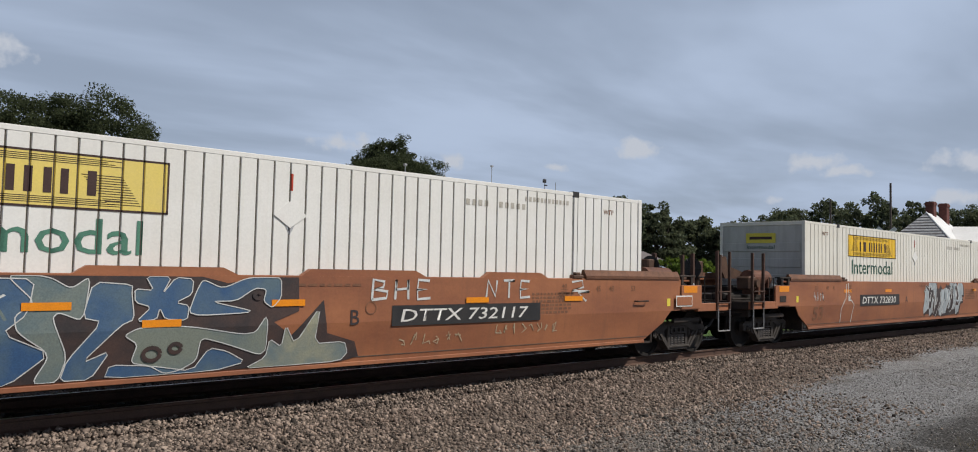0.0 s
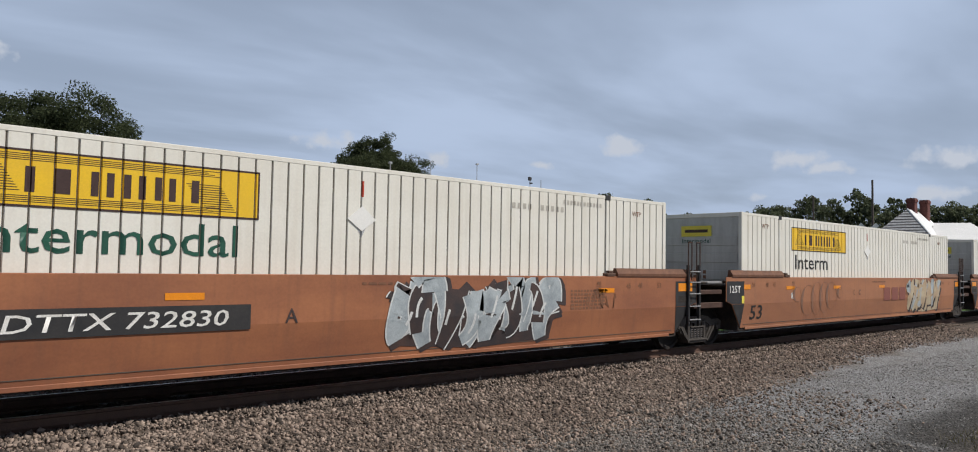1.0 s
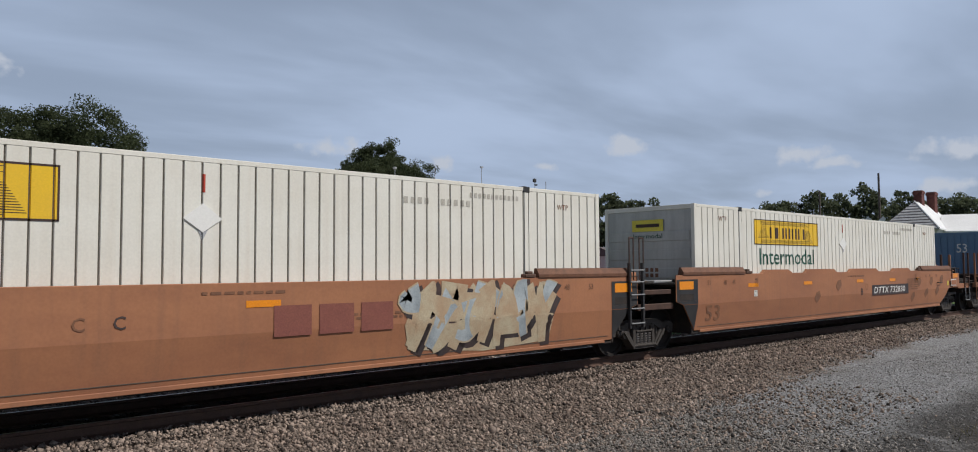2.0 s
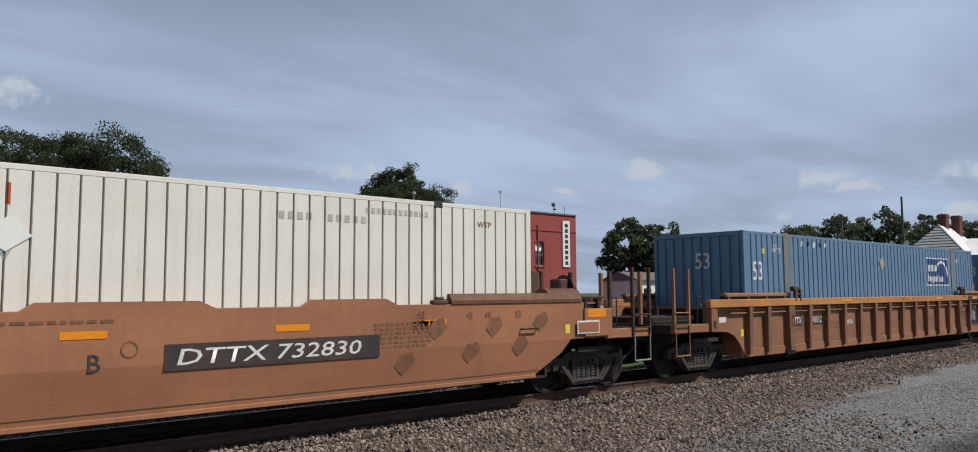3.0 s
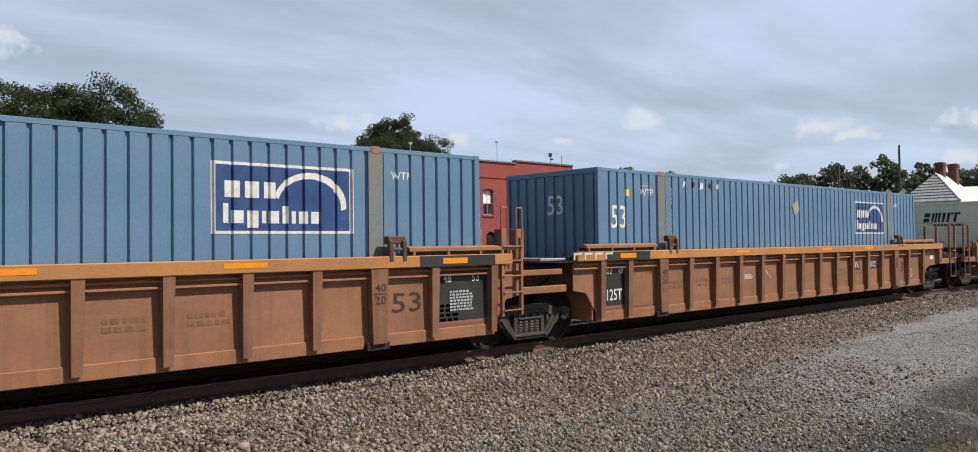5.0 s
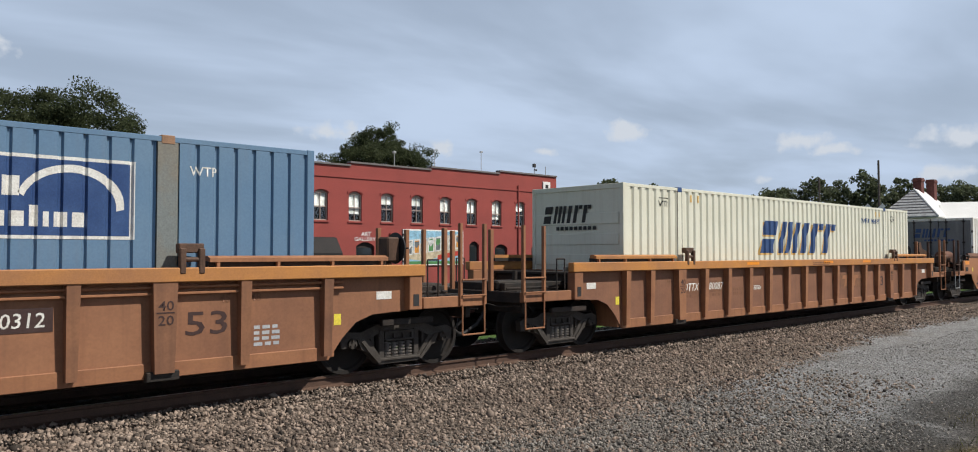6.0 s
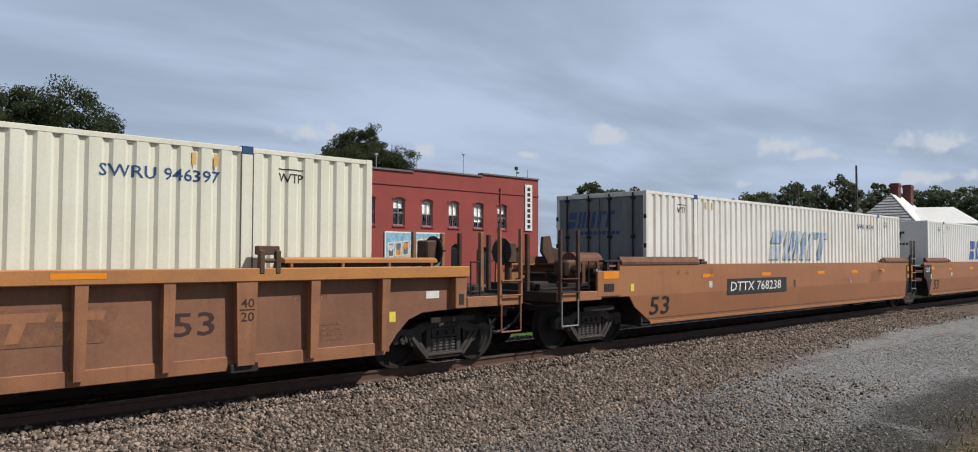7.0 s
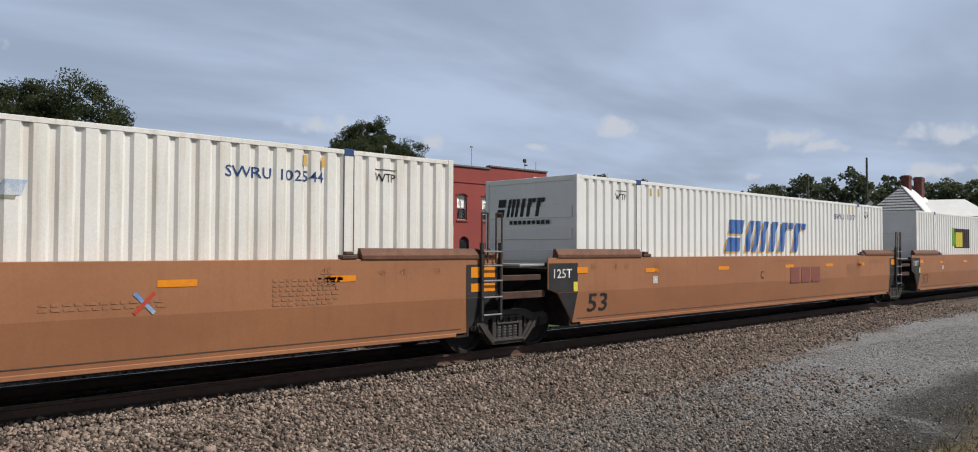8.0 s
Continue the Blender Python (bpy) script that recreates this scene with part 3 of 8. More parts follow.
def corrugated(x0, x1, z0, z1, pitch, groove, depth, y):
    """Outline of a pressed side sheet between two posts: wide faces at y, narrow grooves behind them."""
    n = max(1, round((x1 - x0) / pitch))
    p = (x1 - x0) / n
    bm = bmesh.new()
    pts = []
    for i in range(n):
        a = x0 + i * p
        g = groove
        pts += [(a, y), (a + p - g, y), (a + p - g * 0.7, y + depth), (a + p - g * 0.3, y + depth)]
    pts.append((x1, y))
    lo = [bm.verts.new((q[0], q[1], z0)) for q in pts]
    hi = [bm.verts.new((q[0], q[1], z1)) for q in pts]
    for i in range(len(pts) - 1):
        bm.faces.new((lo[i], lo[i + 1], hi[i + 1], hi[i]))
    return bm


def build_container(unit, paint, style, label):
    """53-foot container, 2.9 m high: end frames, 40-foot posts, pressed side sheets, roof, doors."""
    c = thing("shipping_container", label, "container", "containers on the train")
    wide = style["groove"] > 0.09
    rows = []
    for x in (0, L):
        s = 0.07 if x == 0 else -0.07
        for sy in (-1, 1):
            rows.append((x, x + s * 1.6, sy * W2, sy * (W2 - 0.09), C_BOT, C_TOP))
        rows.append((x, x + s * 1.3, -W2 + 0.09, W2 - 0.09, C_TOP - 0.11, C_TOP - 0.004))
        rows.append((x, x + s * 1.3, -W2 + 0.09, W2 - 0.09, C_BOT, C_BOT + 0.16))
    for sy in (-1, 1):
        rows.append((0.11, L - 0.11, sy * (W2 - 0.004), sy * (W2 - 0.07), C_TOP - 0.075, C_TOP - 0.006))
        rows.append((0.11, L - 0.11, sy * (W2 - 0.004), sy * (W2 - 0.07), C_BOT, C_BOT + 0.16))
    part("frame", boxes(*rows, bev=0.006), paint, c)
    for x in (POST, L - POST):
        for sy in (-1, 1):
            part("post", boxes((x - style["post"] / 2, x + style["post"] / 2, sy * (W2 - 0.002), sy * (W2 - 0.08), C_BOT + 0.16, C_TOP - 0.078), bev=0.004),
                 style.get("post_paint", paint) if sy < 0 else paint, c)
            part("corner_casting", boxes((x - 0.085, x + 0.085, sy * (W2 + 0.004), sy * (W2 - 0.14), C_TOP - 0.10, C_TOP + 0.012), bev=0.008), style.get("casting", M_FRAME), c)
            if style.get("post_seam"):
                for s in (-1, 1):
                    xs = x + s * (style["post"] / 2 + 0.008)
                    part("post_joint", boxes((xs - 0.007, xs + 0.007, sy * (W2 - 0.0015), sy * (W2 - 0.03), C_BOT + 0.16, C_TOP - 0.078)), M_SEAM, c)
    spans = [(0.112, POST - style["post"] / 2 - 0.016), (POST + style["post"] / 2 + 0.016, L - POST - style["post"] / 2 - 0.016), (L - POST + style["post"] / 2 + 0.016, L - 0.112)]
    for a, b in spans:
        for sy in (-1, 1):
            bm = corrugated(a, b, C_BOT + 0.16, C_TOP - 0.075, style["pitch"], style["groove"], style["depth"], -W2 + 0.006)
            if sy > 0:
                bmesh.ops.rotate(bm, verts=bm.verts[:], cent=(a / 2 + b / 2, 0, 0), matrix=Matrix.Rotation(math.pi, 3, "Z"))
            part("side_panel", bm, paint, c)
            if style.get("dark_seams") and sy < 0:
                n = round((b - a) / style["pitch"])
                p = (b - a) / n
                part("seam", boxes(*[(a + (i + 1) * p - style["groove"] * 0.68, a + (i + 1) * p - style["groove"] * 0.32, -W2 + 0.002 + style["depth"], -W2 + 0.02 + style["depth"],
                                      C_BOT + 0.17, C_TOP - 0.08) for i in range(n)]), M_SEAM, c, "dark joint strips between the side sheets")
    part("roof", boxes((0.02, L - 0.02, -W2 + 0.02, W2 - 0.02, C_TOP - 0.05, C_TOP - 0.012)), paint, c)
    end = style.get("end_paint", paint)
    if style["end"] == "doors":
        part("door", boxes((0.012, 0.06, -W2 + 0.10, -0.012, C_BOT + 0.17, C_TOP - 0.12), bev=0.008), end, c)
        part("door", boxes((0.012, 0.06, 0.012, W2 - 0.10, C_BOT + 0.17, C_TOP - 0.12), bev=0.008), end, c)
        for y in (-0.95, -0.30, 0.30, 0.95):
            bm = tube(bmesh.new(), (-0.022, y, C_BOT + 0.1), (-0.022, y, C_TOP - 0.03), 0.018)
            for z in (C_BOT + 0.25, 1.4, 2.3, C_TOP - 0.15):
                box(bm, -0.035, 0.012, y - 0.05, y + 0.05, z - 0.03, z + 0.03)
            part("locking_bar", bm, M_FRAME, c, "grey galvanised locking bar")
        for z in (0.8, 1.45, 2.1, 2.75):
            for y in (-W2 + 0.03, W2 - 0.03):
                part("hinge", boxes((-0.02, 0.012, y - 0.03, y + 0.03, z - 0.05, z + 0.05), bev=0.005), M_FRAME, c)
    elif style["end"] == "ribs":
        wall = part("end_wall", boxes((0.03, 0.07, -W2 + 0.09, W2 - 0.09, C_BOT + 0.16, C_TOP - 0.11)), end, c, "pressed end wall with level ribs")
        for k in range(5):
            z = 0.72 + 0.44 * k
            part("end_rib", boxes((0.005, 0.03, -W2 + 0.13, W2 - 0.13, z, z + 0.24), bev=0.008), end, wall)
    else:
        n = 9
        p = (2 * W2 - 0.2) / n
        wall = part("end_wall", boxes((0.045, 0.07, -W2 + 0.09, W2 - 0.09, C_BOT + 0.16, C_TOP - 0.11)), end, c, "end wall with upright corrugations")
        for i in range(n):
            y = -W2 + 0.1 + i * p
            part("end_rib", boxes((0.008, 0.045, y + 0.03, y + p - 0.06, C_BOT + 0.17, C_TOP - 0.12)), end, wall)
    part("end_wall", boxes((L - 0.06, L - 0.02, -W2 + 0.09, W2 - 0.09, C_BOT + 0.16, C_TOP - 0.11)), paint, c)
    part("floor", boxes((0.1, L - 0.1, -W2 + 0.07, W2 - 0.07, C_BOT + 0.02, C_BOT + 0.15)), M_DARK, c)
    return c


F = -W2 - 0.004            # painted signs lie a hair before the side sheets


def drape(c, style):
    """Presses the painted signs on a container's side into its corrugation."""
    half, depth, g = style["post"] / 2 + 0.016, style["depth"] + (0.003 if style.get("dark_seams") else 0.0), style["groove"]
    cuts, prof = [], []
    for a, b in ((0.112, POST - half), (POST + half, L - POST - half), (L - POST + half, L - 0.112)):
        n = max(1, round((b - a) / style["pitch"]))
        p = (b - a) / n
        for i in range(n):
            e = a + (i + 1) * p
            cuts += [e - g, e - g * 0.7, e - g * 0.3, e]
            prof += [0.0, depth, depth, 0.0]
    for ob in c.children:
        me = ob.data
        if not me or not len(me.vertices):
            continue
        co = np.empty(len(me.vertices) * 3, np.float32)
        me.vertices.foreach_get("co", co)
        lo, hi = co.reshape(-1, 3).min(0), co.reshape(-1, 3).max(0)
        if hi[1] - lo[1] > 0.002 or abs(lo[1] - F) > 0.006 or hi[0] - lo[0] < 0.01:
            continue
        bm = bmesh.new()
        bm.from_mesh(me)
        for x in cuts:
            if lo[0] < x < hi[0]:
                bmesh.ops.bisect_plane(bm, geom=bm.verts[:] + bm.edges[:] + bm.faces[:], dist=0.0003, plane_co=(x, 0, 0), plane_no=(1, 0, 0))
        for v in bm.verts:
            v.co.y += 0.005 + float(np.interp(v.co.x, cuts, prof))
        bm.to_mesh(me)
        bm.free()


def mark_yellow(c, x0, strong, full_word, faded):
    """Yellow panel with a dark rule and heavy dark bars, the word below it, small stencils, a placard holder."""
    yel, grn = (M_YELLOW, M_GREEN) if strong else (M_PALEYELLOW, M_PALEGREEN)
    x1 = x0 + 3.62
    part("logo_panel", flat(rect(x0, x1, 2.44, 3.05), F), yel, c, "yellow logo panel with dark bars")
    rim = bmesh.new()
    for a in (rect(x0, x1, 2.42, 2.445), rect(x0, x1, 3.045, 3.07), rect(x0 - 0.012, x0 + 0.012, 2.42, 3.07), rect(x1 - 0.012, x1 + 0.012, 2.42, 3.07)):
        rim.faces.new([rim.verts.new((p[0], F - 0.002, p[1])) for p in a])
    for k in range(4):
        for z in (2.475 + 0.022 * k, 2.945 + 0.022 * k):
            rim.faces.new([rim.verts.new((p[0], F - 0.002, p[1])) for p in rect(x0 + 0.35, x1 - 0.55 - 0.08 * (k % 3), z, z + 0.008)])
    for k in range(12):
        z = 2.50 + 0.03 * k
        rim.faces.new([rim.verts.new((p[0], F - 0.002, p[1])) for p in rect(x1 - 1.0 + 0.045 * (11 - k) * 0.6, x1 - 0.32 - 0.02 * k, z, z + 0.009)])
        rim.faces.new([rim.verts.new((p[0], F - 0.002, p[1])) for p in rect(x0 + 0.20 + 0.02 * k, x0 + 0.75 - 0.02 * k, z + 0.1, z + 0.109)])
    part("logo_rule", rim, M_INK, c)
    # heavy letter-like bars
    bm = bmesh.new()

    def q(a, b, z0, z1):
        bm.faces.new([bm.verts.new((p[0], F - 0.003, p[1])) for p in rect(a, b, z0, z1)])
    z0, z1 = 2.59, 2.88
    w = x0 + 0.80
    for wd, gap in ((0.10, 0.20), (0.17, 0.22), (0.085, 0.09), (0.085, 0.11), (0.085, 0.09), (0.085, 0.11), (0.085, 0.09), (0.085, 0.20), (0.10, 0.1)):
        q(w, w + wd, z0, z1)
        w += wd + gap
    part("logo_shape", bm, M_INK, c)
    if full_word:
        lettering("Intermodal", grn, c, x0 + 0.24, 1.905, 0.42, F - 0.001, 3.1)
    else:
        lettering("Interm", M_BLACKINK if faded else grn, c, x0 + 0.20, 1.905, 0.40, F - 0.001, 2.1)
    part("red_mark", flat(rect(8.05, 8.10, 2.86, 3.10), F), M_RED, c)
    bm = bmesh.new()
    prism(bm, [(8.07, 2.34), (8.33, 2.52), (8.07, 2.72), (7.81, 2.52)], F - 0.006, F + 0.002)
    part("placard_holder", bm, M_WHITE2, c, "white diamond placard holder")
    part("placard_tail", flat([(7.99, 2.40), (8.15, 2.40), (8.07, 2.24)], F - 0.002), M_GREYINK, c)
    lettering("WTP", M_FAINT, c, 1.05 if x0 < 6 else 14.6, 2.95, 0.12, F)
    lettering("WTP", M_FAINT, c, 14.9, 2.95, 0.10, F)
    bm = bmesh.new()
    for k in range(9):
        bm.faces.new([bm.verts.new((p[0], F - 0.001, p[1])) for p in rect(11.3 + 0.14 * k + (0.2 if k > 3 else 0), 11.38 + 0.14 * k + (0.2 if k > 3 else 0), 2.90, 3.0)])
    for k in range(12):
        bm.faces.new([bm.verts.new((p[0], F - 0.001, p[1])) for p in rect(12.7 + 0.1 * k, 12.76 + 0.1 * k, 3.06, 3.14)])
    part("stencil", bm, M_PENCIL, c, "small worn stencil marks")
    # end wall
    part("end_logo", flat([(0.45, 2.72), (-0.45, 2.72), (-0.45, 3.0), (0.45, 3.0)], -0.004, end=True), M_LABEL, c, "small yellow logo patch")
    part("end_logo_bar", flat([(0.34, 2.82), (-0.34, 2.82), (-0.34, 2.90), (0.34, 2.90)], -0.007, end=True), M_INK, c)
    lettering("Intermodal", M_GREEN, c, -0.004, 2.55, 0.11, 0.42, 0.84, end=True)
    bm = bmesh.new()
    for z in (1.75, 1.62):
        for k in range(4):
            y = 0.22 - 0.14 * k
            bm.faces.new([bm.verts.new((0.0, y, zz)) if i < 2 else bm.verts.new((0.0, y - 0.09, zz)) for i, zz in enumerate((z, z + 0.09, z + 0.09, z))])
    part("stencil", bm, M_FAINT, c)


def slanted_word(c, x, z, h, w, y, mats, lean=0.34, end=False, name="logo_shape"):
    """Five heavy leaning shapes over a lighter cast edge, standing for a painted trade mark."""
    widths = (0.24, 0.27, 0.10, 0.19, 0.20)

    def put(bm, o, dx, dz, dy):
        vs = []
        for u, v in o:
            uu, vv = (u + lean * v / w * 1.0) * w + dx, v + dz
            vs.append(bm.verts.new((y - dy if end else x + uu, x - uu if end else y - dy, z + vv)))
        f = bm.faces.new(vs)
        bmesh.ops.triangulate(bm, faces=[f])

    def letters():
        out = []
        for a, wd in ((0.0, 0.16), (0.22, 0.06), (0.31, 0.06), (0.40, 0.06), (0.51, 0.075), (0.64, 0.075), (0.83, 0.075)):
            if wd > 0.1:
                out += [[(a, 0), (a + wd, 0), (a + wd, 0.44 * h), (a, 0.44 * h)], [(a, 0.56 * h), (a + wd, 0.56 * h), (a + wd, h), (a, h)]]
            else:
                out.append([(a, 0), (a + wd, 0), (a + wd, h), (a, h)])
        out += [[(0.73, 0.78 * h), (0.80, 0.78 * h), (0.80, h), (0.73, h)], [(0.915, 0.78 * h), (0.98, 0.78 * h), (0.98, h), (0.915, h)]]
        return out
    for k, m in enumerate(mats[::-1]):
        bm = bmesh.new()
        last = k == len(mats) - 1
        for o in letters():
            put(bm, o, 0 if last else -0.07, 0 if last else -0.045, 0.0015 * k)
        part(name, bm, m, c, "leaning block trade mark shapes" if last else "cast edge of the trade mark")


def mark_lean(c, x, width, mats, ink, small_x, end_mats, faded, number):
    slanted_word(c, x, 1.86 if not faded else 1.80, 0.84 if not faded else 0.80, width, F, mats)
    lettering("WTP", M_BLACKINK, c, 1.25, 2.88, 0.13, F)
    part("arrow", flat(rect(1.28, 1.68, 3.06, 3.075), F), M_BLACKINK, c)
    lettering("WTP", M_BLACKINK, c, 14.55, 2.88, 0.13, F)
    part("arrow", flat(rect(14.55, 14.95, 3.06, 3.075), F), M_BLACKINK, c)
    lettering(number, ink, c, small_x, 2.80, 0.155, F, 1.52)
    for xs in (POST + 0.45, POST + 0.75, L - POST - 0.45, L - POST - 0.75):
        part("lift_tab", boxes((xs - 0.03, xs + 0.03, F - 0.002, F + 0.004, 3.02, 3.18)), M_GOLD, c)
    slanted_word(c, 0.95, 2.52, 0.38, 1.35, 0.004, end_mats, lean=0.2, end=True, name="end_logo")
    bm = bmesh.new()
    for k in range(9):
        y = 0.55 - 0.13 * k
        bm.faces.new([bm.verts.new((-0.008, y, 2.36)), bm.verts.new((-0.008, y - 0.09, 2.36)), bm.verts.new((-0.008, y - 0.09, 2.44)), bm.verts.new((-0.008, y, 2.44))])
    part("stencil", bm, end_mats[0], c)


def mark_blue(c):
    part("logo_border", flat(rect(11.55, 13.68, 2.02, 2.97), F), M_WHITEINK, c)
    part("logo_field", flat(rect(11.60, 13.63, 2.06, 2.93), F - 0.0015), M_NAVY, c, "navy logo field with a white arc")
    bm = bmesh.new()
    n = 18
    for ring in range(n):
        pts = []
        for k, r in ((ring, 0.46), (ring + 1, 0.46), (ring + 1, 0.40), (ring, 0.40)):
            a = radians(165 - 170 * k / n)
            o = 0.03 if r < 0.45 else 0.0
            pts.append((12.98 + r * 1.25 * math.cos(a) - o * 0.5, 2.42 + r * math.sin(a) - o))
        bm.faces.new([bm.verts.new((p[0], F - 0.003, p[1])) for p in pts])
    part("logo_arc", bm, M_WHITEINK, c)
    bm = bmesh.new()
    for x0, x1, z0, z1 in ((11.72, 11.93, 2.50, 2.72), (12.0, 12.2, 2.50, 2.72), (12.27, 12.44, 2.50, 2.72)):
        bm.faces.new([bm.verts.new((p[0], F - 0.003, p[1])) for p in rect(x0, x1, z0, z1)])
    part("logo_shape", bm, M_WHITEINK, c)
    bm = bmesh.new()
    x = 11.70
    for w, z0, z1 in ((0.07, 2.16, 2.42), (0.16, 2.16, 2.33), (0.16, 2.10, 2.33), (0.06, 2.16, 2.33), (0.14, 2.16, 2.33), (0.09, 2.16, 2.40), (0.06, 2.16, 2.33), (0.14, 2.16, 2.33), (0.14, 2.16, 2.33)):
        bm.faces.new([bm.verts.new((p[0], F - 0.003, p[1])) for p in rect(x, x + w, z0, z1)])
        x += w + 0.05
    part("logo_shape", bm, M_WHITEINK, c)
    lettering("53", M_WHITEINK, c, 0.40, 2.13, 0.46, F, 0.46)
    lettering("53", M_WHITEINK, c, -0.004, 2.42, 0.40, 0.05, 0.42, end=True)
    lettering("WTP", M_WHITEINK, c, 1.32, 2.80, 0.15, F)
    part("arrow", flat(rect(1.36, 1.66, 3.0, 3.015), F), M_WHITEINK, c)
    lettering("WTP", M_WHITEINK, c, 14.35, 2.85, 0.12, F)
    bm = bmesh.new()
    for k in range(12):
        z = 3.02 - 0.098 * k - (0.06 if k > 3 else 0) - (0.1 if k > 10 else 0)
        bm.faces.new([bm.verts.new((p[0], F - 0.001, p[1])) for p in rect(2.43, 2.475, z - 0.075, z - 0.015)])
    part("stencil", bm, M_WHITEINK, c, "column of small white number bars")
    bm = bmesh.new()
    prism(bm, [(7.90, 2.48), (8.16, 2.66), (8.02, 2.90), (7.76, 2.74)], F - 0.008, F + 0.002)
    part("placard_holder", bm, M_G_CREAM, c, "bent pale metal placard holder")
    rng = random.Random(8)
    for k in range(5):
        x = 2.85 + 0.33 * k
        part("sticker_scrap", flat([(x, 3.0 + rng.uniform(0, 0.08)), (x + 0.13, 3.0 + rng.uniform(0, 0.1)), (x + 0.16, 3.15), (x + 0.05, 3.17)], F), (M_WHITEINK, M_BLACKINK)[k % 2], c)
    part("label_tag", flat(rect(0.86, 0.98, 2.78, 2.92), F), M_LABEL, c)


ST_YELLOW = dict(end_paint=M_ENDSHADE, pitch=0.247, groove=0.034, depth=0.016, post=0.10, dark_seams=True, end="ribs", casting=M_BLACK)
ST_CREAM = dict(pitch=0.275, groove=0.135, depth=0.036, post=0.16, post_seam=True, end="ribs", casting=M_NAVY)
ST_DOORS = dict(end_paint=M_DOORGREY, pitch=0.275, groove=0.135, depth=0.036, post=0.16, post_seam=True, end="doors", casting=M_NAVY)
ST_BLUE = dict(pitch=0.262, groove=0.062, depth=0.036, post=0.26, end="up", casting=mat("rust_patched_steel", (0.30, 0.17, 0.10), 0.7, 0, (0.15, 0.09, 0.06), 9))
ST_BLUE["post_paint"] = M_BLUEPOST


# ---------------------------------------------------------------- well cars
WHEEL_R = 0.483


def side_y(z):
    """Outer face of the plated side: upright above the crease, leaning in below it."""
    return -SIDE if z > 1.02 else -SIDE + (1.02 - z) * LEAN


def wheel_mesh():
    bm = bmesh.new()
    prof = [(0.0, 0.10), (0.09, 0.10), (0.10, 0.06), (0.20, 0.035), (0.40, 0.045), (0.42, 0.085), (WHEEL_R - 0.004, 0.085), (WHEEL_R, -0.02), (WHEEL_R + 0.025, -0.05), (WHEEL_R + 0.02, -0.07),
            (0.42, -0.06), (0.38, -0.01), (0.12, -0.02), (0.09, -0.08), (0.0, -0.08)]
    seg = 28
    rings = [[bm.verts.new((r * math.sin(2 * math.pi * k / seg), -h, r * math.cos(2 * math.pi * k / seg))) for k in range(seg)] if r else [bm.verts.new((0, -h, 0))] for r, h in prof]
    for a, b in zip(rings, rings[1:]):
        for k in range(seg):
            j = (k + 1) % seg
            if len(a) == 1:
                bm.faces.new((a[0], b[k], b[j]))
            elif len(b) == 1:
                bm.faces.new((a[k], b[0], a[j]))
            else:
                bm.faces.new((a[k], b[k], b[j], a[j]))
    bmesh.ops.recalc_face_normals(bm, faces=bm.faces[:])
    me = bpy.data.meshes.new("wheel")
    bm.to_mesh(me)
    bm.free()
    me.materials.append(M_WHEEL)
    return me


def spring_mesh():
    bm = bmesh.new()
    for k in range(5):
        bmesh.ops.create_cone(bm, cap_ends=True, segments=12, radius1=0.068, radius2=0.068, depth=0.026, matrix=Matrix.Translation((0, 0, 0.05 * k)) @ Matrix.Rotation(0.09, 4, "Y"))
    tube(bm, (0, 0, -0.01), (0, 0, 0.22), 0.04, 8)
    me = bpy.data.meshes.new("spring")
    bm.to_mesh(me)
    bm.free()
    me.materials.append(M_SPRING)
    return me


def cap_mesh():
    bm = tube(bmesh.new(), (0, 0, 0), (0, -0.09, 0), 0.085, 14, 0.075)
    for k in range(3):
        a = 2 * math.pi * k / 3
        tube(bm, (0.05 * math.cos(a), -0.09, 0.05 * math.sin(a)), (0.05 * math.cos(a), -0.115, 0.05 * math.sin(a)), 0.016, 6)
    me = bpy.data.meshes.new("bearing_cap")
    bm.to_mesh(me)
    bm.free()
    me.materials.append(M_CAST)
    return me


WHEEL, SPRING, CAP = wheel_mesh(), spring_mesh(), cap_mesh()
WHEELSETS = []


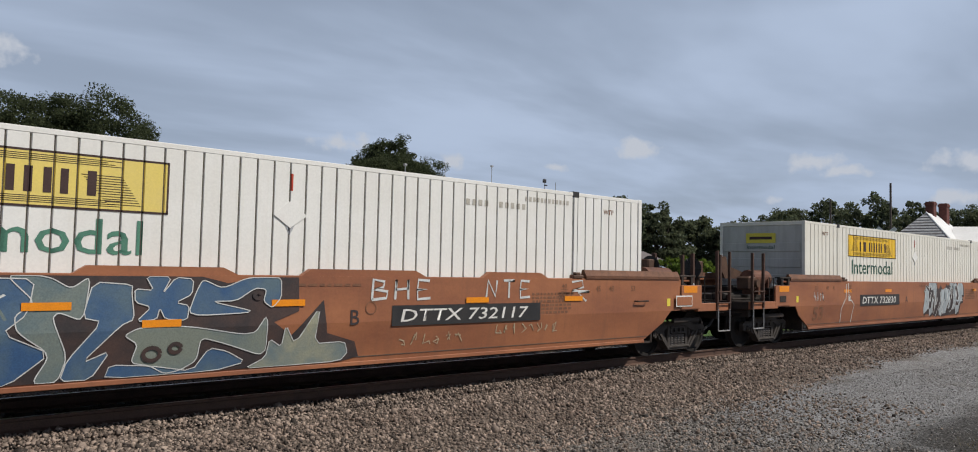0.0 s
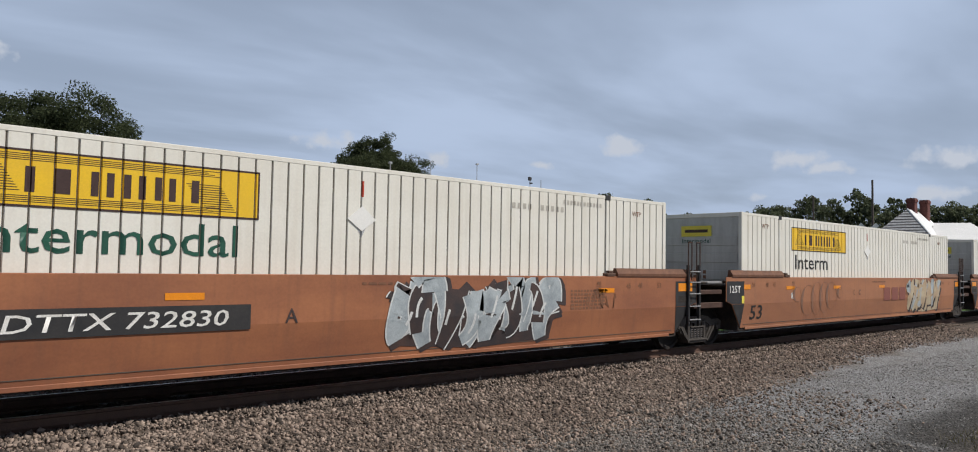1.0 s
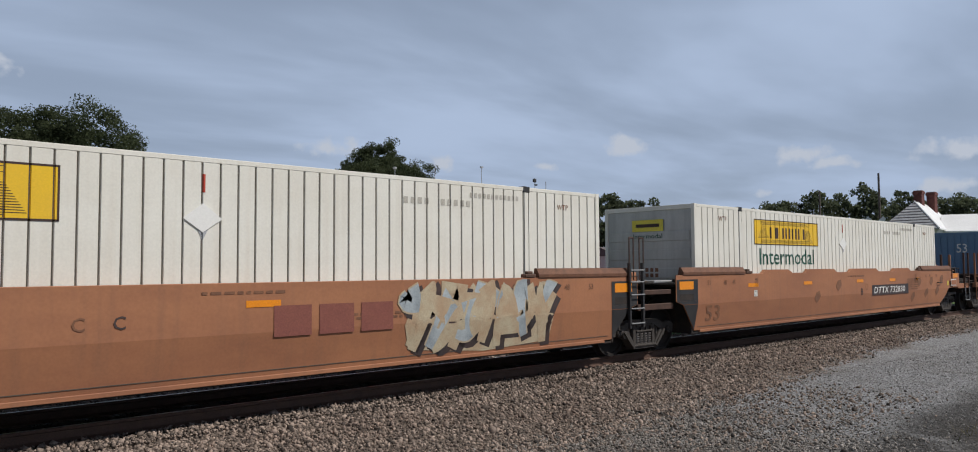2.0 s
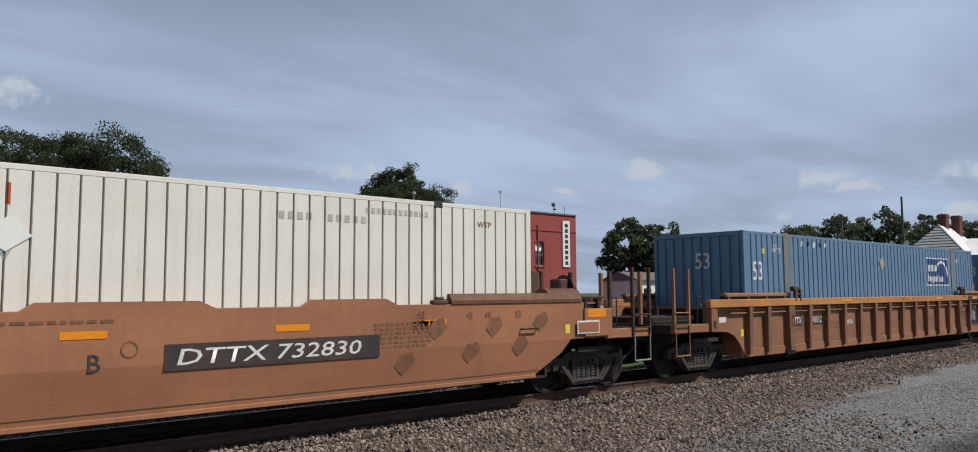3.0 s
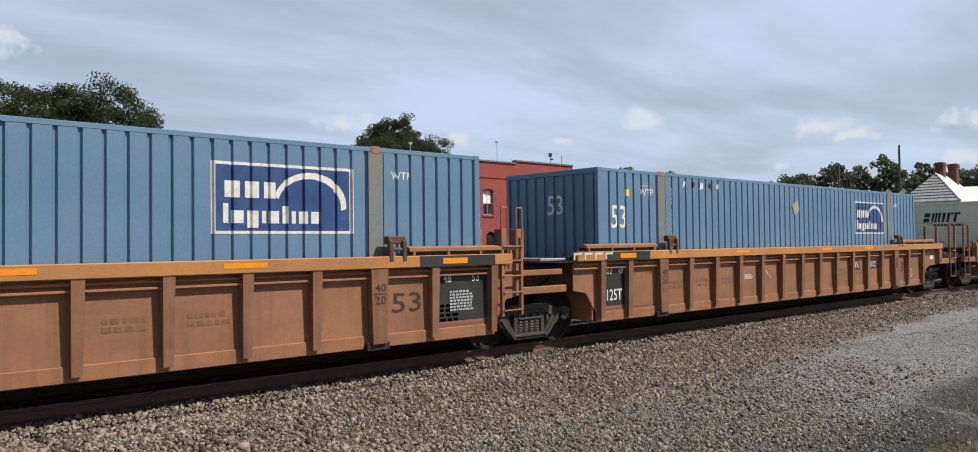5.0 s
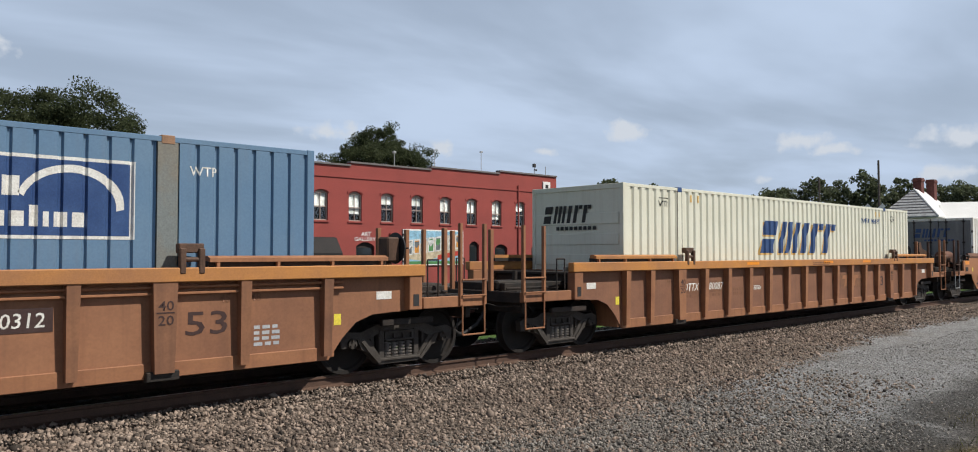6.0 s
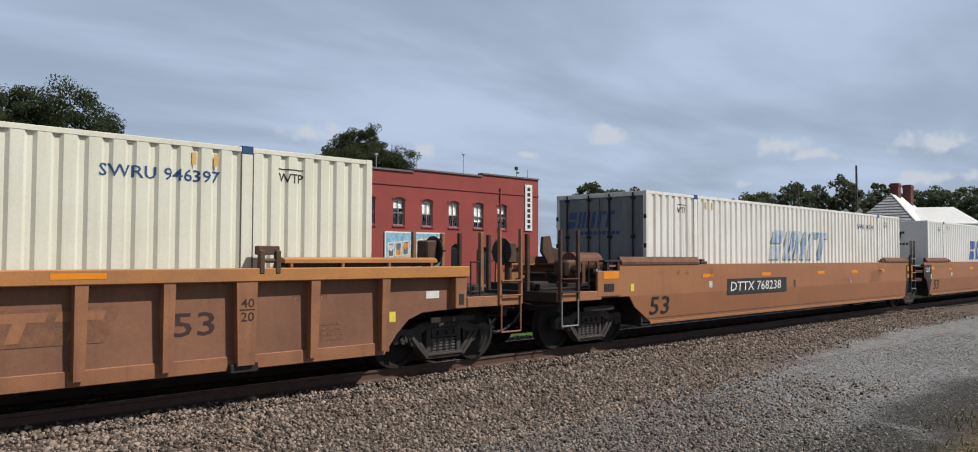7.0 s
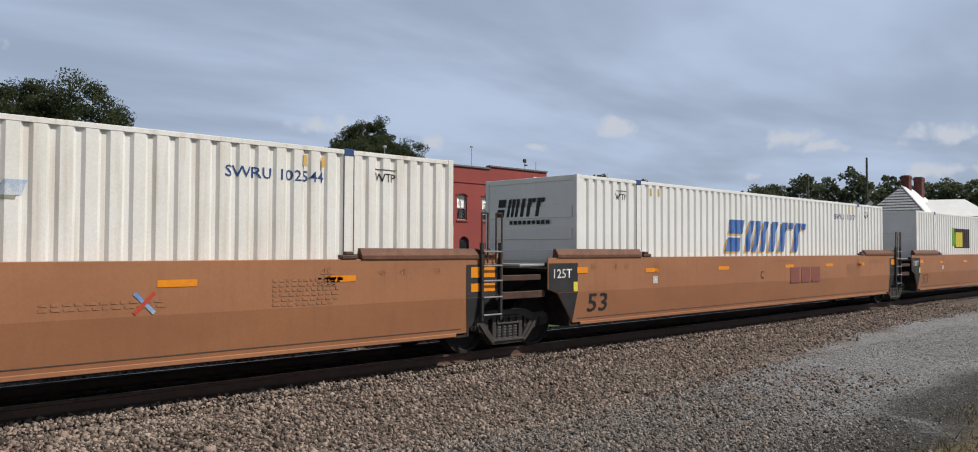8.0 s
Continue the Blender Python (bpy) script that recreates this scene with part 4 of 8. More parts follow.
def side_frame_mesh():
    """Cast truck side: arched top member, dipped lower member, window for the springs, pedestals over the bearings."""
    bm = bmesh.new()
    top = [(-1.08, 0.42), (-1.10, 0.60), (-0.98, 0.66), (-0.72, 0.64), (-0.46, 0.74), (0.46, 0.74), (0.72, 0.64), (0.98, 0.66), (1.10, 0.60), (1.08, 0.42), (0.97, 0.42), (0.94, 0.54), (0.78, 0.54),
           (0.58, 0.52), (0.34, 0.64), (-0.34, 0.64), (-0.58, 0.52), (-0.78, 0.54), (-0.94, 0.54), (-0.97, 0.42)]
    prism(bm, top, -1.05, -0.93)
    # lower member: two flared arms that dip to the spring seat
    prism(bm, [(-0.80, 0.54), (-0.58, 0.52), (-0.36, 0.23), (0.36, 0.23), (0.58, 0.52), (0.80, 0.54), (0.72, 0.38), (0.60, 0.33), (0.40, 0.13), (-0.40, 0.13), (-0.60, 0.33), (-0.72, 0.38)], -1.07, -0.91)
    for sx in (-1, 1):
        prism(bm, [(sx * 0.74, 0.50), (sx * 0.68, 0.52), (sx * 0.37, 0.17), (sx * 0.42, 0.15), (sx * 0.58, 0.31)], -1.10, -1.065)
        box(bm, sx * 0.34 - 0.05, sx * 0.34 + 0.05, -1.06, -0.93, 0.22, 0.66, bev=0.01)
        box(bm, sx * 0.50 - 0.03, sx * 0.50 + 0.03, -1.03, -0.90, 0.40, 0.66)
    # bolster end with three pockets over the springs
    box(bm, -0.28, 0.28, -1.07, -0.92, 0.595, 0.63), box(bm, -0.28, 0.28, -1.08, -0.92, 0.475, 0.51, bev=0.008), box(bm, -0.28, 0.28, -1.02, -0.92, 0.51, 0.595)
    for x in (-0.26, -0.09, 0.09, 0.26):
        box(bm, x - 0.022, x + 0.022, -1.065, -1.0, 0.51, 0.595)
    box(bm, -0.40, 0.40, -1.10, -0.90, 0.175, 0.215, bev=0.008)
    me = bpy.data.meshes.new("side_frame")
    bm.to_mesh(me)
    bm.free()
    me.materials.append(M_CAST)
    return me


SIDE_FRAME = side_frame_mesh()


def build_truck(car, x, inner=True):
    t = part("truck_bolster", boxes((x - 0.20, x + 0.20, -0.95, 0.95, 0.42, 0.66), (x - 0.45, x + 0.45, -0.3, 0.3, 0.5, 0.8), bev=0.02), M_DARK, car)
    for sy in (1, -1):
        f = new("side_frame", SIDE_FRAME)
        f.parent = t
        f.matrix_basis = pose(x, 0, 0, 0, 0, 0 if sy > 0 else 180)
        for k in (-0.21, -0.07, 0.07, 0.21):
            s = new("spring", SPRING)
            s.parent = t
            s.location = (x + k, -1.0 * sy, 0.235)
    for sx in (-1, 1):
        part("brake_beam", tube(bmesh.new(), (x + sx * 0.40, -0.86, 0.36), (x + sx * 0.40, 0.86, 0.36), 0.045, 8), M_FRAME, t)
        for yy in (-0.77, 0.77):
            bm = bmesh.new()
            prism(bm, [(x + sx * 0.42, 0.24), (x + sx * 0.37, 0.50), (x + sx * 0.32, 0.48), (x + sx * 0.36, 0.26)], yy - 0.05, yy + 0.05)
            part("brake_shoe", bm, M_FRAME, t)
    for dx in (-0.89, 0.89):
        ws = part("wheelset", tube(bmesh.new(), (0, -1.0, 0), (0, 1.0, 0), 0.08, 12), M_WHEEL, car)
        for sy in (1, -1):
            w = new("wheel", WHEEL)
            w.parent = ws
            w.matrix_basis = pose(0, -0.77 * sy, 0, 0, 0, 0 if sy > 0 else 180)
            c = new("bearing_cap", CAP)
            c.parent = ws
            c.matrix_basis = pose(0, -1.0 * sy, 0, 0, 0, 0 if sy > 0 else 180)
        ws.location = (x + dx, 0, WHEEL_R)
        WHEELSETS.append((ws, x + dx))


def handrail(bm, x0, x1, y, z0, z1, r=0.016):
    pipe(bm, [(x0, y, z0), (x0, y, z1), (x1, y, z1), (x1, y, z0)], r)


def ladder(car, x0, x1, y, z0, z1, paint, rungs):
    bm = boxes((x0 - 0.025, x0 + 0.03, y - 0.015, y + 0.05, z0, z1), (x1 - 0.03, x1 + 0.025, y - 0.015, y + 0.05, z0, z1), bev=0.004)
    lad = part("ladder", bm, paint, car, "steel end ladder")
    for z in rungs:
        part("rung", tube(bmesh.new(), (x0, y - 0.03, z), (x1, y - 0.03, z), 0.014, 6), M_ALU if paint is M_BLACK else paint, lad)
    return lad


def outer_end(car, X, s, kind, paint, hand_brake, tank, tall):
    """Coupler end: draft sill, deck, truck, ladder and rails, coupler, hoses. X maps a distance beyond the container's end to the car."""
    build_truck(car, X(-1.70))
    part("draft_sill", boxes((X(0.2), X(-3.05), -0.36, 0.36, 0.72, 1.06), (X(0.4), X(-2.0), -1.15, 1.15, 0.98, 1.10), bev=0.015), M_DARK, car)
    part("end_platform", boxes((X(-1.9), X(-3.10), -1.36, 1.36, 1.08, 1.14), (X(-3.02), X(-3.12), -1.40, 1.40, 0.96, 1.16), bev=0.01), M_DARK, car)
    part("grating", boxes(*[(X(-1.95), X(-3.0), -1.3 + 0.13 * k, -1.25 + 0.13 * k, 1.142, 1.165) for k in range(21)]), M_FRAME, car, "open steel walkway grating")
    part("step_beam", boxes((X(-1.85), X(-3.15), -1.48, -1.38, 0.98, 1.16), bev=0.01), paint, car)
    part("step_beam", boxes((X(-1.85), X(-3.15), 1.38, 1.48, 0.98, 1.16), bev=0.01), paint, car)
    bm = boxes((X(-3.05), X(-3.45), -0.12, 0.12, 0.72, 0.98), (X(-3.40), X(-3.66), -0.20, 0.20, 0.66, 1.04), (X(-3.62), X(-3.80), -0.20, -0.06, 0.70, 1.00), (X(-3.62), X(-3.76), 0.08, 0.19, 0.72, 0.98), bev=0.03)
    part("coupler", bm, mat_once("rusty_coupler", (0.12, 0.055, 0.04)), car, "rusty knuckle coupler")
    bm = bmesh.new()
    pipe(bm, [(X(-3.1), -0.45, 0.80), (X(-3.3), -0.42, 0.55), (X(-3.55), -0.36, 0.40), (X(-3.75), -0.30, 0.36)], 0.032, 8)
    part("air_hose", bm, M_BLACK, car, "black rubber brake hose")
    bm = bmesh.new()
    pipe(bm, [(X(-3.08), 0.35, 0.86), (X(-3.2), 0.2, 0.58), (X(-3.42), 0.02, 0.42), (X(-3.66), -0.12, 0.46), (X(-3.8), -0.2, 0.62)], 0.026, 8)
    part("air_hose", bm, M_BLACK, car, "black rubber brake hose")
    bm = bmesh.new()
    tube(bm, (X(-0.35), -1.12, 1.22), (X(-1.86), -1.12, 0.98), 0.03, 8), tube(bm, (X(-1.86), -1.12, 0.98), (X(-2.9), -0.5, 0.92), 0.024, 8)
    part("brake_rod", bm, mat_once("rusty_brake_gear", (0.11, 0.06, 0.04)), car, "rusty brake rod")
    bm = boxes((X(-2.2), X(-2.95), -0.62, -0.22, 1.166, 1.34), bev=0.03)
    tube(bm, (X(-2.3), -0.42, 1.34), (X(-2.3), -0.42, 1.52), 0.05, 10)
    part("brake_cylinder", bm, M_FRAME, car, "grimy brake cylinder on the deck")
    part("end_brace", boxes((X(-1.2), X(-2.2), -1.30, -1.22, 0.74, 0.84), bev=0.01), M_DARK, car)
    part("end_brace", boxes((X(-2.9), X(-3.0), -1.30, -0.4, 0.78, 0.96), bev=0.01), M_DARK, car)
    bm = bmesh.new()
    pipe(bm, [(X(-3.12), -1.35, 0.92), (X(-3.2), -0.9, 0.88), (X(-3.45), -0.2, 1.06)], 0.014, 6)
    part("cut_lever", bm, M_FRAME, car)
    top = 2.35 if tall else 2.15
    y = -1.50
    lad = ladder(car, X(-3.15), X(-2.62), y, 1.0, top, paint if kind == "ribbed" else mat_once("dark_rusty_steel", (0.085, 0.045, 0.032)), (1.16, 1.42))
    bm = bmesh.new()
    handrail(bm, X(-3.13), X(-2.64), y - 0.01, 1.02, 0.52, 0.016)
    part("stirrup_step", bm, M_ALU if kind != "ribbed" else paint, car, "bent bar stirrup step")
    for yy in (-0.55, 0.55, 1.45):
        part("handrail_post", boxes((X(-3.10), X(-3.02), yy - 0.04, yy + 0.04, 1.1, top - (0.05 if yy < 1 else 0.0)), bev=0.006), mat_once("dark_rusty_steel", (0.085, 0.045, 0.032)) if kind != "ribbed" else paint, car)
    for yy in (-1.42, 1.42):
        bm = bmesh.new()
        handrail(bm, X(-2.2), X(-1.98), yy, 1.15, 1.75, 0.014)
        part("grab_iron", bm, M_FRAME, car)
    if hand_brake:
        bm = bmesh.new()
        bmesh.ops.create_cone(bm, cap_ends=True, segments=20, radius1=0.29, radius2=0.26, depth=0.05, matrix=Matrix.Translation((X(-2.75), 0.45, 1.95)) @ Matrix.Rotation(math.pi / 2, 4, "Y"))
        for k in range(6):
            a = math.pi * k / 3
            tube(bm, (X(-2.80), 0.45, 1.95), (X(-2.80), 0.45 + 0.3 * math.cos(a), 1.95 + 0.3 * math.sin(a)), 0.014, 6)
        part("brake_wheel", bm, M_BLACK, car, "black hand brake wheel")
        part("brake_gear_box", boxes((X(-2.45), X(-2.72), 0.30, 0.62, 1.70, 2.15), (X(-2.5), X(-2.62), 0.38, 0.54, 1.1, 1.72), bev=0.03), mat_once("rusty_brake_gear", (0.11, 0.06, 0.04)), car)
    if tank:
        bm = tube(bmesh.new(), (X(-0.95), -0.62, 1.72), (X(-1.85), -0.62, 1.72), 0.22, 18)
        box(bm, X(-1.1), X(-1.2), -0.86, -0.4, 1.3, 1.72), box(bm, X(-1.6), X(-1.7), -0.86, -0.4, 1.3, 1.72)
        part("air_reservoir", bm, mat_once("rusty_reservoir", (0.15, 0.065, 0.042)), car, "rusty brake air reservoir")
        bm = boxes((X(-1.95), X(-2.3), -0.95, -0.55, 1.42, 1.78), (X(-2.02), X(-2.2), -1.05, -0.5, 1.52, 1.68), bev=0.05)
        tube(bm, (X(-2.1), -1.08, 1.6), (X(-2.1), -0.9, 1.6), 0.1, 12)
        part("brake_valve", bm, mat_once("rusty_brake_gear", (0.11, 0.06, 0.04)), car)
        prism_bm = bmesh.new()
        prism(prism_bm, [(X(-0.35), 1.70), (X(-1.55), 1.70), (X(-1.75), 1.95), (X(-1.72), 2.28), (X(-1.50), 2.30), (X(-1.42), 2.05), (X(-0.35), 1.82)], 0.2, 0.28)
        part("brake_bracket", prism_bm, mat_once("rusty_brake_gear", (0.11, 0.06, 0.04)), car)
    bm = bmesh.new()
    pipe(bm, [(X(-0.4), -0.9, 1.45), (X(-1.2), -1.1, 1.30), (X(-2.0), -1.1, 1.22), (X(-2.9), -0.8, 1.2)], 0.022, 6)
    pipe(bm, [(X(-0.3), -0.2, 1.35), (X(-1.6), -0.3, 1.22), (X(-3.0), -0.4, 1.0)], 0.026, 6)
    part("brake_pipe", bm, M_FRAME, car)


_once = {}


def mat_once(name, rgb, rough=0.7):
    if name not in _once:
        _once[name] = mat(name, rgb, rough, 0.1, [c * 0.5 for c in rgb], 4, amount=0.8, fine=50, fine_amount=0.25, bump=0.15)
    return _once[name]


def joint_end(car, X, kind, paint, carries_truck):
    """Articulated end: short deck over a shared truck, ladder and high rails."""
    if carries_truck:
        build_truck(car, X(-1.68))
        part("joint_casting", boxes((X(-0.4), X(-1.7), -0.34, 0.34, 0.66, 1.0), bev=0.04), M_DARK, car)
        part("joint_deck", boxes((X(-0.9), X(-1.62), -1.30, 1.30, 1.52, 1.57), bev=0.01), M_ALU, car, "raised tread deck plate")
        col = mat_once("dark_rusty_steel", (0.085, 0.045, 0.032)) if kind != "ribbed" else paint
        lad = ladder(car, X(-2.30), X(-2.74), -1.50, 0.62, 1.95, M_BLACK if kind != "ribbed" else paint, (0.72, 1.02, 1.30, 1.56, 1.80))
        part("ladder_bracket", boxes((X(-1.2), X(-2.35), -1.44, -1.34, 1.28, 1.38), (X(-1.0), X(-2.3), -1.36, -1.26, 0.95, 1.08), bev=0.01), col, car)
        for xa, xb, yy in ((-2.28, -2.42, -1.50), (-2.62, -2.76, -1.50), (-2.28, -2.42, 1.45), (-2.62, -2.76, 1.45)):
            bm = bmesh.new()
            handrail(bm, X(xa), X(xb), yy, 1.6, 2.46, 0.016)
            part("handrail", bm, paint if kind == "ribbed" else col, car, "looped grab rail")
        for xx in (-1.55, -1.95):
            for yy in (-0.62, 0.55):
                part("stake_post", boxes((X(xx) - 0.09, X(xx) + 0.09, yy - 0.1, yy + 0.1, 1.2, 2.12 if kind != "plated" else 1.75), bev=0.01), paint, car)
    else:
        part("joint_casting", boxes((X(-0.4), X(-1.5), -0.30, 0.30, 0.70, 0.96), bev=0.04), M_DARK, car)
    bm = bmesh.new()
    pipe(bm, [(X(-0.6), -0.8, 1.35), (X(-1.1), -0.9, 1.25), (X(-1.6), -0.8, 1.30)], 0.024, 6)
    pipe(bm, [(X(-0.6), -0.5, 1.15), (X(-1.1), -0.6, 0.98), (X(-1.6), -0.5, 1.1)], 0.024, 6)
    part("brake_pipe", bm, M_FRAME, car)


def build_car(unit, kind, paint, left, right, label, group, humps=False, panel=""):
    """One well of a double-stack car: deep side girders, floor, bulkheads, guides, ends. left/right: 'outer', 'joint' (carries the shared truck) or 'hang'."""
    car = thing("well_car", label, "railway car", group)
    ends = []
    for side, how in (("left", left), ("right", right)):
        X = (lambda s: s) if side == "left" else (lambda s: L - s)
        ends.append((side, how, X))
    lo = -1.95 if left == "outer" else -0.98
    hi = L + 1.95 if right == "outer" else L + 0.62
    top = 1.68
    for sy in (1, -1):
        near = sy > 0
        if kind == "plated":
            def poly_left(how, X):
                if how == "outer":
                    return [(X(0.02), 0.43), (X(-0.62), 0.78), (X(-0.86), 1.02)], [(X(-0.86), 1.02), (X(-1.98), 1.02), (X(-1.98), 1.55), (X(-1.25), 1.55), (X(-1.25), top)]
                return [(X(-0.22), 0.43), (X(-0.75), 1.02)], [(X(-0.75), 1.02), (X(-1.02), 1.10), (X(-1.02), top)]
            l1, l2 = poly_left(left, lambda s: s)
            r1, r2 = poly_left(right, lambda s: L - s)
            bm = bmesh.new()
            for o in ((l1 + r1[::-1]), (l2 + r2[::-1])):
                a = [bm.verts.new((p[0], sy * side_y(p[1]), p[1])) for p in o]
                b = [bm.verts.new((p[0], sy * (side_y(p[1]) + 0.02), p[1])) for p in o]
                k = len(o)
                bm.faces.new(a), bm.faces.new(b[::-1])
                for i in range(k):
                    bm.faces.new((a[i], b[i], b[(i + 1) % k], a[(i + 1) % k]))
            bmesh.ops.remove_doubles(bm, verts=bm.verts[:], dist=0.0005)
            bmesh.ops.recalc_face_normals(bm, faces=bm.faces[:])
            part("side_plate", bm, paint, car, "smooth plated side girder with a shallow crease")
            bm = boxes((0.0, L, sy * (SIDE - 0.06), sy * (SIDE - 0.105), 0.38, 0.44), (lo + 0.3, hi - 0.3, sy * (SIDE - 0.02), sy * (SIDE - 0.13), top - 0.04, top + 0.006), bev=0.006)
            part("flange", bm, paint, car)
            part("weld_line", boxes((-0.1, L + 0.1, sy * (SIDE - 0.074), sy * (SIDE - 0.06), 0.505, 0.515)), M_SEAM, car)
            # hoods that guide the container into the well
            for _, how, X in ends:
                bm = bmesh.new()
                prism(bm, [(sy * (SIDE + 0.02), top + 0.004), (sy * (SIDE + 0.02), top + 0.06), (sy * (SIDE - 0.05), top + 0.17), (sy * (SIDE - 0.10), top + 0.17), (sy * (SIDE - 0.13), top + 0.004)],
                      X(-1.15 if how == "outer" else -0.75), X(1.95), axis="x")
                part("guide_hood", bm, mat_once("dark_brown_hood", (0.16, 0.07, 0.038)), car, "raised bent-plate guide along the top edge")
            if humps:
                for a, b in ((2.9, 4.5), (5.3, 7.3), (8.2, 10.4), (11.6, 13.2)):
                    bm = bmesh.new()
                    prism(bm, [(a, top), (a + 0.16, top + 0.10), (b - 0.22, top + 0.10), (b, top)], sy * (SIDE - 0.02), sy * (SIDE - 0.12))
                    part("guide_plate", bm, paint, car)
        else:
            # girder of top chord, bottom chord, web sheet and upright ribs
            rows = [(lo + 0.1, hi - 0.1, sy * (SIDE + 0.09), sy * (SIDE - 0.06), 1.50, top)]
            part("top_chord", boxes(*rows, bev=0.012), M_CHORD, car, "orange box-section top chord")
            bm = bmesh.new()

            def end_pts(how, X):
                if how == "outer":
                    arc = [(X(-0.22 - 0.0), 0.36), (X(-0.42), 0.62), (X(-0.66), 0.84), (X(-0.95), 0.94), (X(-1.35), 0.96)]
                    return arc + [(X(-1.62), 0.96), (X(-1.62), 1.50)]
                return [(X(-0.05), 0.36), (X(-0.30), 0.62), (X(-0.50), 0.9), (X(-0.85), 0.96), (X(-0.85), 1.50)]
            o = end_pts(left, lambda s: s) + end_pts(right, lambda s: L - s)[::-1]
            prism(bm, o, sy * (SIDE - 0.065), sy * (SIDE - 0.09))
            part("web_sheet", bm, M_WEB if unit == 7 else M_WEBORANGE, car, "set-back web sheet between ribs")
            part("bottom_chord", boxes((-0.2, L + 0.2, sy * (SIDE - 0.045), sy * (SIDE - 0.10), 0.33, 0.52), bev=0.008), paint, car)
            xs = [-0.12, 0.72, 1.82] + [1.82 + 1.012 * k for k in range(1, 12)] + [13.98, 15.03, L + 0.12]
            for x in xs:
                wide = abs(x - 1.82) < 0.05 or abs(x - 13.98) < 0.05
                w = 0.15 if wide else 0.075
                bm = bmesh.new()
                dep = 0.075
                for a, b in ((-w, w),):
                    vs = []
                    for z, d in ((1.50, dep), (0.40, dep * (1.0 if wide else 0.55))):
                        ww = w if z > 1 else w * 0.8
                        vs.append([bm.verts.new((x - ww, sy * -(SIDE - 0.065), z)), bm.verts.new((x - ww, sy * -(SIDE + d), z)), bm.verts.new((x + ww, sy * -(SIDE + d), z)), bm.verts.new((x + ww, sy * -(SIDE - 0.065), z))])
                    for i in range(3):
                        bm.faces.new((vs[0][i], vs[0][i + 1], vs[1][i + 1], vs[1][i]))
                    bm.faces.new(vs[1])
                    bm.faces.new(vs[0])
                bmesh.ops.recalc_face_normals(bm, faces=bm.faces[:])
                part("rib", bm, paint if unit == 7 else M_RIBDARK, car)
            for x in (1.82, 13.98):
                part("jacking_pad", boxes((x - 0.2, x + 0.2, sy * (SIDE + 0.03), sy * (SIDE - 0.1), 0.30, 0.42), bev=0.01), M_DARK, car)
                bm = boxes((x + 0.16, x + 0.24, sy * (SIDE + 0.10), sy * (SIDE + 0.02), 1.60, 1.92), (x + 0.40, x + 0.48, sy * (SIDE + 0.10), sy * (SIDE + 0.02), 1.60, 1.92),
                           (x + 0.16, x + 0.48, sy * (SIDE + 0.06), sy * (SIDE - 0.06), 1.86, 1.98), bev=0.012)
                tube(bm, (x + 0.18, sy * -(SIDE + 0.06), 1.78), (x + 0.46, sy * -(SIDE + 0.06), 1.78), 0.03, 8)
                part("lock_bracket", bm, mat_once("rusty_brake_gear", (0.11, 0.06, 0.04)), car, "hinged container lock bracket")
            for _, how, X in ends:
                ha, hb = X(-1.15 if how == "outer" else -0.6), X(1.62)
                # black box fills the gap below the guide in place of shade
                part("guide_slot", boxes((ha, hb, sy * -(SIDE + 0.0), sy * -(SIDE - 0.12), top + 0.004, top + 0.075)), M_DARK, car)
                bm = bmesh.new()
                prism(bm, [(sy * -(SIDE + 0.06), top + 0.065), (sy * -(SIDE + 0.06), top + 0.115), (sy * -(SIDE - 0.02), top + 0.145), (sy * -(SIDE - 0.10), top + 0.145), (sy * -(SIDE - 0.10), top + 0.077)], ha, hb, axis="x")
                part("guide_hood", bm, M_CHORD if unit == 7 else paint, car, "raised bent-plate guide along the top edge")
                for k in range(4):
                    xk = ha + (hb - ha) * (0.04 + 0.306 * k)
                    part("guide_stop", boxes((xk - 0.02, xk + 0.02, sy * -(SIDE + 0.055), sy * -SIDE, top + 0.004, top + 0.064)), paint, car)
                if how == "outer":
                    bm = boxes((X(-1.55), X(-1.80), sy * -(SIDE + 0.07), sy * -(SIDE - 0.12), 0.98, 1.50), bev=0.01)
                    part("end_post", bm, paint, car)
                    part("jack_slot", boxes((X(-1.62), X(-1.73), sy * -(SIDE + 0.074), sy * -(SIDE + 0.06), 1.04, 1.22)), M_BLACK, car)
    # floor, bulkheads and cross-bearers
    part("well_floor", boxes((-0.3, L + 0.3, -1.35, 1.35, 0.36, 0.40)), M_DARK, car)
    for _, how, X in ends:
        part("bulkhead", boxes((X(-0.25), X(-0.31), -1.36, 1.36, 0.36, 1.50), bev=0.01), M_DARK if kind == "plated" else paint, car)
        if how == "outer":
            part("end_frame", boxes((X(-0.31), X(-1.15), -1.30, 1.30, 0.98, 1.42), (X(-1.15), X(-2.9), -0.75, 0.75, 1.16, 1.30), bev=0.01), M_DARK, car)
        part("end_deck", boxes((X(-0.31), X(-1.25 if how == "outer" else -0.95), -1.34, 1.34, 1.42, 1.48), bev=0.01), M_DARK, car)
        part("deck_edge", boxes((X(-0.31), X(-1.9 if how == "outer" else -0.95), -1.36, -1.30, 1.52, 1.60), bev=0.01), M_ALU if how == "outer" else M_DARK, car)
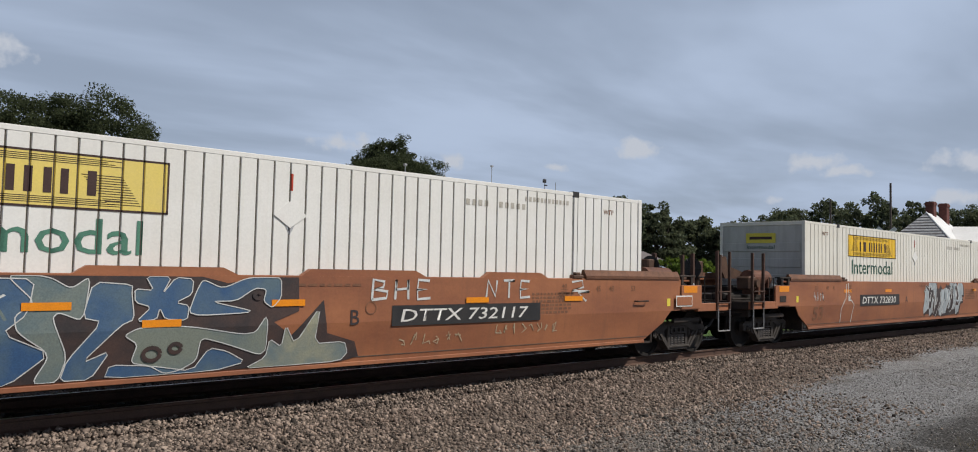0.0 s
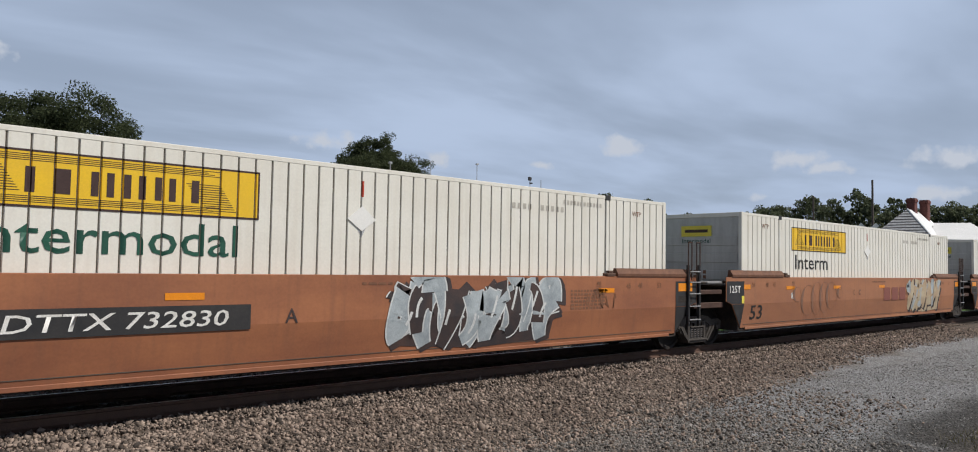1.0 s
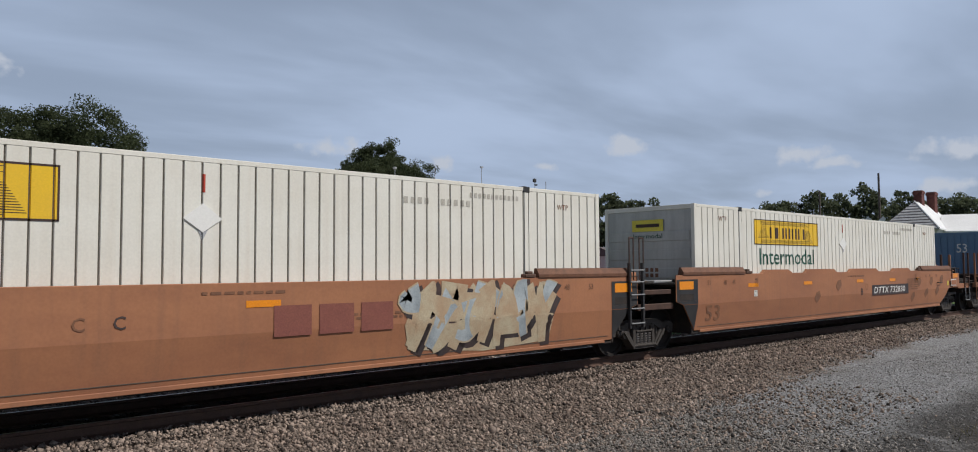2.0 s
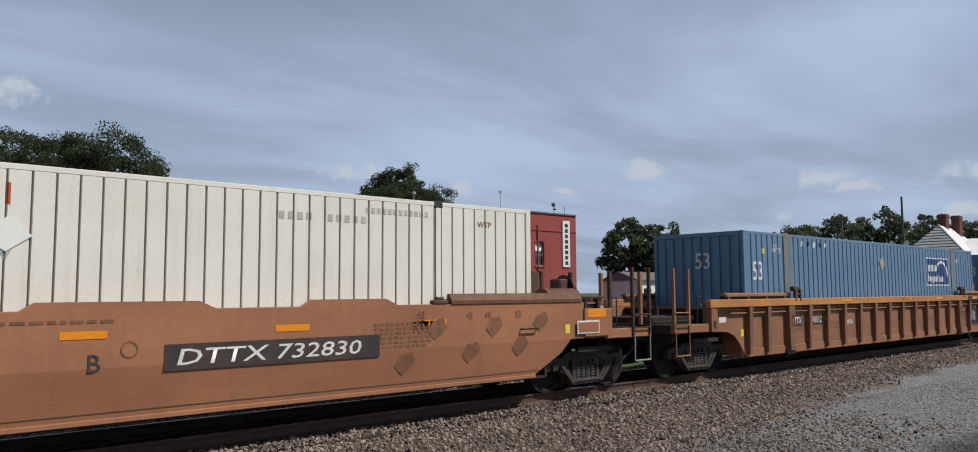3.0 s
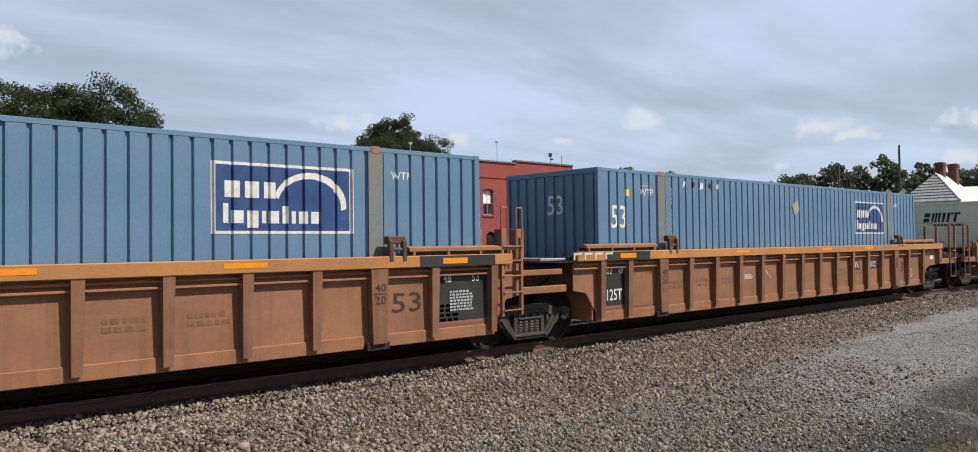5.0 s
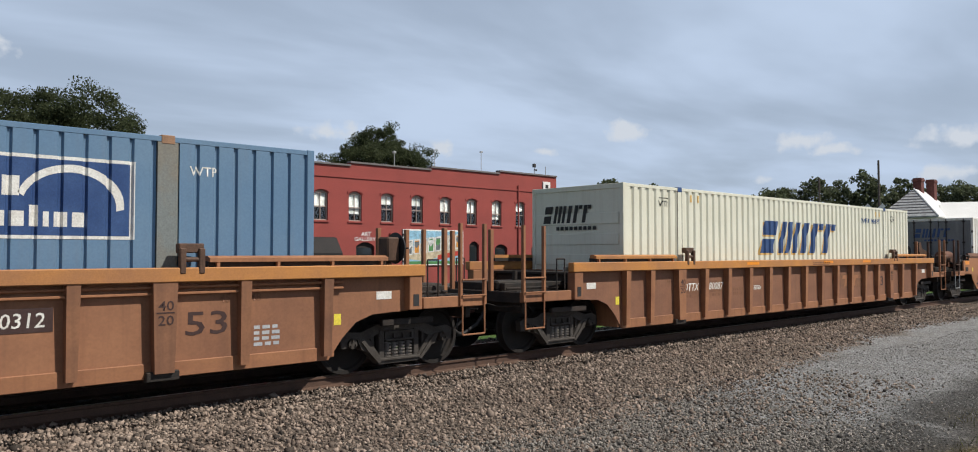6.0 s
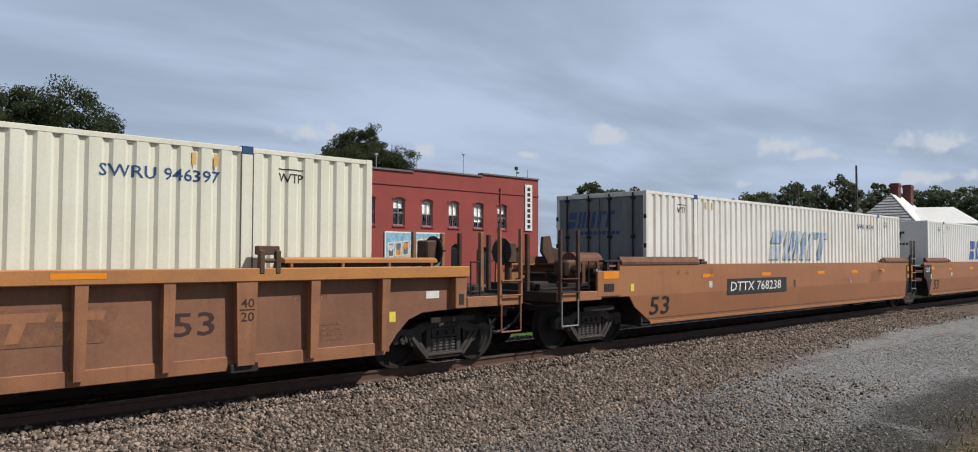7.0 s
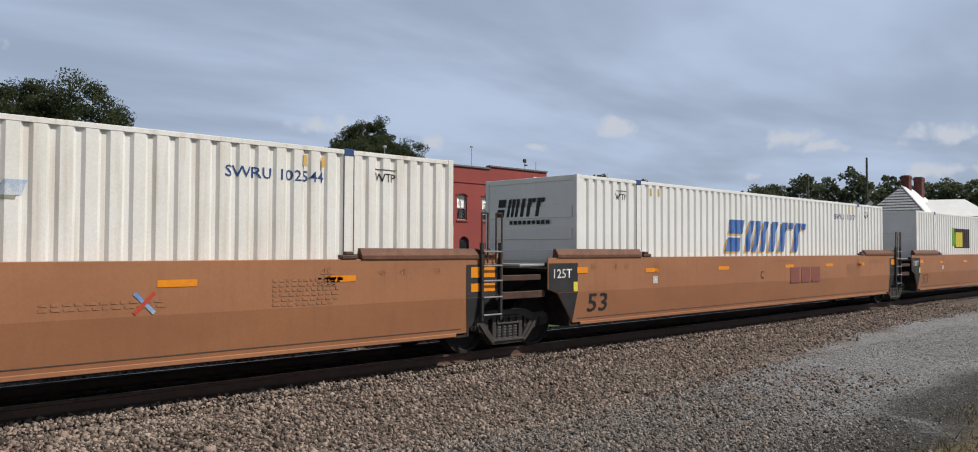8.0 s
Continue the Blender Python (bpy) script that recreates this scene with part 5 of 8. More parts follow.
    for side, how, X in ends:
        if how == "outer":
            outer_end(car, X, 1, kind, paint, hand_brake=(side == "right" or kind == "plated"), tank=(kind == "plated"), tall=True)
            if kind == "plated":
                part("end_box", boxes((X(-1.20), X(-1.99), -SIDE - 0.035, -SIDE - 0.003, 1.04, 1.56), bev=0.01), paint, car, "bolted end box panel")
                part("reflector", flat(rect(min(X(-1.28), X(-1.80)), max(X(-1.28), X(-1.80)), 1.40, 1.55), -SIDE - 0.039), M_REFLECT, car, "amber reflective panel")
                if side == "left":
                    part("placard_board", boxes((X(-1.45), X(-1.78), -SIDE - 0.046, -SIDE - 0.036, 1.14, 1.30), bev=0.004), M_FRAME, car)
                part("tag", flat(rect(min(X(-0.70), X(-0.82)), max(X(-0.70), X(-0.82)), 1.12, 1.28), -SIDE - 0.006), M_LABEL, car)
                if side == "right":
                    part("notice_frame", boxes((X(-0.98), X(-1.60), -SIDE - 0.046, -SIDE - 0.040, 1.10, 1.34), bev=0.004), M_WHITEINK, car, "white-framed notice board")
                    part("notice_field", boxes((X(-1.01), X(-1.57), -SIDE - 0.052, -SIDE - 0.047, 1.13, 1.31)), M_BROWN, car)
                part("hood_post", boxes((X(-1.30), X(-1.22), -SIDE - 0.02, -SIDE + 0.1, 1.56, 1.74), (X(-1.66), X(-1.58), -SIDE - 0.02, -SIDE + 0.1, 1.56, 1.74), (X(-1.15), X(-1.75), -SIDE - 0.03, -SIDE + 0.12, 1.74, 1.78), bev=0.006), M_DARK, car)
            else:
                part("tag", flat(rect(min(X(-0.28), X(-0.40)), max(X(-0.28), X(-0.40)), 0.82, 0.98), -SIDE + 0.061), M_LABEL, car)
                part("notice", flat(rect(min(X(-1.02), X(-1.30)), max(X(-1.02), X(-1.30)), 1.16, 1.28), -SIDE + 0.061), M_WHITEINK, car)
        else:
            joint_end(car, X, kind, paint, carries_truck=(how == "joint"))
            if kind == "plated":
                a, b = sorted((X(-1.0), X(-0.16)))
                part("black_end_panel", flat([(a, 1.10), (b, 1.10), (b, 1.58), (a, 1.58)], -SIDE - 0.006), M_BLACK, car, "black painted end panel")
                lower = [(X(-0.98), 1.098), (X(-0.16), 1.098), (X(-0.16), 1.03), (X(-0.74), 1.03)]
                part("black_corner", flat(lower, -SIDE - 0.006), M_BLACK, car)
                bm = bmesh.new()
                bm.faces.new([bm.verts.new((p[0], side_y(p[1]) - 0.006, p[1])) for p in ((X(-0.74), 1.018), (X(-0.16), 1.018), (X(-0.24), 0.45))])
                part("black_corner", bm, M_BLACK, car)
                if panel and side == "left":
                    lettering("125T", M_WHITEINK, car, a + 0.14, 1.30, 0.17, -SIDE - 0.009, 0.52)
                    part("reflector", flat(rect(b - 0.02, b + 0.30, 1.38, 1.50), -SIDE - 0.010), M_REFLECT, car)
                    part("tag", flat(rect(b - 0.13, b - 0.01, 1.0 + 0.04, 1.22), -SIDE - 0.010), M_LABEL, car)
                else:
                    part("reflector", flat(rect(a + 0.10, b - 0.18, 1.36, 1.54), -SIDE - 0.010), M_REFLECT, car)
                    part("reflector", flat(rect(a + 0.10, b - 0.18, 1.12, 1.26), -SIDE - 0.010), M_REFLECT if panel == "two" else M_FRAME, car)
            elif side == "left" or how == "hang" or how == "joint":
                a, b = (-0.05, 0.66) if side == "left" else (L - 1.0, L + 0.06)
                part("black_panel", flat(rect(a, b, 0.62, 1.46), -SIDE + 0.061), M_BLACK, car, "black painted web panel")
                ca, cb = (a - 0.05, b + 0.65) if side == "left" else (a - 0.45, b + 0.05)
                part("black_band", boxes((ca, cb, -SIDE - 0.094, -SIDE - 0.088, 1.508, 1.672)), M_BLACK, car, "black painted length of the top chord")
                part("reflector", boxes((ca + 0.45, ca + 0.95, -SIDE - 0.099, -SIDE - 0.0945, 1.545, 1.635)), M_REFLECT, car, "amber reflective strip")
                part("red_band", flat(rect(a, b + (0.9 if side == "left" else 0), 0.42, 0.58), -SIDE + 0.059), M_PINKBAND, car)
                if side == "left":
                    lettering("125T", M_WHITEINK, car, a + 0.16, 0.72, 0.22, -SIDE + 0.055, 0.46)
                    lettering("53", M_WHITEINK, car, a + 0.17, 1.24, 0.12, -SIDE + 0.055)
                    lettering("48", M_WHITEINK, car, a + 0.50, 1.24, 0.12, -SIDE + 0.055)
                else:
                    lettering("48", M_WHITEINK, car, a + 0.12, 1.24, 0.12, -SIDE + 0.055)
                    lettering("53", M_WHITEINK, car, a + 0.72, 1.24, 0.12, -SIDE + 0.055)
                    bars(car, a + 0.25, 0.78, 0.5, 0.34, M_GREYINK, -SIDE + 0.055, 9, 7)
    # painted marks on the near side
    faint = M_FAINT if unit < 8 else M_FAINTLIGHT
    if kind == "plated":
        for x in (2.1, 4.80, 7.75, 11.2, 13.6) if unit == 0 else (2.1, 5.1, 8.6, 11.2, 13.6):
            part("reflector", flat(rect(x, x + 0.5, 1.27 if unit == 0 else 1.36, 1.36 if unit == 0 else 1.45), -SIDE - (0.020 if unit == 0 else 0.006)), M_REFLECT, car, "amber reflective strip")
        for x, w in ((0.25, "53"), (0.95, "48"), (1.35, "45"), (L - 0.55, "53"), (L - 1.25, "48"), (L - 1.65, "45")):
            lettering(w, faint, car, x, 1.44, 0.11, -SIDE - 0.006)
        lettering("53", M_BLACKINK if unit in (2, 8, 9) else M_FAINT, car, -0.06 if unit == 8 else 0.18, 0.58 if unit == 8 else 0.62, 0.40 if unit == 8 else 0.36, 0, 0.76 if unit == 8 else 0.62, follow=True)
        part("route_ring", ring_mesh(9.35, 1.22, 0.10), faint, car)
        for x in (POST + 0.35, L - POST - 0.55):
            lettering("40", faint, car, x, 1.50, 0.085, -SIDE - 0.006, 0.15), lettering("20", faint, car, x, 1.37, 0.085, -SIDE - 0.006, 0.15)
            part("rule", flat(rect(x - 0.02, x + 0.17, 1.475, 1.485), -SIDE - 0.006), faint, car)
        part("data_plate", flat(rect(POST + 0.30, POST + 0.46, 1.12, 1.27), -SIDE - 0.006), M_WHITEINK, car, "small white square plate with a ring")
        part("data_ring", ring_mesh(POST + 0.38, 1.195, 0.062), M_BLACKINK, car).location.y = -0.002
        bars(car, 8.0, 1.54, 1.3, 0.06, faint, -SIDE - 0.006, 11, 1)
        for _, how, X in ends:
            part("corner_lock", boxes((X(2.02), X(2.30), -SIDE - 0.015, -SIDE + 0.11, top + 0.008, top + 0.07), (X(2.08), X(2.22), -SIDE + 0.01, -SIDE + 0.09, top + 0.07, top + 0.12), bev=0.01),
                 mat_once("rusty_brake_gear", (0.11, 0.06, 0.04)), car, "rusty container corner lock")
            if how == "outer" and unit < 4 and X(0) > 1:
                bm = bmesh.new()
                pipe(bm, [(X(0.05), -SIDE, 1.24), (X(0.05), -SIDE - 0.07, 1.24), (X(0.42), -SIDE - 0.07, 1.24), (X(0.42), -SIDE, 1.24)], 0.014, 6)
                part("grab_iron", bm, M_DARK, car, "dark bent grab iron")
        bars(car, 9.9, 1.12, 1.5, 0.12, faint, -SIDE - 0.006, 14, 2)
        bars(car, L - 3.4, 1.05, 1.1, 0.4, faint, -SIDE - 0.006, 12, 6)
        bars(car, L - 2.7, 1.30, 0.4, 0.15, faint, -SIDE - 0.006, 5, 3)
    else:
        for x in (1.82, 13.98):
            lettering("40", M_INK, car, x - 0.09, 1.16, 0.12, -SIDE - 0.079, 0.19)
            lettering("20", M_INK, car, x - 0.09, 0.98, 0.12, -SIDE - 0.079, 0.19)
            part("rule", flat(rect(x - 0.11, x + 0.11, 1.125, 1.14), -SIDE - 0.079), M_INK, car)
        y = -SIDE + 0.061
        lettering("53", M_INK, car, 14.25 - 1.2 if unit == 7 else 14.28, 0.82, 0.30, y, 0.55)
        lettering("45", M_FAINT, car, 1.40, 1.18, 0.11, y), lettering("48", M_FAINT, car, 0.88, 1.18, 0.11, y)
        lettering("45", M_FAINT, car, 14.72, 1.22, 0.11, y), lettering("48", M_FAINT, car, 15.15, 1.22, 0.11, y)
        for x in (2.15, 3.15, 4.2, 10.2, 11.2):
            bars(car, x, 0.86, 0.55, 0.2, M_FAINT, y, 6, 2)
        bars(car, 5.2, 0.95, 0.35, 0.12, M_WHITEINK, y, 8, 3)
        bars(car, 15.2, 0.62, 0.42, 0.30, M_GREYINK if unit != 7 else M_FAINT, y, 4, 4)
        if unit == 7:
            bars(car, 8.2, 1.53, 1.2, 0.10, M_FAINT, -SIDE - 0.094, 10, 2)
        for x in (4.6, 8.9, 11.6):
            part("reflector", flat(rect(x, x + 0.6, 1.57, 1.64), -SIDE - 0.094), M_REFLECT, car)
        if unit != 7:
            bm = bmesh.new()
            for z in (1.36, 1.44):
                tube(bm, (-0.9, -SIDE + 0.01, z), (L + 0.4, -SIDE + 0.01, z), 0.02, 6)
            part("brake_pipe", bm, paint, car, "pair of pipes under the top chord")
    return car


def ring_mesh(x, z, r):
    bm = bmesh.new()
    for k in range(16):
        a, b = 2 * math.pi * k / 16, 2 * math.pi * (k + 1) / 16
        bm.faces.new([bm.verts.new((x + q * math.cos(t), -SIDE - 0.006, z + q * math.sin(t))) for q, t in ((r, a), (r, b), (r * 0.84, b), (r * 0.84, a))])
    return bm


def bars(car, x, z, w, h, material, y, cols, lines):
    """Small writing that cannot be read: lines of plain bars."""
    rng = random.Random(int(x * 97 + z * 31 + cols))
    bm = bmesh.new()
    lh = h / lines
    for j in range(lines):
        u = x
        while u < x + w * rng.uniform(0.8, 1.0):
            d = w / cols * rng.uniform(0.5, 1.2)
            bm.faces.new([bm.verts.new((p[0], y, p[1])) for p in rect(u, u + d, z + j * lh, z + j * lh + lh * 0.62)])
            u += d + w / cols * 0.35
    return part("stencil", bm, material, car, "small worn stencil lines")


def plate_number(car, body, x, z, w, h, y, ink=M_WHITEINK, back=M_BLACK, slant=0.25):
    if back:
        part("number_board", flat(rect(x, x + w, z, z + h), y), back, car, "black painted number board")
    lettering(body, ink, car, x + w * 0.05, z + h * 0.19, h * 0.62, y - 0.003, w * 0.84, slant)


def ribbon(pts, widths, dy=0.0):
    """A painted stroke: a strip along a line of (x, z) points that follows the car's side."""
    bm = bmesh.new()
    left, right = [], []
    for i, p in enumerate(pts):
        a, b = Vector(pts[max(0, i - 1)]), Vector(pts[min(len(pts) - 1, i + 1)])
        d = b - a
        nrm = Vector((-d.y, d.x)).normalized() * widths[i] / 2 if d.length else Vector((0, 0))
        for lst, s in ((left, 1), (right, -1)):
            x, z = p[0] + nrm.x * s, min(1.66, max(0.46, p[1] + nrm.y * s))
            lst.append(bm.verts.new((x, side_y(z) - 0.0075 - dy, z)))
    for i in range(len(pts) - 1):
        bm.faces.new((left[i], left[i + 1], right[i + 1], right[i]))
    return bm


def join(bms):
    out = bmesh.new()
    for b in bms:
        me = bpy.data.meshes.new("tmp")
        b.to_mesh(me)
        b.free()
        out.from_mesh(me)
        bpy.data.meshes.remove(me)
    return out


def painted(outline, lift):
    """A sprayed field that follows the side plate over its crease; outline of (x, z)."""
    bm = bmesh.new()
    vs = [bm.verts.new((x, 0, z)) for x, z in outline]
    for tri in mathutils.geometry.tessellate_polygon([[v.co for v in vs]]):
        bm.faces.new([vs[i] for i in tri])
    bmesh.ops.bisect_plane(bm, geom=bm.verts[:] + bm.edges[:] + bm.faces[:], dist=0.0005, plane_co=(0, 0, 1.02), plane_no=(0, 0, 1))
    for v in bm.verts:
        v.co.y = side_y(v.co.z) - lift
    bmesh.ops.recalc_face_normals(bm, faces=bm.faces[:])
    return bm


def rounded(outline, rounds=2):
    """Cuts the corners of a closed outline, for the sweep of a spray can."""
    for _ in range(rounds):
        outline = [(a[0] + (b[0] - a[0]) * q, a[1] + (b[1] - a[1]) * q) for a, b in zip(outline, outline[1:] + outline[:1]) for q in (0.16, 0.84)]
    return outline


def blue_piece(car):
    """Blue and sage letters with thin white outlines over a dark shadow."""
    g = part("graffiti", painted([(4.40, 1.66), (6.2, 1.66), (6.8, 1.66), (7.13, 1.58), (7.82, 1.66), (8.15, 1.66), (8.17, 1.2), (7.8, 1.06), (8.07, 0.87), (8.55, 1.35), (8.63, 0.88),
                                  (9.1, 0.74), (9.19, 0.52), (8.88, 0.46), (4.40, 0.46)], 0.0080), M_G_DARK, car, "blue and sage spray-painted letters with white outlines")
    forms = (
        (M_G_GREY, True, [(4.64, 1.66), (4.95, 1.66), (5.09, 1.63), (5.29, 1.51), (5.49, 1.66), (5.43, 1.14), (5.17, 1.25), (5.11, 1.18), (5.29, 0.74), (5.21, 0.46), (4.95, 0.46), (5.12, 0.78), (4.77, 1.04), (4.74, 1.22), (4.94, 1.36)]),
        (M_G_BLUE, False, [(4.4, 1.63), (4.92, 1.62), (4.87, 1.24), (4.63, 1.03), (5.12, 0.79), (4.72, 0.46), (4.4, 0.46)]),
        (M_G_BLUE, False, [(5.52, 1.59), (5.95, 1.56), (5.95, 1.44), (5.99, 1.15), (5.84, 1.08), (5.44, 0.66), (5.75, 0.79), (5.55, 0.46), (5.23, 0.47), (5.29, 0.7), (5.63, 1.13), (5.42, 1.18)]),
        (M_G_GREY, True, [(5.88, 0.96), (6.06, 1.05), (6.62, 1.05), (7.51, 0.89), (7.7, 1.18), (7.71, 0.6), (7.15, 0.8), (6.81, 0.9), (6.78, 0.61), (6.58, 0.50), (6.39, 0.47), (6.21, 0.58), (5.98, 0.63), (6.05, 0.85)]),
        (M_G_BLUE, False, [(5.75, 0.62), (6.21, 0.58), (6.73, 0.48), (6.93, 0.76), (7.16, 0.71), (7.44, 0.55), (7.0, 0.46), (5.70, 0.46)]),
        (M_G_BLUE, False, [(6.1, 1.66), (6.41, 1.66), (6.3, 1.44), (6.46, 1.65), (6.68, 1.63), (6.67, 1.44), (6.47, 1.34), (6.64, 1.3), (6.62, 1.12), (6.35, 1.14), (6.28, 1.28), (6.25, 1.14), (6.01, 1.12), (6.18, 1.29), (5.99, 1.35), (5.98, 1.51), (6.2, 1.49)]),
        (M_G_BLUE, True, [(6.8, 1.63), (7.06, 1.51), (7.39, 1.65), (7.7, 1.66), (7.88, 1.65), (7.89, 1.39), (7.76, 1.25), (7.63, 1.34), (7.67, 1.5), (7.51, 1.52), (7.25, 1.35), (6.9, 1.35), (7.56, 1.2), (6.62, 1.17), (6.72, 1.47)]),
        (M_G_CREAM, False, [(7.75, 0.84), (7.93, 0.72), (7.97, 1.02), (8.13, 0.75), (8.49, 1.27), (8.43, 0.74), (8.92, 0.75), (8.99, 0.59), (8.87, 0.47), (7.89, 0.46), (7.42, 0.46), (7.71, 0.59)]),
    )
    for k, (m, soft_, o) in enumerate(forms):
        o = rounded(o, 2 if soft_ else 1)
        part("fill", painted(o, 0.0092 + 0.0008 * k), m, g)
        part("outline", ribbon(o + o[:1], [0.013] * (len(o) + 1), 0.0080 + 0.0008 * k), M_G_WHITE, g)
    for x, z, r in ((6.22, 0.72, 0.10), (6.50, 0.78, 0.07), (7.55, 1.42, 0.05)):
        part("stroke", ribbon([(x + r * math.cos(a * 0.52), z + r * 0.8 * math.sin(a * 0.52)) for a in range(13)], [0.05] * 13, 0.0150), M_G_DARK, g)


def tag_letters(car, x, z, h, kinds, pitch):
    """Loose white sprayed strokes, each form a few quick bends."""
    shapes = (((0, 0), (0.05, 1), (0.55, 0.9), (0.5, 0.62), (0.1, 0.52), (0.7, 0.4), (0.65, 0.08), (0, 0)), ((0, 0), (0.05, 1), (0.03, 0.5), (0.6, 0.55), (0.6, 1), (0.62, 0)),
              ((0.6, 0.95), (0.05, 1), (0, 0.5), (0.5, 0.52), (0, 0.48), (0.02, 0), (0.65, 0.05)), ((0, 0), (0.1, 1), (0.55, 0.1), (0.65, 1)), ((0, 1), (0.7, 1), (0.35, 0.95), (0.33, 0)),
              ((0.1, 0.9), (0.6, 1), (0.65, 0.65), (0.1, 0.5), (0.95, 0.45), (0.4, 0.4), (0.8, 0.0)))
    for i, k in enumerate(kinds):
        pts = [(x + pitch * i + u * pitch * 0.95, z + v * h) for u, v in shapes[k]]
        part("scrawl", ribbon(pts, [0.042] * len(pts), 0.0005 * i), M_G_WHITE, car, "loose white sprayed scrawl")


def ghost_piece(car):
    """A rubbed-out bubble letter piece: thin grey loops with a thick shaded left edge."""
    first = None
    for k, (x, z, w, h) in enumerate(((3.45, 1.05, 0.42, 0.42), (4.0, 1.10, 0.34, 0.46), (4.5, 1.12, 0.32, 0.44), (4.95, 1.16, 0.34, 0.40), (2.75, 1.22, 0.22, 0.20), (5.55, 1.24, 0.16, 0.16))):
        loop = [(x + w * math.cos(a * 0.3307), min(1.62, z + h * math.sin(a * 0.3307))) for a in range(20)]
        ob = part("graffiti" if first is None else "loop", ribbon(loop, [0.012] * 20, 0.0006 * k), M_G_RUBBED, first or car, "rubbed grey bubble letters" if first is None else "")
        first = first or ob
        arc = [(x + w * math.cos(a), min(1.60, z + h * math.sin(a))) for a in [2.1 + 0.25 * j for j in range(9)]]
        part("shade", ribbon(arc, [0.02, 0.06, 0.10, 0.13, 0.14, 0.13, 0.10, 0.06, 0.02], 0.0006 * k + 0.0003), M_G_RUBBED, first)


def graffiti(car, x0, x1, fills, outline, shadow, seed, n, z0=0.50, z1=1.64, heavy=1.0, label="spray-painted letters with outlines", base=None):
    """Overlapping bent letter forms: a dark shadow, a pale outline and a coloured fill for each, in layers."""
    rng = random.Random(seed)
    step = (x1 - x0) / n
    layers = {"s": [], "o": [], "f": [[] for _ in fills], "d": []}
    for i in range(n):
        cx = x0 + step * (i + 0.5)
        strokes = []
        for k in range(3):
            a = (cx + rng.uniform(-0.5, 0.1) * step, rng.uniform(z0, z0 + 0.35) if k != 1 else rng.uniform(z1 - 0.4, z1))
            b = (cx + rng.uniform(-0.1, 0.6) * step, rng.uniform(z1 - 0.35, z1) if k != 1 else rng.uniform(z0 + 0.2, z1 - 0.2))
            bend = (rng.uniform(-0.35, 0.35) * step, rng.uniform(-0.3, 0.3))
            pts = []
            for t in [j / 9 for j in range(10)]:
                m = 4 * t * (1 - t)
                pts.append((a[0] * (1 - t) + b[0] * t + bend[0] * m, a[1] * (1 - t) + b[1] * t + bend[1] * m))
            w = rng.uniform(0.16, 0.34) * heavy
            ws = [w * (0.55 + 0.9 * t if rng.random() < 2 else 1) for t in [j / 9 for j in range(10)]]
            strokes.append((pts, ws))
        for j, (pts, ws) in enumerate(strokes):
            d = 0.0009 * ((i * 3 + j) % 5)
            layers["s"].append(ribbon([(p[0] + 0.09, p[1] - 0.07) for p in pts], [w + 0.10 for w in ws], 0))
            layers["o"].append(ribbon(pts, [w + 0.055 for w in ws], 0.0012 + d))
            layers["f"][(i + j) % len(fills)].append(ribbon(pts, ws, 0.0018 + d))
            if j == 0:
                layers["d"].append(ribbon([(p[0], p[1]) for p in pts[2:7]], [0.05] * 5, 0.0062))
    g = part("graffiti", join(layers["s"]), shadow, car, label)
    if base:
        top = [(x0 + (x1 - x0) * k / 12, min(1.66, z1 - 0.30 + 0.32 * (k % 2) * rng.uniform(0.6, 1.0) - (0.35 if k in (0, 12) else 0))) for k in range(13)]
        part("backing", painted(top + [(x1 - 0.1, z0 + 0.05), ((x0 + x1) / 2, z0 - 0.03), (x0 + 0.1, z0 + 0.1)], 0.0068), base, g)
    part("outline", join(layers["o"]), outline, g)
    for k, f in enumerate(layers["f"]):
        if f:
            part("fill", join(f), fills[k], g)
    part("stroke", join(layers["d"]), outline, g)


def scrawl(car, word_like, x, z, h, material, seed, n, gap=0.22, th=0.035):
    """A thin sprayed scribble of letter-like loops."""
    rng = random.Random(seed)
    out = []
    for i in range(n):
        u = x + i * gap
        pts = [(u + gap * 0.8 * rng.random(), z + h * rng.random()) for _ in range(5)]
        out.append(ribbon(pts, [th] * 5, 0.0004 * (i % 4)))
    part("scrawl", join(out), material, car, "thin sprayed scrawl")


M_G_BLUE = mat("spray_blue", (0.040, 0.095, 0.205), 0.55, 0, (0.105, 0.155, 0.185), 1.5, amount=0.9, bump=0)
M_G_GREY = mat("spray_sage_grey", (0.20, 0.225, 0.19), 0.55, 0, (0.10, 0.15, 0.175), 1.6, amount=0.8, bump=0)
M_G_DARK = mat("spray_dark", (0.035, 0.03, 0.032), 0.6, 0, (0.09, 0.05, 0.04), 2, amount=0.7, bump=0)
M_G_WHITE = mat("spray_white", (0.62, 0.63, 0.62), 0.55, 0, (0.45, 0.45, 0.44), 4, amount=0.7, bump=0)
M_G_SILVER = mat("spray_silver", (0.40, 0.44, 0.46), 0.5, 0, (0.22, 0.25, 0.27), 2.5, amount=0.9, bump=0)
M_G_FADE = mat("spray_faded_cream", (0.46, 0.39, 0.27), 0.6, 0, (0.38, 0.25, 0.15), 3, amount=0.8, bump=0)
M_G_RUBBED = mat("rubbed_grey_spray", (0.165, 0.092, 0.066), 0.65, 0, (0.27, 0.128, 0.072), 3, amount=0.8, bump=0)
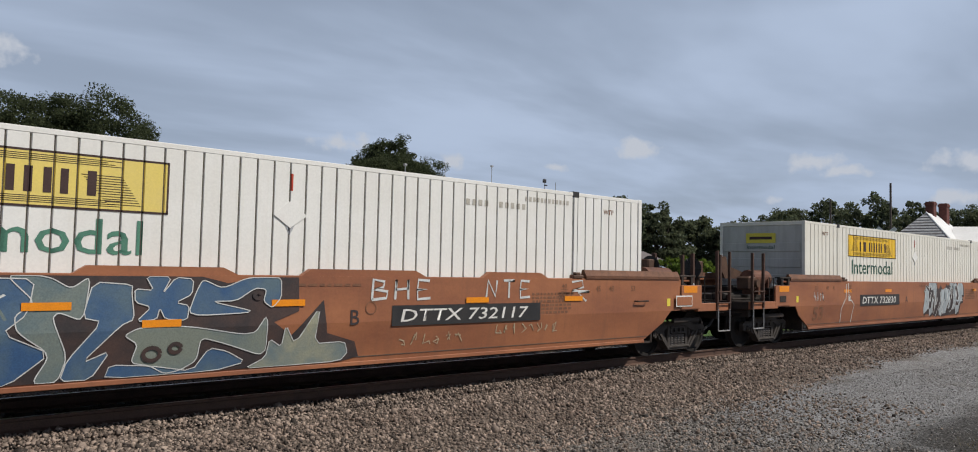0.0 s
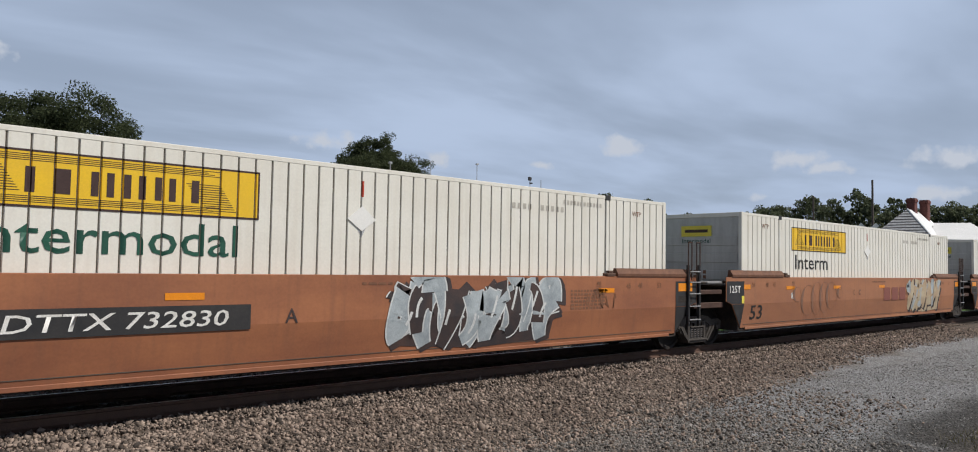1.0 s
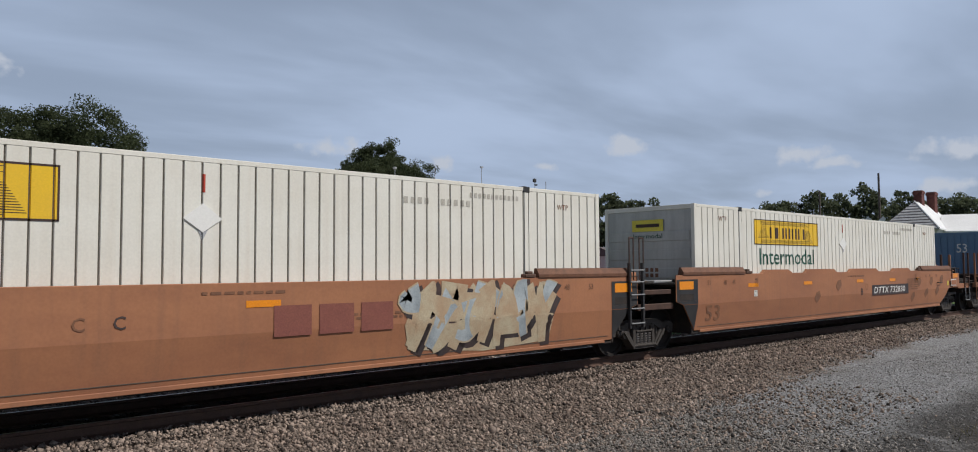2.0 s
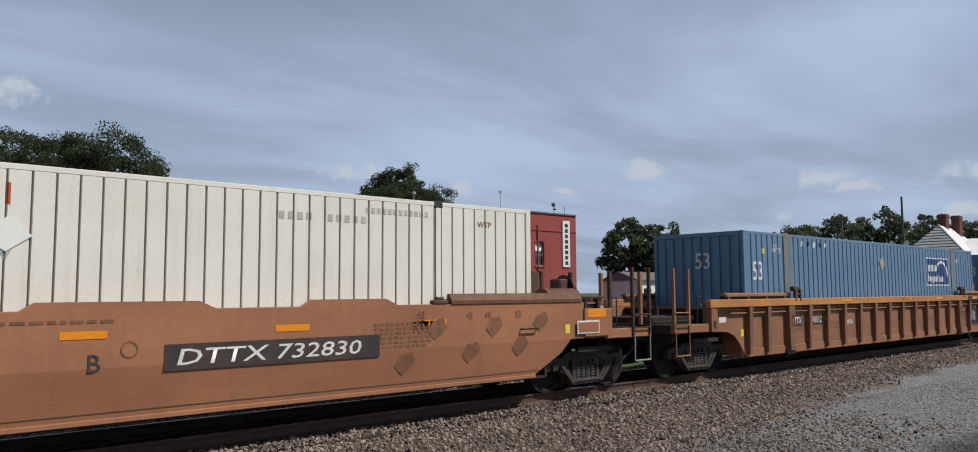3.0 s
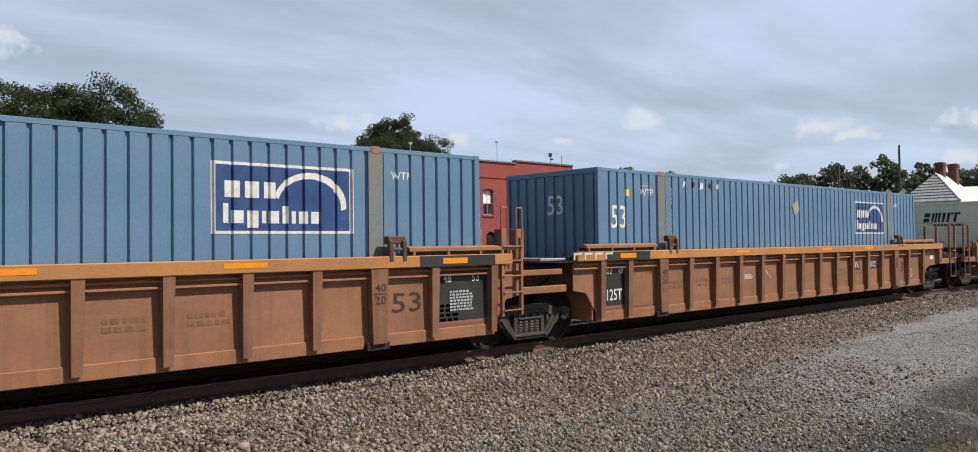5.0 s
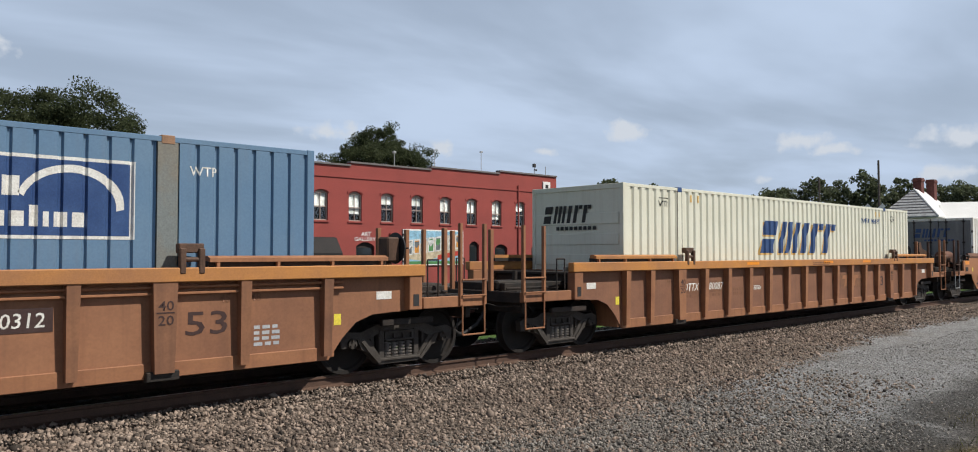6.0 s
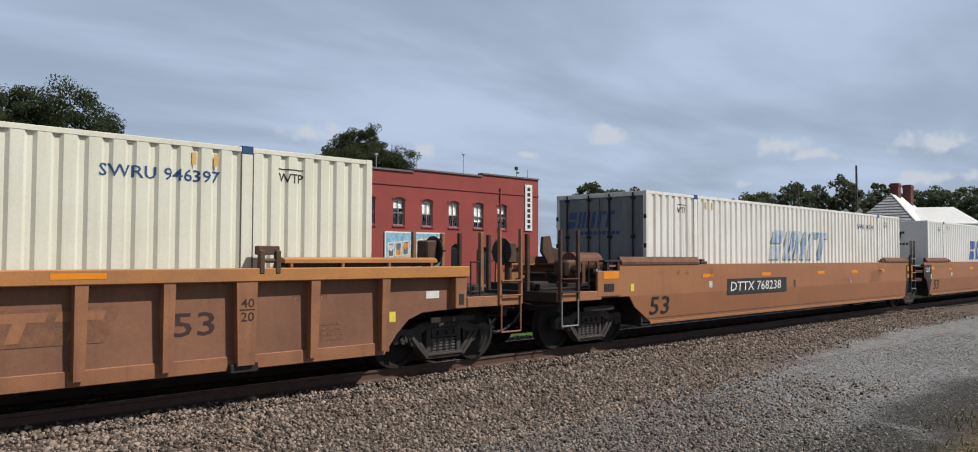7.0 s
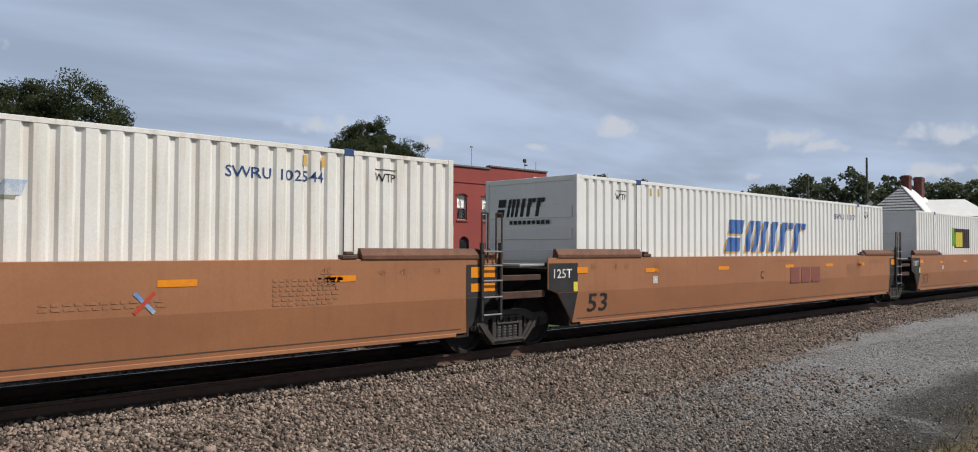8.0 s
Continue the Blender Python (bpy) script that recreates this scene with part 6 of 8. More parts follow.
M_G_GHOST = mat("painted_over_patch", (0.33, 0.15, 0.085), 0.6, 0, (0.28, 0.115, 0.06), 4, amount=0.8, bump=0)

# where each unit's container begins along the track at the start, and its speed
TRAIN_X = (-2.72, 20.78, 40.29, 59.89, 83.19, 102.87, 122.08, 145.48, 169.04, 188.42, 207.94)
SPEED = 22.058


def build_train():
    brown = "orange-brown plated well car, weathered"
    cars = [
        (0, "plated", M_BROWN, "hang", "outer", brown + ", covered in blue and cream graffiti", "first well car set", True, ""),
        (1, "plated", M_BROWN, "outer", "hang", brown + ", with silver and black graffiti", "second well car set", False, ""),
        (2, "plated", M_BROWN2, "joint", "hang", "tan-brown plated well car with a pale graffiti piece", "second well car set", False, "y"),
        (3, "plated", M_BROWN2, "joint", "outer", "tan-brown plated well car with faded paint patches", "second well car set", True, ""),
        (4, "ribbed", M_RIB, "outer", "hang", "rusty brown ribbed well car with an orange top chord", "third well car set", False, ""),
        (5, "ribbed", M_RIB, "joint", "hang", "rusty brown ribbed middle well car with black end panels", "third well car set", False, "y"),
        (6, "ribbed", M_RIB, "joint", "outer", "rusty brown ribbed well car with a black 125T panel", "third well car set", False, "y"),
        (7, "ribbed", M_RIB, "outer", "outer", "single brown ribbed well car with a worn orange top chord", "", False, ""),
        (8, "plated", M_BROWN3, "outer", "hang", "clean tan plated well car with a black number board", "fourth well car set", False, "two"),
        (9, "plated", M_BROWN3, "joint", "hang", "tan plated middle well car with black end panels", "fourth well car set", False, "y"),
        (10, "plated", M_BROWN3, "joint", "outer", "tan plated well car at the rear of its set", "fourth well car set", False, "y"),
    ]
    train = []
    for row in cars:
        car = build_car(row[0], row[1], row[2], row[3], row[4], row[5], row[6], row[7], row[8])
        train.append((car, row[0]))
    c = [t[0] for t in train]
    graffiti(c[0], 0.4, 4.5, (M_G_BLUE, M_G_GREY, M_G_BLUE, M_G_BLUE, M_G_CREAM), M_G_WHITE, M_G_DARK, 11, 6, heavy=1.6)
    blue_piece(c[0])
    part("reflector", flat(rect(6.08, 6.55, 1.045, 1.135), -SIDE - 0.020), M_REFLECT, c[0], "amber reflective strip")
    plate_number(c[0], "DTTX 732117", 9.73, 0.94, 3.24, 0.31, -SIDE - 0.007)
    lettering("B", M_G_DARK, c[0], 9.0, 0.98, 0.22, -SIDE - 0.007)
    tag_letters(c[0], 9.36, 1.34, 0.30, (0, 1, 2), 0.42)
    tag_letters(c[0], 11.65, 1.34, 0.30, (3, 4, 2), 0.40)
    tag_letters(c[0], 13.75, 1.26, 0.40, (5,), 0.62)
    scrawl(c[0], "", 9.9, 0.62, 0.22, M_G_FADE, 7, 6, 0.22, 0.02)
    scrawl(c[0], "", 11.9, 0.70, 0.2, M_G_FADE, 8, 8, 0.2, 0.02)
    plate_number(c[1], "DTTX 732830", 3.2, 0.96, 3.04, 0.33, -SIDE - 0.007)
    lettering("A", M_G_DARK, c[1], 6.75, 1.02, 0.2, -SIDE - 0.007)
    graffiti(c[1], 8.5, 12.3, (M_G_SILVER, M_G_DARK, M_G_SILVER), M_G_WHITE, M_G_DARK, 23, 8, heavy=1.35, base=M_G_DARK)
    scrawl(c[1], "", 0.2, 1.12, 0.3, M_G_WHITE, 9, 4, 0.16, 0.018)
    scrawl(c[1], "", 13.2, 1.05, 0.3, M_FAINT, 12, 5, 0.2, 0.025)
    pts = [(1.95, 0.5), (1.93, 0.9), (2.1, 1.1), (2.22, 1.2), (2.25, 1.6), (2.38, 1.62), (2.42, 1.2), (2.6, 1.12), (2.78, 1.0), (2.7, 0.75), (2.66, 0.5)]
    part("scrawl", ribbon(pts, [0.03] * len(pts)), M_G_WHITE, c[1], "thin white sprayed outline")
    lettering("C", M_G_DARK, c[2], 6.95, 1.16, 0.16, -SIDE - 0.007)
    lettering("C", M_FAINT, c[2], 6.5, 1.16, 0.16, -SIDE - 0.007)
    ghost_piece(c[2])
    block_logo(c[2], 9.0, 0.95, 2.1, 0.42, M_PINKBAND)
    graffiti(c[2], 11.2, 14.6, (M_G_FADE, M_G_SILVER, M_G_FADE), M_G_FADE, M_G_DARK, 47, 7, heavy=1.1, base=M_G_FADE)
    plate_number(c[3], "DTTX 732830", 9.75, 0.94, 3.1, 0.32, -SIDE - 0.007, back=M_G_DARK)
    lettering("B", M_G_DARK, c[3], 8.9, 0.98, 0.2, -SIDE - 0.007)
    for k, (x, z) in enumerate(((13.2, 0.7), (13.8, 1.2), (14.5, 0.8), (15.0, 1.2), (15.6, 0.85), (16.1, 1.25), (5.8, 0.9), (7.2, 1.2))):
        part("paint_patch", ribbon([(x, z), (x + 0.12, z + 0.12), (x + 0.28, z + 0.2)], [0.2, 0.28, 0.16]), M_FAINT, c[3], "dark rubbed patch")
    y = -SIDE + 0.059
    for u in (4, 6):
        plate_number(c[u], "DTTX", 1.98 if u == 4 else 10.95, 0.98, 0.62, 0.27, y, back=M_INK, slant=0.1)
        plate_number(c[u], "790312", 2.93 if u == 4 else 11.98, 0.98, 0.80, 0.27, y, back=M_INK, slant=0.1)
    lettering("DTTX 790312   A", M_INK, c[4], 8.72, 1.56, 0.075, -SIDE - 0.094, 0.84, 0.15)
    plate_number(c[7], "DTTX", 2.02, 0.96, 0.7, 0.27, y, back=M_FAINT, slant=0.25)
    plate_number(c[7], "680087", 2.93, 0.96, 0.86, 0.27, y, back=M_FAINT, slant=0.25)
    part("worn_mark", flat([(10.22, 0.82), (12.25, 0.82), (12.42, 1.24), (10.36, 1.24)], y), M_FAINT, c[7], "dark worn backing of a leaning block mark")
    for k in range(3):
        u = 10.42 + 0.62 * k
        part("worn_shape", flat([(u + 0.16, 0.87), (u + 0.30, 0.87), (u + 0.38, 1.09), (u + 0.56, 1.09), (u + 0.60, 1.20), (u + 0.08, 1.20), (u + 0.04, 1.09), (u + 0.24, 1.09)], y - 0.003), M_RIB, c[7])
    plate_number(c[8], "DTTX 768238", 3.26, 0.93, 3.28, 0.38, -SIDE - 0.007, slant=0.12)
    lettering("B", M_G_DARK, c[8], 7.0, 1.02, 0.2, -SIDE - 0.007)
    lettering("C", M_G_DARK, c[9], 7.2, 1.10, 0.2, -SIDE - 0.007)
    block_logo(c[9], 8.9, 0.95, 2.0, 0.42, M_PINKBAND)
    for k, m in ((0, M_SKYBLUE), (1, M_RED)):
        s = 0.12 if k else -0.12
        part("cross_mark", ribbon([(11.05 - s, 1.05), (11.05 + s, 1.30)], [0.05, 0.05], 0.001 * k), m, c[8], "crossed painted strokes")
    for k, m in ((0, M_SKYBLUE), (1, M_RED)):
        s = 0.12 if k else -0.12
        bm = bmesh.new()
        bm.faces.new([bm.verts.new((p[0], y - 0.002 - 0.001 * k, p[1])) for p in ((6.28 - s, 0.9), (6.34 - s, 0.9), (6.34 + s, 1.12), (6.28 + s, 1.12))])
        part("cross_mark", bm, m, c[6], "crossed painted strokes")
    x0 = -1.0
    for k in range(4):
        stroke = (boxes((x0 + 0.3 * k, x0 + 0.3 * k + 0.04, -SIDE - 0.096, -SIDE - 0.092, 1.53, 1.66), (x0 + 0.3 * k + 0.04, x0 + 0.3 * k + 0.22, -SIDE - 0.096, -SIDE - 0.092, 1.62, 1.66)))
        part("scrawl", stroke, M_G_WHITE, c[6], "white scrawl on the top chord")
    # containers
    specs = [
        (0, M_WHITE2, ST_YELLOW, "white container with a faded yellow logo panel"), (1, M_WHITE, ST_YELLOW, "off-white container with a bright yellow logo panel"),
        (2, M_WHITE, ST_YELLOW, "off-white container with a yellow panel and half-peeled word"), (3, M_WHITE, ST_YELLOW, "off-white container with a yellow logo panel"),
        (4, M_BLUE, ST_BLUE, "chalky blue corrugated container with white 53"), (5, M_BLUE, ST_BLUE, "chalky blue corrugated container with a navy logo"),
        (6, M_BLUE, ST_BLUE, "chalky blue corrugated container with torn stickers"), (7, M_CREAM, ST_CREAM, "cream corrugated container with large navy shapes"),
        (8, M_WHITE3, ST_DOORS, "white corrugated container with peeling blue shapes and dark doors"), (9, M_WHITE2, ST_CREAM, "white corrugated container with worn blue shapes"),
        (10, M_WHITE2, ST_CREAM, "white corrugated container with a small green and black picture"),
    ]
    for u, paint, style, label in specs:
        c_ = build_container(u, paint, style, label)
        if u < 4:
            mark_yellow(c_, 2.76, strong=u > 0, full_word=u != 2, faded=u == 2)
        elif u < 7:
            mark_blue(c_)
        elif u == 7:
            mark_lean(c_, 5.73, 4.36, (M_NAVY, M_GOLD), M_NAVY, 12.17, (M_BLACKINK,), False, "SWRU 946397")
        elif u == 8:
            mark_lean(c_, 5.87, 3.75, (M_PEELED, M_G_CREAM), M_NAVY, 12.13, (M_NAVY,), True, "SWRU 102544")
        elif u == 9:
            mark_lean(c_, 5.71, 4.36, (M_BRIGHTBLUE, M_GOLD), M_NAVY, 12.26, (M_BLACKINK,), True, "SWRU 113367")
        else:
            part("picture_panel", flat(rect(4.5, 6.6, 1.95, 2.75), F), M_G_DARK, c_, "dark picture panel")
            part("picture_field", flat(rect(4.7, 5.6, 2.0, 2.6), F - 0.002), M_LABEL, c_)
            part("picture_shape", flat([(4.2, 2.0), (4.7, 2.1), (4.6, 2.7), (4.3, 2.8)], F - 0.003), mat_once("lime_green", (0.25, 0.5, 0.05)), c_)
        drape(c_, style)
        train.append((c_, u))
    return train


def block_logo(car, x, z, w, h, material, y=-SIDE - 0.0085):
    """A worn three-block mark."""
    bm = bmesh.new()
    k = w / 3
    yy = y
    for i in range(3):
        u = x + k * i
        bm.faces.new([bm.verts.new((p[0], yy, p[1])) for p in rect(u, u + k * 0.82, z, z + h)])
    part("worn_mark", bm, material, car, "worn painted block mark")


TRAIN = build_train()


# ---------------------------------------------------------------- background: plants
def leaf_mat(name, a, b, island=0.45):
    """Leaves: matt, and letting some light through."""
    m = mat(name, a, 0.7, 0, b, 0.35, amount=0.8, fine=3, fine_amount=0.25, bump=0, island=island, spec=0.2)
    n, l = m.node_tree.nodes, m.node_tree.links
    p = n["Principled BSDF"]
    tr = n.new("ShaderNodeBsdfTranslucent")
    l.new(p.inputs["Base Color"].links[0].from_socket, tr.inputs["Color"])
    mx = n.new("ShaderNodeMixShader")
    mx.inputs[0].default_value = 0.5
    l.new(p.outputs[0], mx.inputs[1])
    l.new(tr.outputs[0], mx.inputs[2])
    l.new(mx.outputs[0], n["Material Output"].inputs["Surface"])
    return m


M_OAK = leaf_mat("oak_leaves", (0.078, 0.094, 0.046), (0.050, 0.064, 0.031))
M_BUSH = leaf_mat("sunlit_bush_leaves", (0.15, 0.21, 0.035), (0.08, 0.14, 0.025), 0.5)
# paler and greyer than the oaks: distance haze is in the colour
M_FARTREE = leaf_mat("hazy_distant_leaves", (0.115, 0.132, 0.075), (0.085, 0.102, 0.058))
M_BARK = mat("grey_bark", (0.10, 0.08, 0.06), 0.9, 0, (0.06, 0.05, 0.04), 3, (1, 1, 0.3), 0.8, 40, 0.3, 0.4)


def build_tree(x, y, top, radius, seed, clumps, leaves, leaf, material, name="tree", label="tall leafy tree in full summer leaf", cat="tree", low=None, group="", clump_r=None):
    """Tapered trunk with limbs; a crown of leaf clumps set round the limbs' ends, with gaps between."""
    rng = np.random.default_rng(seed)
    base = GROUND_Z
    low = base + 0.28 * (top - base) if low is None else low
    cz, rz = (top + low) / 2, (top - low) / 2
    t = thing(name, label, cat, group, at=(x, y, base))
    bm = bmesh.new()
    tr = max(0.06, (top - base) * 0.028)
    mid = Vector((rng.uniform(-0.3, 0.3), rng.uniform(-0.3, 0.3), (cz - base)))
    tube(bm, (0, 0, -0.2), mid, tr * 1.3, 10, tr * 0.6)
    for k in range(9):
        a, h = 2.4 * k, rng.uniform(0.45, 1.0)
        st = mid * h
        tube(bm, st, (math.cos(a) * radius * 0.65, math.sin(a) * radius * 0.65, cz - base + rng.uniform(-0.35, 0.6) * rz), tr * 0.45, 6, tr * 0.12)
    part("trunk", bm, M_BARK, t)
    d = rng.normal(size=(clumps, 3))
    d /= np.linalg.norm(d, axis=1)[:, None]
    lump = 0.97 + 0.19 * np.sin(d[:, 0] * 5 + seed) * np.cos(d[:, 1] * 4 + seed * 2) + 0.12 * np.sin(d[:, 2] * 9 + seed)
    r = rng.uniform(0.35, 1.0, clumps) ** 0.45 * lump
    cr = clump_r or radius * 0.17
    c = d * r[:, None] * np.array([radius - cr, radius - cr, rz - cr * 0.7]) + np.array([0, 0, cz - base])
    size = cr * rng.uniform(0.6, 1.25, clumps)
    p = rng.normal(size=(clumps, leaves, 3))
    p /= np.linalg.norm(p, axis=2)[:, :, None]
    p = c[:, None] + p * (rng.random((clumps, leaves, 1)) ** 0.4) * size[:, None, None] * np.array([1, 1, 0.75])
    p = p.reshape(-1, 3)
    n = len(p)
    u = rng.normal(size=(n, 3))
    u /= np.linalg.norm(u, axis=1)[:, None]
    w = np.cross(u, rng.normal(size=(n, 3)))
    w /= np.linalg.norm(w, axis=1)[:, None]
    s = leaf * rng.uniform(0.6, 1.3, (n, 1))
    v = np.stack([p - u * s, p + w * s * 0.55, p + u * s, p - w * s * 0.55], 1).reshape(-1, 3)
    arrays_object("crown", v, np.arange(n * 4).reshape(-1, 4), material, t)
    return t


def at(az, dist):
    a = radians(az)
    return math.sin(a) * dist, math.cos(a) * dist


def build_plants():
    oak = "tall dark green oak behind the buildings"
    build_tree(19.3, 76, 16.7, 10.1, 1, 520, 360, 0.11, M_OAK, label=oak, low=3.0, clump_r=1.25)
    build_tree(4.5, 72, 15.5, 9.5, 2, 330, 230, 0.14, M_OAK, label=oak, low=3.0)
    build_tree(-8, 74, 14.5, 9.0, 3, 200, 90, 0.30, M_OAK, label=oak, low=3.0)
    build_tree(27.5, 84, 8.8, 4.8, 4, 170, 90, 0.22, M_OAK, label="small dark green tree beside taller oaks", low=1.5)
    build_tree(34, 95, 7.5, 4.5, 14, 120, 80, 0.26, M_OAK, label="small dark green tree beside taller oaks", low=1.0)
    build_tree(53.2, 75, 16.5, 6.5, 5, 400, 280, 0.10, M_OAK, clump_r=0.95, label="rounded oak rising behind the brick building's roof", low=7.0)
    for k, (x, y, top, r) in enumerate(((4.6, 32, 3.9, 1.9), (7.0, 33.5, 4.2, 2.0), (2.2, 33, 3.6, 1.9), (8.6, 36, 3.4, 1.5))):
        build_tree(x, y, top, r, 20 + k, 130, 45, 0.13, M_BUSH, "shrub", "tall bright yellow-green shrub on the lawn", "shrub", low=0.1, group="shrubs on the lawn")
    for k, (x, y, top, r) in enumerate(((17.2, 37.2, 0.75, 0.9), (18.5, 37.4, 0.8, 0.9), (15.9, 37.3, 0.7, 0.8))):
        build_tree(x, y, top, r, 40 + k, 60, 30, 0.07, M_OAK, "hedge_shrub", "low clipped dark green shrub by the street", "shrub", low=-0.3, group="low shrubs by the street", clump_r=0.25)
    far = "distant dark green tree in the row behind the tracks"
    rows = ((52.0, 95, 10.6, 4.5), (54.8, 92, 8.6, 4.0), (57.6, 98, 7.8, 4.2), (60.2, 96, 7.4, 4.0), (62.6, 104, 8.2, 4.4), (63.6, 122, 11.4, 4.6), (66.2, 120, 12.6, 4.8), (68.9, 121, 12.6, 4.4),
            (71.3, 130, 12.4, 4.6), (73.4, 128, 11.2, 5.0), (75.2, 122, 11.0, 4.8), (77.4, 120, 10.2, 5.0), (79.8, 118, 10.0, 5.0))
    for k, (az, d, top, r) in enumerate(rows):
        x, y = at(az, d)
        top += 0.9
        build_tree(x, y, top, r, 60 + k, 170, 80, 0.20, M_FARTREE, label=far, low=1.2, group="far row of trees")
    for k, (az, d, top) in enumerate(((55.2, 62, 3.2), (56.6, 60, 3.4), (58.0, 63, 3.0))):
        x, y = at(az, d)
        build_tree(x, y, top, 1.7, 90 + k, 60, 40, 0.16, M_BUSH, "shrub", "feathery green shrub beside a white shed", "shrub", low=0.0, group="shrubs beside the shed")


build_plants()

# ---------------------------------------------------------------- background: the brick building and its neighbours
M_BRICK = mat("red_painted_brick", (0.30, 0.060, 0.050), 0.8, 0, (0.24, 0.050, 0.043), 0.5, amount=0.8, fine=14, fine_amount=0.12, bump=0.25, bump_scale=16)
M_PINK = mat("faded_red_stucco", (0.32, 0.095, 0.085), 0.85, 0, (0.28, 0.085, 0.075), 0.6, amount=0.7, fine=10, fine_amount=0.06)
M_NEARBLACK = mat("near_black_matt", (0.012, 0.011, 0.012), 0.8, 0, (0.022, 0.018, 0.018), 0.8, amount=0.6, fine=12)
M_CAP = mat("grey_coping", (0.16, 0.14, 0.14), 0.8, 0, (0.10, 0.09, 0.09), 2)
M_SASH = mat("pale_sash_paint", (0.34, 0.27, 0.24), 0.6, 0, (0.25, 0.19, 0.17), 4)
M_SIGNWHITE = mat("white_sign_board", (0.75, 0.74, 0.72), 0.5, 0, (0.66, 0.65, 0.63), 2, amount=0.5)
M_ROOFWHITE = mat("white_roof_coating", (0.72, 0.72, 0.72), 0.6, 0, (0.6, 0.6, 0.6), 1)


def glass_mat(name, clear):
    m = bpy.data.materials.new(name)
    m.use_nodes = True
    b = m.node_tree.nodes["Principled BSDF"]
    b.inputs["Base Color"].default_value = (0.85, 0.88, 0.88, 1) if clear else (0.02, 0.024, 0.028, 1)
    b.inputs["Roughness"].default_value, b.inputs["Specular IOR Level"].default_value = 0.03 if clear else 0.06, 0.6
    b.inputs["Transmission Weight"].default_value = 1.0 if clear else 0.0
    return m


M_PANE = glass_mat("clear_window_glass", True)
M_GLASS = glass_mat("dark_window_glass", False)
BY, BX0, BX1 = 45.0, 22.9, 50.3


def arch_panel(bm, x0, x1, z, rise, top, y0, y1, n=6):
    """Wall above an opening with a segmental arch."""
    pts = [(x0 + (x1 - x0) * i / n, z + rise * (1 - (2 * i / n - 1) ** 2)) for i in range(n + 1)]
    for a, b in zip(pts, pts[1:]):
        vs = [(a[0], a[1]), (b[0], b[1]), (b[0], top), (a[0], top)]
        prism(bm, vs, y0, y1)


